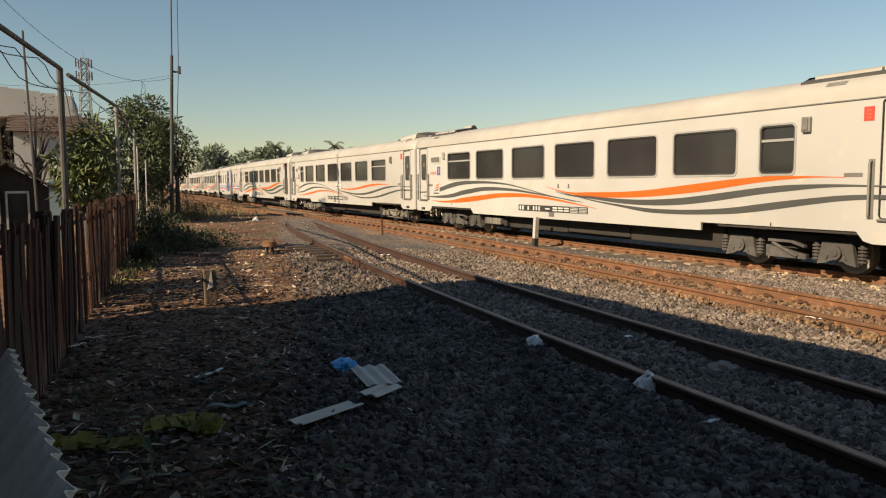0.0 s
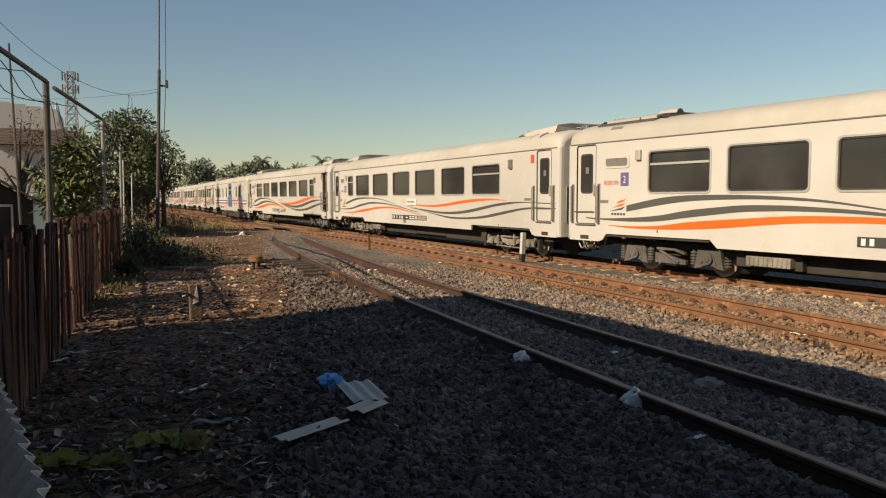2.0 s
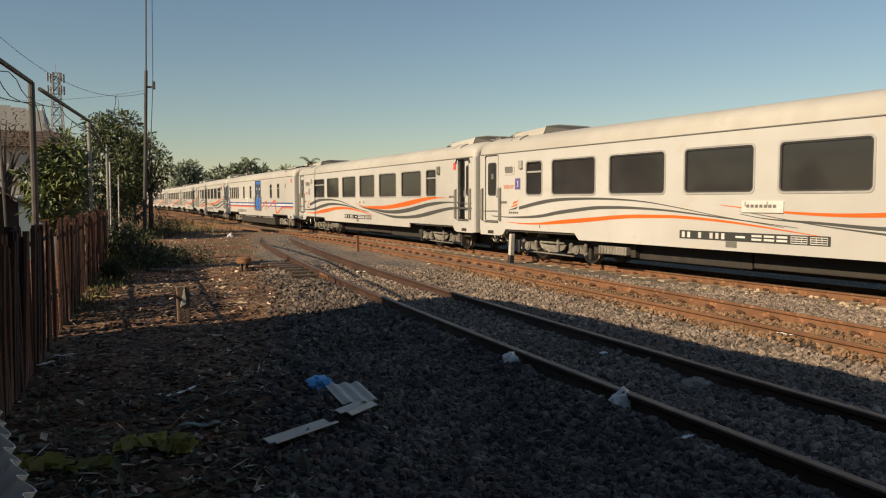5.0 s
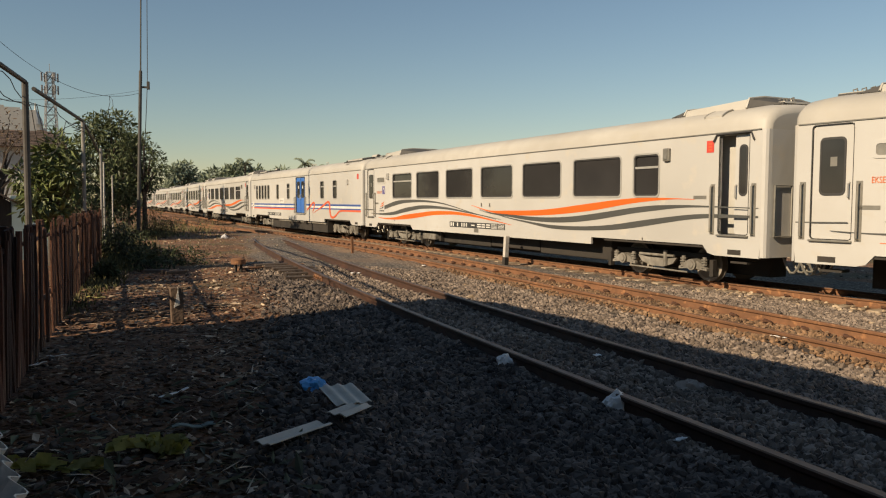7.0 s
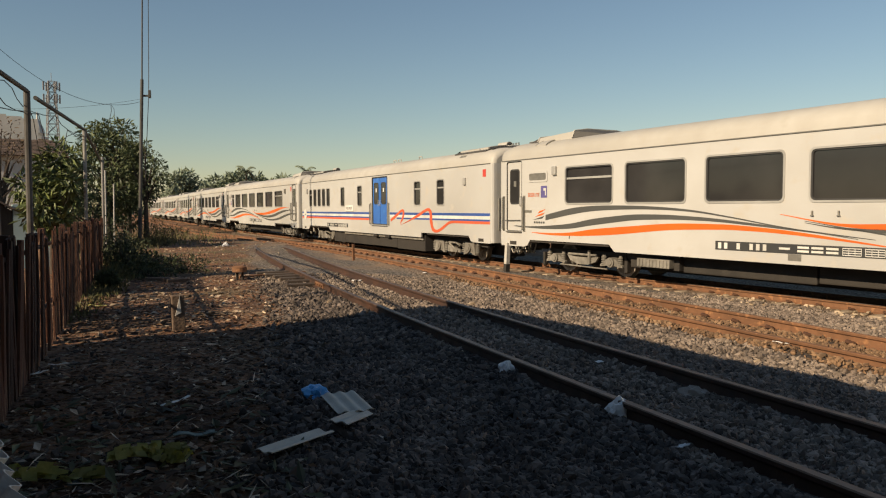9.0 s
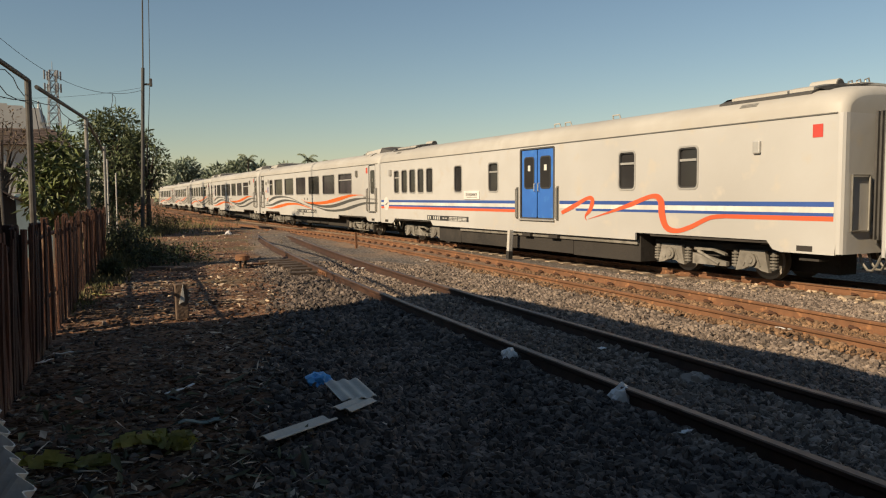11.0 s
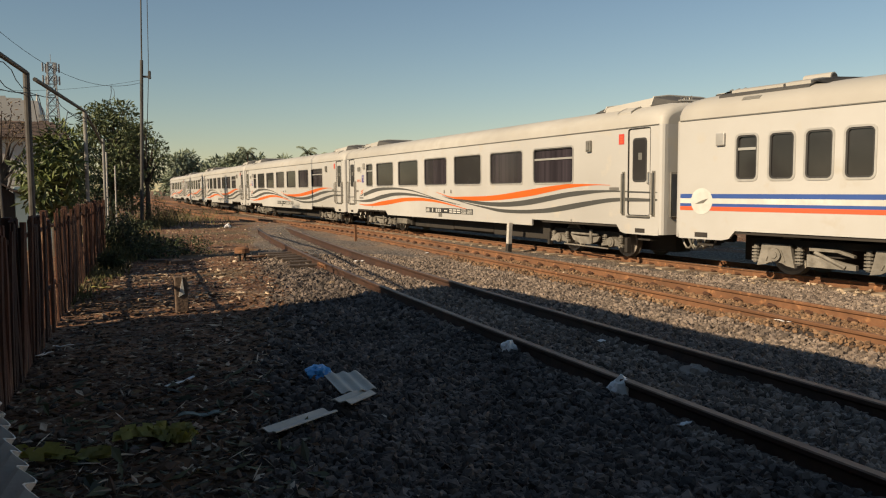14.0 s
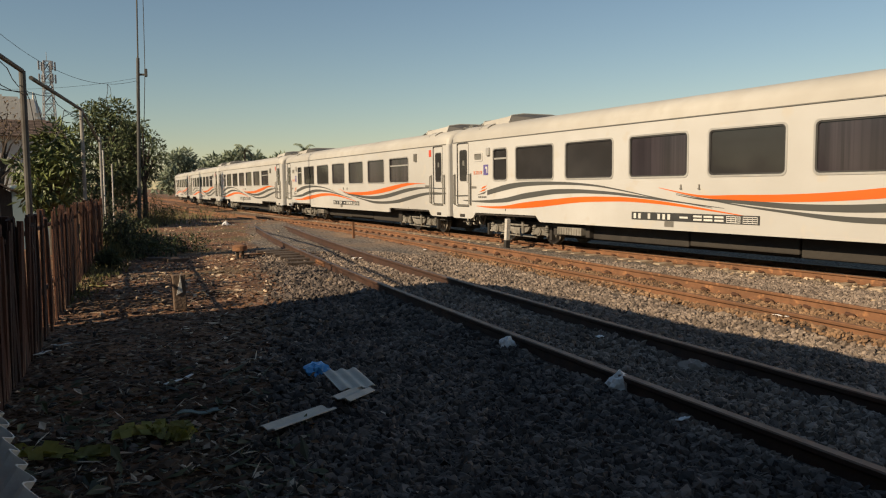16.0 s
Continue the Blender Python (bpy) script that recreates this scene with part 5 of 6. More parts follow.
tagged(sheet, "pale grey corrugated fibre-cement sheet leaning on edge", "roofing sheet")


# ---- pipe frame, poles and wires ----
def pipe_frame():
    fr = empty("pipe_frame", "dark steel pipe frame with sagging cables", "pipe frame")
    tops = [(-2.33, 11.1, 3.31), (-2.43, 16.35, 3.33), (-3.08, 23.8, 3.27)]
    for k, (x, y, z) in enumerate(tops):
        bm = bmesh.new()
        r = (0.042, 0.036, 0.036)[k]
        rod(bm, (x - 0.02, y, 0.15), (x, y, z), r, seg=10)
        part("post", bm, M_METAL if k == 0 else M_PALEPIPE, fr)
    runs = [((-2.30, 6.4, 3.36), tops[0]), ((-2.33, 11.6, 3.29), tops[1]), (tops[1], (-3.32, 25.9, 3.12))]
    for a, b in runs:
        bm = bmesh.new()
        rod(bm, a, b, 0.03, seg=8)
        part("top_rail", bm, M_METAL, fr)
    for j in range(3):
        bm = bmesh.new()
        pts = []
        for i in range(22):
            u = i / 21
            y = 6.6 + 9.8 * u
            sag = 0.16 * abs(math.sin(u * 9.0 + j)) + 0.10 * j * math.sin(u * math.pi)
            pts.append((-2.32 - 0.1 * u + 0.05 * math.sin(u * 23 + j * 2), y, 3.27 - sag - (0.5 * smooth01(0.52, 0.60, u) * (1 - smooth01(0.62, 0.8, u)) if j else 0)))
        polytube(bm, pts, 0.006, 5)
        part("cable", bm, M_CABLE, fr)
    bm = bmesh.new()
    rod(bm, (-2.40, 10.0, 0.2), (-2.53, 10.2, 3.62), 0.018, 0.012, 6)
    part("stick", bm, M_METAL, fr, "thin leaning stick")


pipe_frame()
for x, y, z in ((-3.15, 24.9, 2.9), (-3.27, 27.9, 2.58)):
    bm = bmesh.new()
    rod(bm, (x - 0.03, y, 0.0), (x, y, z), 0.022, seg=8)
    rod(bm, (x, y, z), (x, y, z + 0.03), 0.03, seg=8)
    tagged(part("thin_post", bm, M_POST), "thin pale post behind the fence", "post", group="thin posts")


def utility_pole():
    p = empty("utility_pole", "tall dark steel pole with a thinner upper mast", "utility pole")
    bm = bmesh.new()
    rod(bm, (-3.22, 36.1, -0.2), (-2.99, 36.6, 7.62), 0.08, 0.07, 12)
    part("lower_mast", bm, M_POLE, p)
    bm = bmesh.new()
    rod(bm, (-2.99, 36.6, 7.6), (-2.86, 36.85, 13.5), 0.034, 0.03, 10)
    part("upper_mast", bm, M_POLE, p)
    bm = bmesh.new()
    box(bm, -3.02, -2.66, 36.55, 36.65, 6.85, 6.93)
    box(bm, -2.74, -2.62, 36.5, 36.7, 6.8, 7.15, 0.02)
    part("bracket", bm, M_POLE, p)
    bm = bmesh.new()
    polytube(bm, [(-2.95, 36.5, 3.0), (-2.72, 36.55, 6.9), (-2.70, 36.6, 7.8), (-2.62, 36.8, 13.5)], 0.016, 6)
    part("cable", bm, M_CABLE, p)


utility_pole()


def wire(label, a, b, sag, r=0.013, hang=None):
    bm = bmesh.new()
    pts = []
    for i in range(19):
        u = i / 18
        q = Vector(a).lerp(Vector(b), u)
        q.z -= sag * 4 * u * (1 - u)
        pts.append(q)
    polytube(bm, pts, r, 5)
    if hang:
        q = pts[hang]
        polytube(bm, [q, q + Vector((0.02, 0, -0.25)), q + Vector((-0.06, 0, -0.6)), q + Vector((0.02, 0, -1.05))], r * 1.3, 5)
        polytube(bm, [q, q + Vector((0.12, 0, -0.15)), q + Vector((0.14, 0, -0.45))], r, 5)
    tagged(part("overhead_wire", bm, M_CABLE), label, "wire", group="overhead wires")


wire("thin black overhead wire sagging to the pole", (-7.80, 28.4, 8.20), (-3.05, 36.6, 6.62), 1.12, 0.009, hang=14)
wire("thin black wire from house to pole", (-9.5, 33.0, 5.7), (-3.0, 36.6, 6.75), 0.25, 0.006)


# ---- vegetation ----
def leaf_mesh(name, centres, radii, count, size, material, droop=0.35, aspect=0.38, seed=1):
    """Many small folded leaves scattered in clumps; each leaf is four triangles."""
    rng = np.random.default_rng(seed)
    c = np.array(centres)
    r = np.array(radii)
    wgt = (r ** 2).mean(axis=1) if r.ndim > 1 else r ** 2
    pick = rng.choice(len(c), count, p=wgt / wgt.sum())
    d = rng.normal(size=(count, 3))
    d /= np.linalg.norm(d, axis=1)[:, None]
    rad = rng.uniform(0.35, 1.0, count) ** 0.6
    pos = c[pick] + d * (r[pick] * rad[:, None] if r.ndim > 1 else (r[pick] * rad)[:, None])
    ax = d + rng.normal(scale=0.6, size=(count, 3))
    ax[:, 2] -= droop
    ax /= np.linalg.norm(ax, axis=1)[:, None]
    up = rng.normal(scale=0.5, size=(count, 3)) + np.array([0, 0, 1.0])
    sd = np.cross(ax, up)
    sd /= np.linalg.norm(sd, axis=1)[:, None] + 1e-9
    nm = np.cross(sd, ax)
    L = (size * rng.uniform(0.6, 1.3, count))[:, None]
    w = L * aspect * 0.5
    verts = np.stack([pos, pos + ax * L * 0.45 + sd * w + nm * w * 0.3, pos + ax * L * 0.5 - nm * w * 0.25, pos + ax * L * 0.45 - sd * w + nm * w * 0.3, pos + ax * L], 1).reshape(-1, 3)
    base = np.arange(count)[:, None] * 5
    faces = np.concatenate([base + np.array([[0, 2, 1]]), base + np.array([[1, 2, 4]]), base + np.array([[0, 3, 2]]), base + np.array([[2, 3, 4]])], 0)
    me = bpy.data.meshes.new(name)
    me.from_pydata(verts.tolist(), [], faces.tolist())
    me.materials.append(material)
    return me


def tree(label, x, y, z, h, spread, crown_lo, clumps, count, leaf, material, seed, sparse=0.45, lean=0.0, category="tree", name="tree"):
    rnd = random.Random(seed)
    t = empty(name, label, category, pose(x, y, z))
    bm = bmesh.new()
    tr = 0.028 * h
    forks = []
    top = Vector((lean, 0, h * 0.55))
    rod(bm, (0, 0, -0.2), (lean * 0.5, 0.05, h * 0.3), tr, tr * 0.75, 9)
    rod(bm, (lean * 0.5, 0.05, h * 0.3), top, tr * 0.75, tr * 0.5, 8)
    for k in range(clumps):
        a = rnd.uniform(0, 2 * math.pi)
        u = (k + 0.5) / clumps
        zz = h * (crown_lo + (0.97 - crown_lo) * u)
        prof = math.sin(math.pi * (0.18 + 0.76 * u)) ** 0.8
        rr = spread * prof * rnd.uniform(0.45, 1.0)
        end = Vector((lean + rr * math.cos(a), rr * math.sin(a), zz))
        st = Vector((lean * 0.5, 0.05, h * 0.3)).lerp(top, rnd.uniform(0.1, 1.0))
        mid = st.lerp(end, 0.55) + Vector((0, 0, 0.05 * h))
        rod(bm, st, mid, tr * 0.32, tr * 0.2, 5)
        rod(bm, mid, end, tr * 0.2, tr * 0.07, 5)
        forks.append((end, spread * sparse * rnd.uniform(0.6, 1.15)))
    part("trunk", bm, M_BARK, t)
    me = leaf_mesh("crown", [f[0] for f in forks], [f[1] for f in forks], count, leaf, material, seed=seed)
    part("crown", me, None, t)
    return t


tree("leafy green mango tree behind the fence", -3.05, 16.6, 0.2, 2.72, 0.56, 0.40, 22, 1500, 0.20, M_LEAF, 3)
tree("small green tree with long leaves behind the fence", -3.5, 18.6, 0.2, 2.45, 0.5, 0.4, 16, 900, 0.15, M_LEAF, 13)
tree("tall dense green tree beside the pole", -4.75, 39.2, 0.1, 5.75, 1.85, 0.16, 46, 7500, 0.24, M_LEAF_DARK, 5, 0.36)
tree("green tree with open outer twigs", -3.1, 38.4, 0.1, 4.9, 1.0, 0.45, 22, 1500, 0.2, M_LEAF_DARK, 8, 0.34)
tree("green tree behind thin posts", -5.6, 33.0, 0.1, 4.4, 1.1, 0.2, 24, 2600, 0.2, M_LEAF, 9, 0.36)
for k, (x, y, h) in enumerate(((-6.1, 60.7, 6.4), (-8.2, 74.7, 6.6), (-9.7, 86.7, 7.0))):
    tree("green tree by the line whose shade falls on the coaches", x, y, 0, h * 1.1, 1.3, 0.3, 18, 2600, 0.32, M_LEAF_DARK, 50 + k, 0.34)
tree("half-bare tree with dry brown leaves", -5.2, 21.5, 0.2, 3.75, 0.85, 0.5, 22, 330, 0.11, M_LEAF_DRY, 11, 0.4)
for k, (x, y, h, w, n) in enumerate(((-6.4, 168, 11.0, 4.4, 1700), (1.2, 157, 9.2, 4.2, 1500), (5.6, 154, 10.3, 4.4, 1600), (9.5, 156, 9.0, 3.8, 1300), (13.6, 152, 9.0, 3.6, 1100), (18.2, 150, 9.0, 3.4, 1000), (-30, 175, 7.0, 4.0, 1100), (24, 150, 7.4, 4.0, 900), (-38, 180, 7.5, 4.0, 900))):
    tree("far hazy green broadleaf tree", x, y, -0.1, h * 0.83, w * 0.95, 0.22, 22, int(n * 1.7), 1.05, M_FAR_HAZED, 30 + k, 0.4)


def palm(x, y, h, seed):
    rnd = random.Random(seed)
    p = empty("palm_tree", "far dark palm with drooping fronds", "palm tree", pose(x, y, -0.1))
    bm = bmesh.new()
    rod(bm, (0, 0, -0.2), (0.3, 0, h * 0.5), 0.2, 0.16, 8)
    rod(bm, (0.3, 0, h * 0.5), (0.2, 0, h), 0.16, 0.12, 8)
    part("trunk", bm, M_BARK, p)
    for k in range(17):
        a = k * 2 * math.pi / 17 * 3 + rnd.uniform(-0.2, 0.2)
        bm = bmesh.new()
        d = Vector((math.cos(a), math.sin(a), 0))
        sd = Vector((-d.y, d.x, 0))
        pts = [Vector((0.2, 0, h)) + d * (1.75 * u) + Vector((0, 0, (0.3 + 1.2 * (k % 3)) * u - (1.7 + 0.4 * (k % 2)) * u * u)) for u in (0, 0.2, 0.4, 0.6, 0.8, 1.0)]
        polytube(bm, pts, 0.04, 4)
        for i in range(1, 16):
            u = i / 16
            j = min(4, int(u * 5))
            q = pts[j].lerp(pts[j + 1], u * 5 - j)
            for s in (-1, 1):
                e = q + sd * s * 0.55 * math.sin(math.pi * (0.15 + 0.8 * u)) + Vector((0, 0, -0.3)) + d * 0.25
                bm.faces.new([bm.verts.new(v) for v in (q, q + d * 0.16, e)])
        part("frond", bm, M_FAR_HAZED, p)


palm(15.4, 132, 8.3, 2)
palm(5.6, 140, 8.6, 4)
palm(18.0, 136, 7.6, 6)


def far_belt():
    cs, rs = [], []
    rnd = random.Random(77)
    for k in range(90):
        a = radians(rnd.uniform(-62, 75))
        d = rnd.uniform(260, 330)
        h = rnd.uniform(3.5, 7)
        cs.append((d * math.sin(a), d * math.cos(a), h * 0.45))
        rs.append((rnd.uniform(7, 14), rnd.uniform(5, 8), h * 0.6))
    me = leaf_mesh("far_treeline", cs, rs, 9000, 2.4, M_FAR_HAZED, seed=9)
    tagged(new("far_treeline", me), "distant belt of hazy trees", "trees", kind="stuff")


far_belt()


def blades(name, label, spots, count, size, material, seed):
    """Upright thin blades of grass and weeds round the given spots."""
    rng = np.random.default_rng(seed)
    c = np.array(spots)
    pick = rng.integers(0, len(c), count)
    px = c[pick, 0] + rng.normal(scale=1.0, size=count) * c[pick, 2]
    py = c[pick, 1] + rng.normal(scale=1.0, size=count) * c[pick, 3]
    pz = np.array([ground_z(a, b) for a, b in zip(px, py)]) - 0.01
    a = rng.uniform(0, 2 * np.pi, count)
    L = size * c[pick, 4] * rng.uniform(0.4, 1.2, count)
    w = 0.012 + 0.02 * L
    sx, sy = np.cos(a) * w, np.sin(a) * w
    lx, ly = rng.normal(scale=0.35, size=count) * L, rng.normal(scale=0.35, size=count) * L
    v = np.stack([np.stack([px - sx, py - sy, pz], 1), np.stack([px + sx, py + sy, pz], 1), np.stack([px + lx * 0.4 + sx * 0.6, py + ly * 0.4 + sy * 0.6, pz + L * 0.55], 1), np.stack([px + lx * 0.4 - sx * 0.6, py + ly * 0.4 - sy * 0.6, pz + L * 0.55], 1), np.stack([px + lx, py + ly, pz + L * 0.9], 1)], 1).reshape(-1, 3)
    b = np.arange(count) * 5
    faces = [f for k in b.tolist() for f in ((k, k + 1, k + 2, k + 3), (k + 3, k + 2, k + 4))]
    me = bpy.data.meshes.new(name)
    me.from_pydata(v.tolist(), [], faces)
    me.materials.append(material)
    return tagged(new(name, me), label, "grass", kind="stuff")


blades("grass", "olive grass and weeds along the fence foot", [(-1.85, 13.5, 0.12, 1.6, 0.45), (-2.0, 16.5, 0.2, 1.8, 0.7), (-2.0, 19.5, 0.3, 1.4, 1.2), (-2.4, 23.0, 0.35, 1.8, 1.4), (-3.2, 30.0, 0.5, 3.0, 1.4), (-2.6, 36.0, 0.6, 1.4, 1.8), (-2.4, 45.0, 1.5, 4.0, 1.6), (-3.5, 60.0, 2.5, 8.0, 2.0)], 6000, 0.2, M_GRASS, 21)
blades("weeds", "sparse dry grass tufts on the earth", [(-0.6, 22.0, 0.9, 2.5, 0.7), (0.2, 30.0, 1.2, 4.0, 0.8), (-0.5, 40.0, 1.5, 6.0, 1.0), (9.5, 24.0, 0.4, 6, 0.5)], 1000, 0.10, M_GRASS, 22)
for k, (x, y, r, h) in enumerate(((-1.15, 17.2, 0.45, 0.30), (-0.65, 18.4, 0.50, 0.24), (-1.55, 19.2, 0.45, 0.36), (-1.95, 15.2, 0.15, 0.3), (-2.15, 20.3, 0.4, 0.65), (-2.8, 36.8, 0.7, 0.9), (-1.9, 33.0, 0.5, 0.6), (-2.45, 21.8, 0.45, 0.75), (-2.75, 23.2, 0.5, 0.85), (-3.0, 25.2, 0.6, 1.1))):
    rnd = random.Random(200 + k)
    cs = [(x + rnd.uniform(-r, r), y + rnd.uniform(-r, r), 0.26 + rnd.uniform(0.1, h)) for _ in range(12)]
    me = leaf_mesh("shrub", cs, [r * 0.45] * 12, 700, 0.10, M_SHRUB if k < 5 or k > 6 else M_GRASS, seed=60 + k)
    ob = tagged(new("shrub", me), "low dark green shrub at the fence" if k < 5 else "low weedy bush by the pole", "shrub")
    bm = bmesh.new()
    for q in cs:
        rod(bm, (x, y, 0.15), q, 0.012, 0.005, 4)
    part("stalk", bm, M_BARK, ob)


# ---- buildings to the west ----
def white_house():
    h = empty("two_storey_house", "pale plastered two-storey house with bowed parapet", "house", pose(-6.6, 31.6, 0.1, 0, 0, 12))
    bm = bmesh.new()
    box(bm, -8.0, -2.6, 0.0, 6, -0.2, 4.6)
    box(bm, -2.6, 0.0, 1.2, 6, -0.2, 4.2)
    part("wall", bm, M_PLASTER, h)
    bm = bmesh.new()
    n = 16
    for i in range(n):
        x0, x1 = -8.0 + 8.3 * i / n, -8.0 + 8.3 * (i + 1) / n
        z = 5.05 + 0.45 * math.cos((x0 + 3.9) / 8.3 * 2.3) - 0.06 * (x0 + 8) / 2
        box(bm, x0, x1, -0.12, 0.10, 4.2, z)
    box(bm, -8.0, 0.3, 0.1, 1.3, 4.15, 4.35)
    part("parapet", bm, M_PLASTER, h)
    for x in (-2.5, -0.45):
        bm = bmesh.new()
        box(bm, x - 0.14, x + 0.14, -0.05, 0.22, -0.2, 4.2, 0.02)
        part("pillar", bm, M_PLASTER, h)
    bm = bmesh.new()
    box(bm, -2.4, 0.0, 0.0, 1.2, 2.1, 2.25)
    part("balcony_floor", bm, M_PLASTER, h)
    for x0, x1, z0, z1, y in ((-2.1, -1.2, 2.7, 3.9, 1.2), (-4.4, -3.4, 2.6, 3.8, 0.0), (-6.4, -5.4, 2.6, 3.8, 0.0), (-4.4, -3.4, 0.7, 1.9, 0.0)):
        bm = bmesh.new()
        for q in (x0, x1):
            box(bm, q - 0.05, q + 0.05, y - 0.06, y + 0.02, z0, z1)
        for q in (z0, z1, (z0 + z1) / 2):
            box(bm, x0, x1, y - 0.055, y + 0.015, q - 0.04, q + 0.04)
        w = part("window", bm, M_WOOD, h)
        bm = bmesh.new()
        box(bm, x0, x1, y - 0.02, y + 0.005, z0, z1)
        part("pane", bm, M_GLASS, w)
    for k in range(9):
        bm = bmesh.new()
        rod(bm, (-2.35 + 0.27 * k, 0.05, 2.2), (-2.35 + 0.27 * k, 0.05, 2.95), 0.018, seg=5)
        part("baluster", bm, M_METAL, h)
    bm = bmesh.new()
    rod(bm, (-2.4, 0.05, 2.95), (-0.4, 0.05, 2.95), 0.025, seg=6)
    part("railing", bm, M_METAL, h)


white_house()


def tiled_house():
    h = empty("tiled_roof_house", "low house with a brown clay-tile roof", "house", pose(-6.4, 29.2, 0.1, 0, 0, 12))
    bm = bmesh.new()
    box(bm, -1.3, 1.05, 0.4, 3.4, -0.2, 3.6)
    part("wall", bm, M_PLASTER, h)
    bm = bmesh.new()
    v = [bm.verts.new(p) for p in ((-1.5, 0.1, 3.52), (1.55, 0.1, 3.52), (1.05, 1.9, 4.22), (-1.5, 1.9, 4.22), (1.55, 3.7, 3.52), (-1.5, 3.7, 3.52))]
    for f in ((0, 1, 2, 3), (3, 2, 4, 5), (1, 4, 2), (0, 3, 5)):
        bm.faces.new([v[i] for i in f])
    r = part("roof", bm, M_ROOFTILE, h, "brown clay-tile roof")
    bm = bmesh.new()
    box(bm, -0.11, 0.11, -0.02, 0.19, 0.0, 0.03, 0.008)
    tile = finish("tile", bm, M_ROOFTILE)
    slope = math.degrees(math.atan2(0.7, 1.8))
    for j in range(10):
        for i in range(13 - j // 4):
            u = j / 10
            part("tile", tile, None, r, m=pose(-1.4 + 0.225 * i + (0.11 if j % 2 else 0), 0.1 + 1.8 * u, 3.53 + 0.7 * u, slope - 4, 0, 0))


tiled_house()


def shed():
    h = empty("small_shed", "dark gabled shed with a pale blue wall", "shed", pose(-5.15, 20.9, 0.15, 0, 0, 14))
    bm = bmesh.new()
    box(bm, -1.4, 0.35, 0.1, 1.8, -0.1, 1.55)
    part("wall", bm, M_DARKWOOD, h, "dark timber wall")
    bm = bmesh.new()
    box(bm, 0.36, 1.3, 0.0, 1.9, -0.1, 1.72)
    part("side_wall", bm, M_PALEBLUE, h, "pale blue rendered wall")
    bm = bmesh.new()
    for s in (0, 1):
        pts = [(-0.55, 2.16), (0.5, 1.50)] if s else [(-0.55, 2.16), (-1.75, 1.45)]
        (xa, za), (xb, zb) = pts
        q = [bm.verts.new(p) for p in ((xa, -0.15, za), (xb, -0.15, zb), (xb, 2.0, zb), (xa, 2.0, za))]
        w = [bm.verts.new(p.co + Vector((0, 0, 0.05))) for p in q]
        bm.faces.new(q)
        bm.faces.new(w[::-1])
        for i in range(4):
            bm.faces.new((q[i], q[(i + 1) % 4], w[(i + 1) % 4], w[i]))
    bmesh.ops.recalc_face_normals(bm, faces=bm.faces)
    part("roof", bm, M_TIN, h)
    bm = bmesh.new()
    bm.faces.new([bm.verts.new(p) for p in ((-1.4, 0.09, 1.55), (0.35, 0.09, 1.55), (-0.55, 0.09, 2.12))])
    part("gable", bm, M_DARKWOOD, h)
    bm = bmesh.new()
    box(bm, 0.3, 1.9, -0.3, 2.0, 1.60, 1.64)
    part("lean_to_roof", bm, M_TIN, h)
    for x in (-1.0, -0.35):
        bm = bmesh.new()
        box(bm, x - 0.22, x + 0.22, 0.06, 0.12, 0.55, 1.40)
        d = part("shutter", bm, M_GLASS, h)
        bm = bmesh.new()
        for q in (-0.24, 0.24):
            box(bm, x + q - 0.025, x + q + 0.025, 0.03, 0.1, 0.5, 1.45)
        box(bm, x - 0.25, x + 0.25, 0.03, 0.1, 1.40, 1.46)
        part("frame", bm, M_POST, d)


shed()


def lattice_tower():
    t = empty("telecom_tower", "distant lattice telecom tower with antennas", "telecom tower", pose(-28.4, 155, 0, 0, 0, 20))
    H = 25.5
    half = lambda z: 1.6 - 1.05 * z / H
    for sx, sy in ((-1, -1), (1, -1), (1, 1), (-1, 1)):
        bm = bmesh.new()
        rod(bm, (sx * half(0), sy * half(0), 0), (sx * half(H), sy * half(H), H), 0.11, 0.08, 5)
        part("leg", bm, M_TOWER, t)
    bm = bmesh.new()
    for k in range(13):
        z0, z1 = H * k / 13, H * (k + 1) / 13
        a, b = half(z0), half(z1)
        for (x0, y0), (x1, y1) in (((-1, -1), (1, -1)), ((1, -1), (1, 1)), ((1, 1), (-1, 1)), ((-1, 1), (-1, -1))):
            rod(bm, (x0 * a, y0 * a, z0), (x1 * b, y1 * b, z1), 0.05, seg=4)
            rod(bm, (x1 * a, y1 * a, z0), (x0 * b, y0 * b, z1), 0.05, seg=4)
            rod(bm, (x0 * b, y0 * b, z1), (x1 * b, y1 * b, z1), 0.05, seg=4)
    part("bracing", bm, M_TOWER, t)
    for k in range(6):
        a = k * math.pi / 3
        for z in (22.3, 24.6):
            bm = bmesh.new()
            x, y = 1.35 * math.cos(a), 1.35 * math.sin(a)
            box(bm, x - 0.14, x + 0.14, y - 0.14, y + 0.14, z - 0.8, z + 0.8, 0.03)
            rod(bm, (x * 0.5, y * 0.5, z), (x, y, z), 0.05, seg=4)
            part("antenna", bm, M_TOWER, t)
    bm = bmesh.new()
    rod(bm, (0, 0, H), (0, 0, H + 1.6), 0.05, seg=5)
    part("lightning_rod", bm, M_TOWER, t)


lattice_tower()


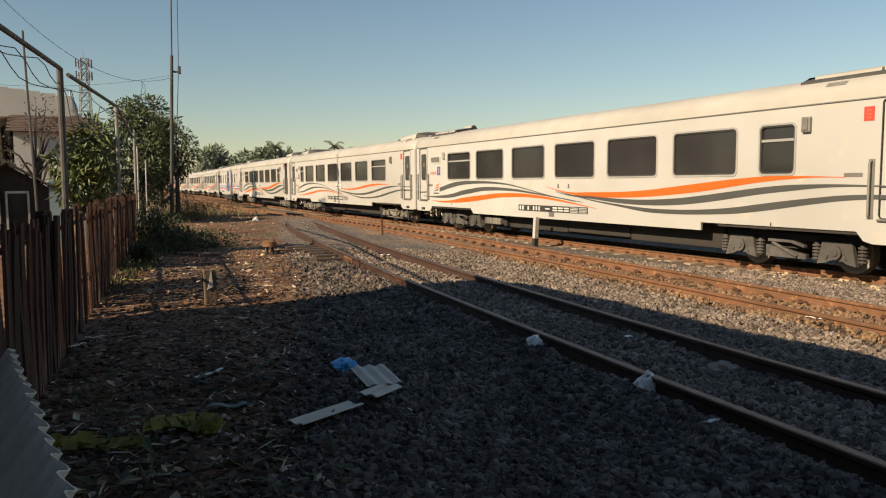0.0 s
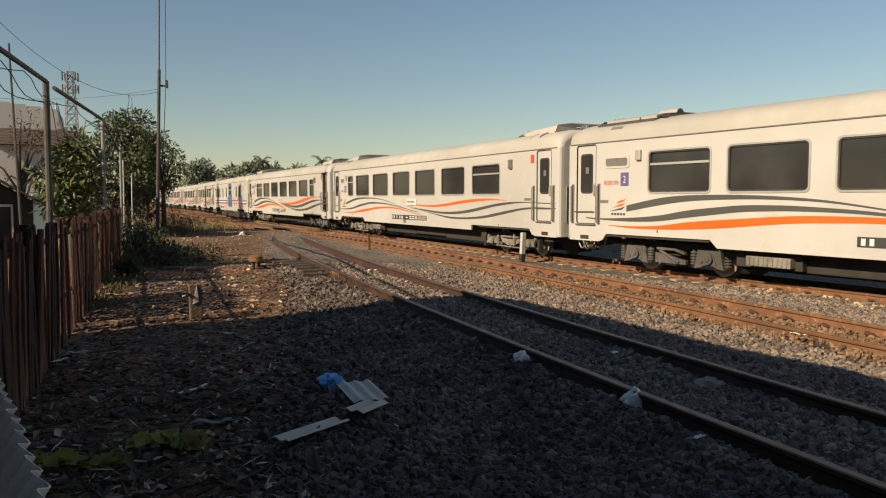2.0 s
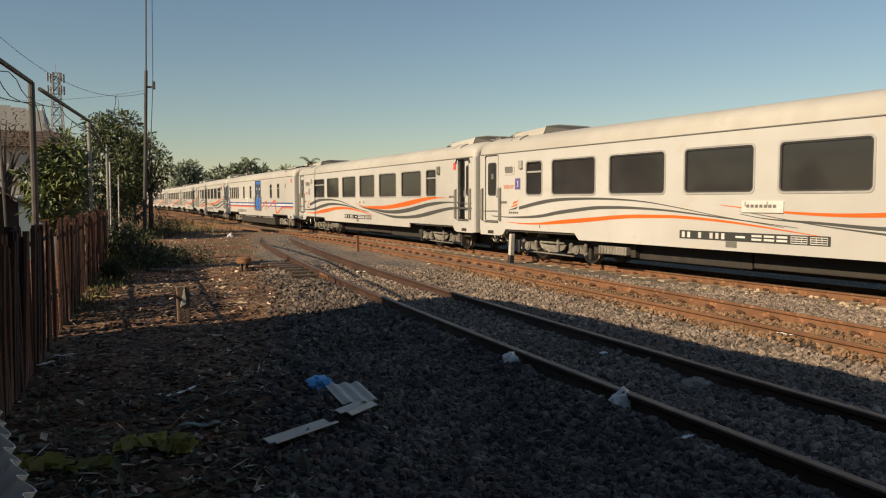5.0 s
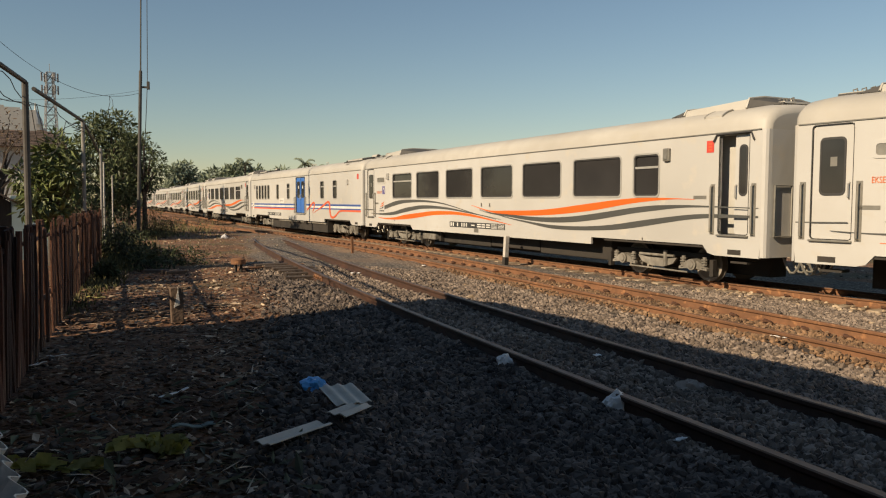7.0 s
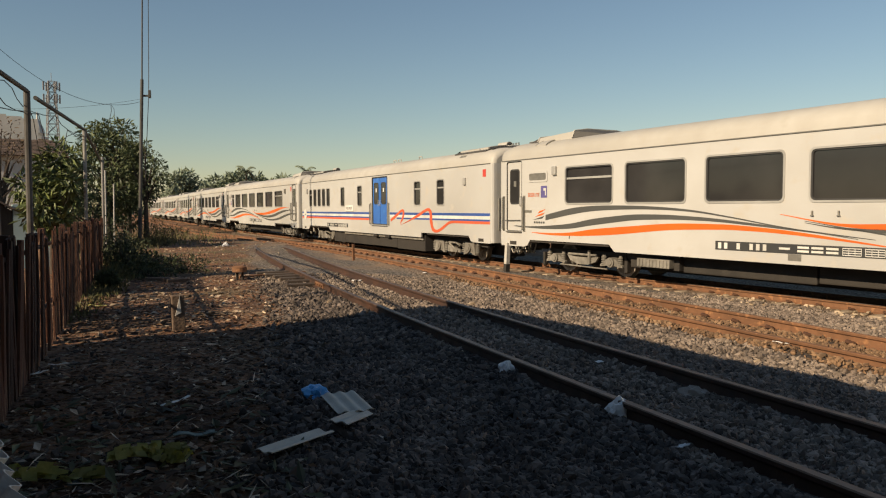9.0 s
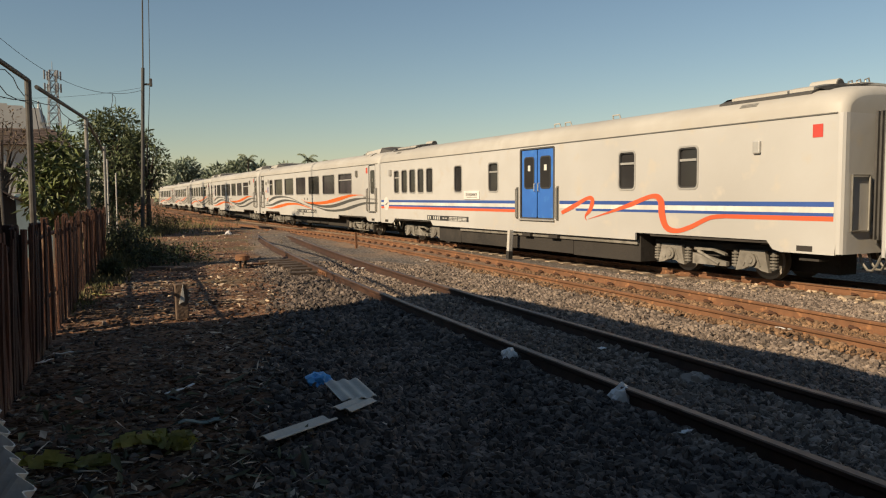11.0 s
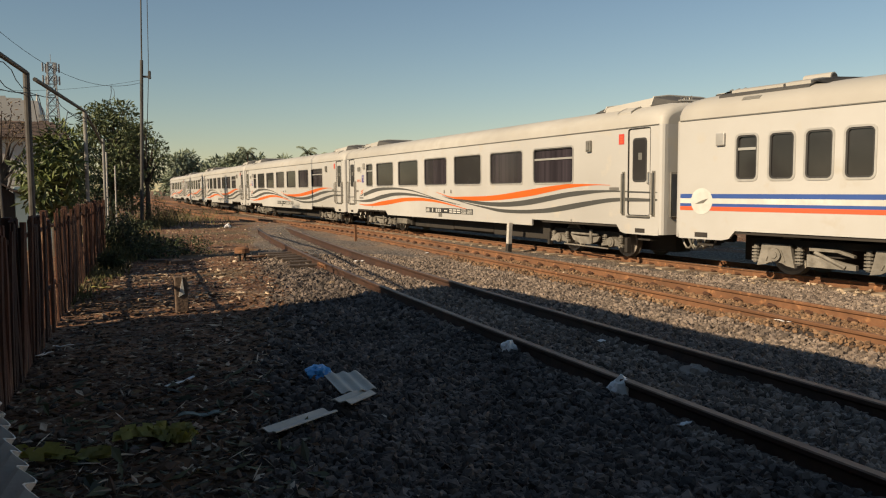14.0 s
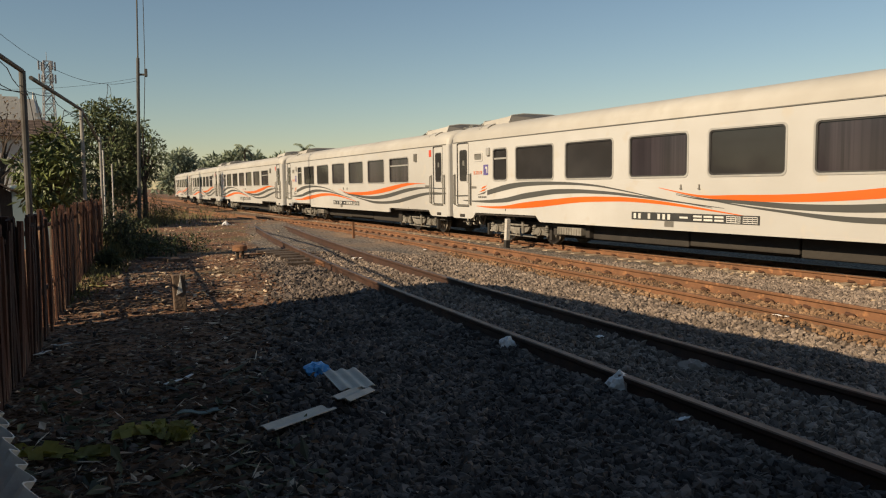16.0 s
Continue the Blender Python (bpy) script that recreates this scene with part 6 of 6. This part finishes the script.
def minaret():
    m = empty("minaret", "distant pale minaret with a pointed dome", "minaret", pose(-13.3, 66.6, 0))
    bm = bmesh.new()
    rod(bm, (0, 0, 0), (0, 0, 7.4), 0.55, 0.5, 12)
    rod(bm, (0, 0, 7.3), (0, 0, 7.5), 0.8, 0.8, 12)
    part("shaft", bm, M_PLASTER, m)
    bm = bmesh.new()
    z, pr = 7.5, [(0.5, 0), (0.56, 0.3), (0.46, 0.7), (0.25, 1.1), (0.08, 1.5), (0.04, 2.0)]
    for (r0, a), (r1, b) in zip(pr, pr[1:]):
        rod(bm, (0, 0, z + a), (0, 0, z + b), r0, r1, 12)
    part("dome", bm, M_ALU, m)


minaret()


# ---- things on the ground ----
def rest(x, y):
    return ground_z(x, y) + ground_rough(x, y)


def marker_post(name, label, x, y, w, d, h, material, foot=None):
    bm = bmesh.new()
    box(bm, -w / 2, w / 2, -d / 2, d / 2, -0.12, h, 0.012)
    for v in bm.verts:
        v.co += Vector((noise.noise(v.co * 9), noise.noise(v.co * 7 + Vector((3, 3, 3))), 0)) * 0.01
    ob = tagged(part(name, bm, material, m=pose(x, y, rest(x, y), random.uniform(-2, 2), random.uniform(-2, 2), 12)), label, "post")
    if foot:
        bm = bmesh.new()
        box(bm, -w / 2 - 0.008, w / 2 + 0.008, -d / 2 - 0.008, d / 2 + 0.008, -0.1, foot, 0.01)
        part("dark_foot", bm, M_UNDER, ob, "dark painted foot")
    return ob


marker_post("marker_post", "white wooden marker post with a dark foot beside the main track", 8.17, 20.17, 0.13, 0.12, 0.86, M_POST, 0.24)
marker_post("short_post", "thin rusty short post between tracks", 4.18, 23.06, 0.075, 0.06, 0.52, M_RUST)
stump = marker_post("concrete_stump", "broken brown concrete stump on the earth", -0.43, 9.5, 0.15, 0.13, 0.44, M_CONC)
bm = bmesh.new()
box(bm, -0.04, 0.03, -0.076, -0.060, 0.20, 0.41)
for v in bm.verts:
    v.co += Vector((0.25 * (v.co.z - 0.2) * (1 if v.co.x < 0 else -0.3), 0, 0.03 * (v.co.x > 0)))
part("pale_patch", bm, M_PLASTER, stump, "pale chipped patch")


def switch_stand():
    s = empty("switch_stand", "rusty point-lever stand with a round weight", "switch stand", pose(0.5, 16.1, rest(0.5, 16.1)))
    bm = bmesh.new()
    rod(bm, (0, 0, 0.17), (0, 0, 0.27), 0.155, 0.15, 18)
    rod(bm, (0, 0, 0.27), (0, 0, 0.30), 0.15, 0.09, 18)
    part("weight", bm, M_RUST, s, "round rusty weight")
    for x in (-0.05, 0.06):
        bm = bmesh.new()
        rod(bm, (x, 0, -0.05), (x, 0, 0.19), 0.028, seg=8)
        part("leg", bm, M_UNDER, s)
    bm = bmesh.new()
    rod(bm, (0.0, 0.1, 0.05), (1.5, 1.2, 0.03), 0.022, seg=6)
    part("throw_rod", bm, M_RUST, s)


switch_stand()
# old timbers under the points
for k, (x, y, a, L) in enumerate(((1.62, 14.25, 6, 0.34), (1.7, 14.8, 5, 0.36), (1.66, 15.35, 4, 0.40), (1.6, 15.95, 6, 0.42), (1.5, 16.6, 3, 0.45), (1.4, 17.3, 5, 0.5), (-1.0, 16.4, -14, 0.35), (-0.75, 16.1, 30, 0.22))):
    bm = bmesh.new()
    box(bm, -L, L, -0.1, 0.1, -0.05, 0.07, 0.015)
    for v in bm.verts:
        v.co.z += 0.01 * noise.noise(v.co * 5)
    tagged(part("timber", bm, M_TIMBER if k < 6 else M_CONC, m=pose(x, y, rest(x, y), 0, 0, a)), "old dark timber beside the points" if k < 6 else "loose grey concrete block by weeds", "timber" if k < 6 else "block")
# bolted joint on the near rail
bm = bmesh.new()
for s in (-1, 1):
    box(bm, s * 0.022 - 0.012, s * 0.022 + 0.012, -0.35, 0.35, 0.035, 0.115, 0.006)
    for k in range(4):
        rod(bm, (s * 0.03, -0.26 + 0.17 * k, 0.075), (s * 0.06, -0.26 + 0.17 * k, 0.075), 0.018, seg=6)
jx = x_near(13.7) - 0.5335
tagged(part("rail_joint", bm, M_RUST, m=pose(jx, 13.7, Z_NEAR - RAIL_H, 0, 0, 4)), "bolted rusty rail joint", "rail joint")


def piece(L, w, x, y, a, tilt, label, wave=0.146):
    ob = part("sheet_piece", corrugated(L, w, wave, 0.008), M_CEMENT, m=pose(x, y, rest(x, y) + 0.082, tilt, 0, a))
    tagged(ob, label, "roofing sheet", group="broken sheet pieces")


piece(0.26, 0.46, 1.0, 5.56, 187, -3, "broken pale corrugated sheet piece on ballast", 0.09)
piece(0.16, 0.36, 0.69, 4.85, -38, -4, "narrow broken corrugated strip on ballast", 0.09)
piece(0.14, 0.57, 0.20, 4.39, -46, -3, "long broken corrugated strip on ballast", 0.1)


def crumpled(name, label, x, y, rx, ry, rz, material, seed, category, z=0.0):
    bm = bmesh.new()
    bmesh.ops.create_icosphere(bm, subdivisions=3, radius=1.0)
    for v in bm.verts:
        p = v.co.copy()
        q = p * 2.1 + Vector((seed * 3.7, seed, 0))
        n1 = noise.noise(q * 0.6) * 0.45 + abs(noise.noise(q * 1.1)) * 0.35 + noise.noise(q * 2.4) * 0.13
        p *= 0.75 + n1
        v.co = (p.x * rx, p.y * ry, max(-0.25, p.z) * rz)
    tagged(part(name, bm, material, m=pose(x, y, rest(x, y) + 0.22 * rz + z, 0, 0, seed * 40)), label, category)


crumpled("plastic_bag", "crumpled blue plastic bag on the ballast edge", 0.73, 5.76, 0.125, 0.10, 0.10, M_BLUEBAG, 1, "bag")
crumpled("plastic_bag", "crumpled white plastic bag against the near rail", 2.665, 4.49, 0.10, 0.105, 0.13, M_BAG, 2, "bag", -0.035)
crumpled("plastic_bag", "small pale crumpled bag on ballast", 2.40, 5.92, 0.085, 0.075, 0.10, M_BAG, 3, "bag")
crumpled("plastic_bag", "dusty grey plastic bag between the rails", 3.50, 4.84, 0.14, 0.09, 0.10, M_BAGGREY, 4, "bag", -0.03)
crumpled("plastic_bag", "pale crumpled litter beyond the siding", 6.35, 6.9, 0.12, 0.08, 0.06, M_BAGGREY, 5, "bag")
crumpled("plastic_bag", "white crumpled litter on the earth", 0.45, 31.8, 0.22, 0.16, 0.13, M_BAG, 6, "bag")
for k, (x, y, a, L, w, m_, lab) in enumerate(((2.74, 14.72, 30, 0.26, 0.10, M_BAG, "pale foam scrap between rails"), (6.1, 6.83, -75, 0.19, 0.05, M_BAG, "white plastic strip on ballast"), (5.4, 19.6, 10, 0.16, 0.08, M_BAG, "white scrap beside rusty track"), (4.9, 17.4, 60, 0.14, 0.1, M_BAG, "pale litter scrap on ballast"), (-1.7, 12.2, 10, 0.26, 0.16, M_LEAFYEL, "yellow plastic scrap by the fence"), (-1.52, 7.3, 70, 0.24, 0.09, M_BAG, "pale card leaning by the fence"), (0.6, 31.5, 0, 0.6, 0.12, M_BAG, "white litter strip in distance"), (-1.43, 7.75, 8, 0.18, 0.08, M_BAG, "white paper scrap on earth"), (-0.14, 5.05, 4, 0.27, 0.13, M_CARTON, "flattened grey-green carton on earth"), (-0.3, 5.9, 50, 0.3, 0.03, M_BAG, "thin white stick on earth"), (3.33, 5.98, 10, 0.07, 0.06, M_BAG, "white scrap by the rail"), (2.62, 3.7, 20, 0.10, 0.05, M_BAG, "small white scrap on ballast"))):
    bm = bmesh.new()
    n = 6
    rows = []
    for i in range(n + 1):
        u = i / n
        b_ = 0.10 * L * noise.noise((u * 2.5, k * 3.1, 0))
        rows.append([bm.verts.new(((u - 0.5) * L, s * w / 2 * (0.75 + 0.5 * noise.noise((u * 4, k, s))), b_ + 0.02 + t)) for s in (-1, 1) for t in (0, 0.006)])
    for a_, b_ in zip(rows, rows[1:]):
        for i, j in ((0, 1), (1, 3), (3, 2), (2, 0)):
            bm.faces.new((a_[i], a_[j], b_[j], b_[i]))
    bm.faces.new((rows[0][0], rows[0][2], rows[0][3], rows[0][1]))
    bm.faces.new((rows[-1][0], rows[-1][1], rows[-1][3], rows[-1][2]))
    bmesh.ops.recalc_face_normals(bm, faces=bm.faces)
    tagged(part("litter_scrap", bm, m_, m=pose(x, y, rest(x, y) + 0.012, random.uniform(-8, 8), 0, a)), lab, "litter")


def banana_leaf(x, y, a, L, w, label, seed):
    """A midrib with torn strips on both sides."""
    rnd = random.Random(seed)
    bm = bmesh.new()
    bend = rnd.uniform(-0.25, 0.25)
    rib = lambda u: Vector((L * (u - 0.5), bend * L * (u - 0.5) ** 2, 0.022 + 0.012 * math.sin(u * 7)))
    n = 13
    for i in range(n):
        u0, u1 = i / n, min(1.0, (i + rnd.choice((1.0, 1.3, 1.7))) / n)
        for s in (-1, 1):
            ln = w * math.sin(math.pi * (0.08 + 0.88 * u0)) ** 0.6 * rnd.uniform(0.55, 1.25)
            sk, z1, z2 = rnd.uniform(-0.03, 0.13) * L, rnd.uniform(0.01, 0.07), rnd.uniform(0.0, 0.05)
            p = [rib(u0), rib(u1), rib(u1) + Vector((sk * 0.5, s * ln * 0.55, z1)), rib(u1) + Vector((sk, s * ln, z2)), rib(u0) + Vector((sk, s * ln * rnd.uniform(0.85, 1.1), z2 + 0.004)), rib(u0) + Vector((sk * 0.5, s * ln * 0.55, z1))]
            v = [bm.verts.new(q) for q in p]
            bm.faces.new((v[0], v[1], v[2], v[5]))
            bm.faces.new((v[5], v[2], v[3], v[4]))
    bmesh.ops.solidify(bm, geom=bm.faces[:], thickness=0.002)
    polytube(bm, [rib(u / 8) for u in range(9)], 0.008, 6)
    tagged(part("banana_leaf", bm, M_LEAFYEL, m=pose(x, y, rest(x, y) + 0.015, 0, 0, a)), label, "leaf", group="fallen banana leaves")


banana_leaf(-0.40, 4.62, 8, 0.44, 0.10, "torn yellow-green banana leaf lying on earth", 3)
banana_leaf(-0.30, 4.52, -38, 0.30, 0.08, "crumpled yellow-green banana leaf lying on earth", 5)
banana_leaf(-0.86, 4.42, -14, 0.60, 0.085, "dull green banana leaf lying on earth", 8)


# ---- ballast stones and litter, uncountable ----
def scatter(name, label, category, count, seed, accept, size, flat_, material, near_bias, near=2.7, reach=17.0):
    rng = np.random.default_rng(seed)
    t = (1 + 5 ** 0.5) / 2
    iv = np.array([(-1, t, 0), (1, t, 0), (-1, -t, 0), (1, -t, 0), (0, -1, t), (0, 1, t), (0, -1, -t), (0, 1, -t), (t, 0, -1), (t, 0, 1), (-t, 0, -1), (-t, 0, 1)]) / 1.9
    fi = np.array([(0, 11, 5), (0, 5, 1), (0, 1, 7), (0, 7, 10), (0, 10, 11), (1, 5, 9), (5, 11, 4), (11, 10, 2), (10, 7, 6), (7, 1, 8), (3, 9, 4), (3, 4, 2), (3, 2, 6), (3, 6, 8), (3, 8, 9), (4, 9, 5), (2, 4, 11), (6, 2, 10), (8, 6, 7), (9, 8, 1)])
    pos = []
    while len(pos) < count:
        r = near * (reach / near) ** (rng.random() ** near_bias)
        a = radians(rng.uniform(-22, 50))
        x, y = r * math.sin(a), r * math.cos(a)
        if accept(x, y, rng.random()):
            pos.append((x, y, rest(x, y)))
    pos = np.array(pos)
    sc = rng.uniform(size[0], size[1], (count, 1, 1)) * (1 + 0.45 * rng.normal(size=(count, 1, 3)).clip(-1, 1))
    sc[:, :, 2] *= flat_
    v = iv[None] * (1 + 0.28 * rng.normal(size=(count, 12, 1)).clip(-1.5, 1.5)) * sc
    a = rng.uniform(0, 2 * np.pi, count)
    c, s = np.cos(a)[:, None], np.sin(a)[:, None]
    tl = rng.normal(scale=0.35, size=(count, 1))
    x, y, z = v[:, :, 0], v[:, :, 1], v[:, :, 2]
    z = z + tl * x * flat_
    v = np.stack([x * c - y * s, x * s + y * c, z], 2)
    v += pos[:, None, :] + np.array([0, 0, 1]) * (sc[:, :, 2:3] * 0.45)
    f = (fi[None] + (np.arange(count) * 12)[:, None, None]).reshape(-1, 3)
    me = bpy.data.meshes.new(name)
    me.from_pydata(v.reshape(-1, 3).tolist(), [], f.tolist())
    me.materials.append(material)
    return tagged(new(name, me), label, category, kind="stuff")


def clear_of_rails(x, y):
    return all(min(abs(x - f(y) - s * 0.5335) for s in (-1, 1)) > 0.075 for f in (x_near, x_middle, x_main))


def on_bed(x, y, u):
    return u < 0.012 + 0.99 * ballast_amount(x, y) and x < x_main(y) - 1.08 and clear_of_rails(x, y)


def rusty(x, y):
    return rust_amount(x, y) > 0.3


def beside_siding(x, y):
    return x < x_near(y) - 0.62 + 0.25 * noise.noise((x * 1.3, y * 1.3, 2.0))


# stones on the shaded side of the siding get the shade-darkened colour
scatter("basalt_stones", "loose ballast stones beside the siding, coloured darker for the shade", "stones", 26000, 4, lambda x, y, u: on_bed(x, y, u) and not rusty(x, y) and beside_siding(x, y) and y < 15 and x < x_near(y) - 0.5, (0.016, 0.034), 0.8, M_STONE_SHADE, 0.75, 2.5)
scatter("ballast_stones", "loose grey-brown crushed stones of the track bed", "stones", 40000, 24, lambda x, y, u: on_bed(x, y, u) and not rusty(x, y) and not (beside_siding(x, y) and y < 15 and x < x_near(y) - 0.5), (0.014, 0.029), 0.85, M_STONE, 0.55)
scatter("rusty_stones", "rust-stained crushed stones round the far tracks", "stones", 9000, 14, lambda x, y, u: on_bed(x, y, u) and rusty(x, y), (0.014, 0.028), 0.85, M_STONE_RUST, 0.4)
scatter("earth_litter", "scraps, wood chips and paper bits on the earth", "litter", 1300, 5, lambda x, y, u: u > 0.06 + ballast_amount(x, y) * 0.935 and x > fence_x(y) + 0.05, (0.006, 0.034), 0.25, M_DEBRIS, 0.75)
scatter("earth_rubble", "pale chips, clods and rubbish on the open earth", "litter", 2600, 15, lambda x, y, u: x > fence_x(y) + 0.5 and u > 0.15 + ballast_amount(x, y) * 0.84, (0.012, 0.045), 0.45, M_DEBRIS, 0.8, 10.5, 42.0)
scatter("dry_leaves", "fallen brown leaves and clods on the earth", "leaves", 4200, 6, lambda x, y, u: u > ballast_amount(x, y) * 1.1 and x > fence_x(y) + 0.03, (0.012, 0.035), 0.35, M_LEAFLIT, 0.75)
def flakes(name, label, count, seed, size, material, accept, near=2.6, reach=11.0, bias=0.8, aspect=0.5):
    """Curled leaves, scraps and strips lying flat on the earth, each with a fold along its middle."""
    rng = np.random.default_rng(seed)
    verts, faces = [], []
    while len(faces) < count * 4:
        r = near * (reach / near) ** (rng.random() ** bias)
        a = radians(rng.uniform(-24, 22))
        x, y = r * math.sin(a), r * math.cos(a)
        if not accept(x, y, rng.random()):
            continue
        L = size * rng.uniform(0.45, 1.35)
        w = L * aspect * rng.uniform(0.4, 1.1)
        t, tip = rng.uniform(0, 2 * math.pi), rng.normal(scale=0.22)
        d, sd = Vector((math.cos(t), math.sin(t), tip)), Vector((-math.sin(t), math.cos(t), rng.normal(scale=0.3)))
        p = Vector((x, y, rest(x, y) + 0.012 + abs(tip) * L * 0.5 + rng.uniform(0, 0.012)))
        fold, k = Vector((0, 0, w * rng.uniform(-0.35, 0.5))), len(verts)
        verts += [p - d * L * 0.5, p + sd * w * 0.5 + d * L * rng.uniform(-0.2, 0.15) + fold, p, p - sd * w * 0.5 + d * L * rng.uniform(-0.2, 0.15) + fold, p + d * L * 0.5]
        faces += [(k, k + 2, k + 1), (k + 1, k + 2, k + 4), (k, k + 3, k + 2), (k + 2, k + 3, k + 4)]
    me = bpy.data.meshes.new(name)
    me.from_pydata([tuple(v) for v in verts], [], faces)
    me.materials.append(material)
    return tagged(new(name, me), label, "litter", kind="stuff")


def on_earth(x, y, u):
    return x > fence_x(y) + 0.06 and u > 0.04 + 0.93 * smooth01(0.25, 1.0, x) and not (x < -0.35 and y < 3.3)


flakes("fallen_leaves", "rotting brown leaves strewn on the dark earth", 1500, 71, 0.085, M_OLDLEAF, on_earth)
flakes("cut_leaves", "dull green cut leaves and stalks on the earth", 380, 72, 0.13, M_CUTLEAF, lambda x, y, u: on_earth(x, y, u) and y < 6.2 and x < 0.55, 2.6, 6.5, 0.8, 0.38)
flakes("paper_scraps", "pale paper and plastic scraps strewn on the earth", 420, 73, 0.08, M_PAPER, lambda x, y, u: on_earth(x, y, u) or u < 0.05, 2.6, 16.0, 0.75, 0.6)
flakes("wood_chips", "thin pale sticks and wood chips on the earth", 320, 74, 0.15, M_PAPER, on_earth, 2.6, 12.0, 0.8, 0.10)
scatter("rubble", "pale broken stones along the main track", "stones", 240, 8, lambda x, y, u: abs(x - x_main(y) + 1.15) < 0.45 or (u < 0.03 and x > 0.9), (0.022, 0.055), 0.6, M_DEBRIS, 0.25)


motions()
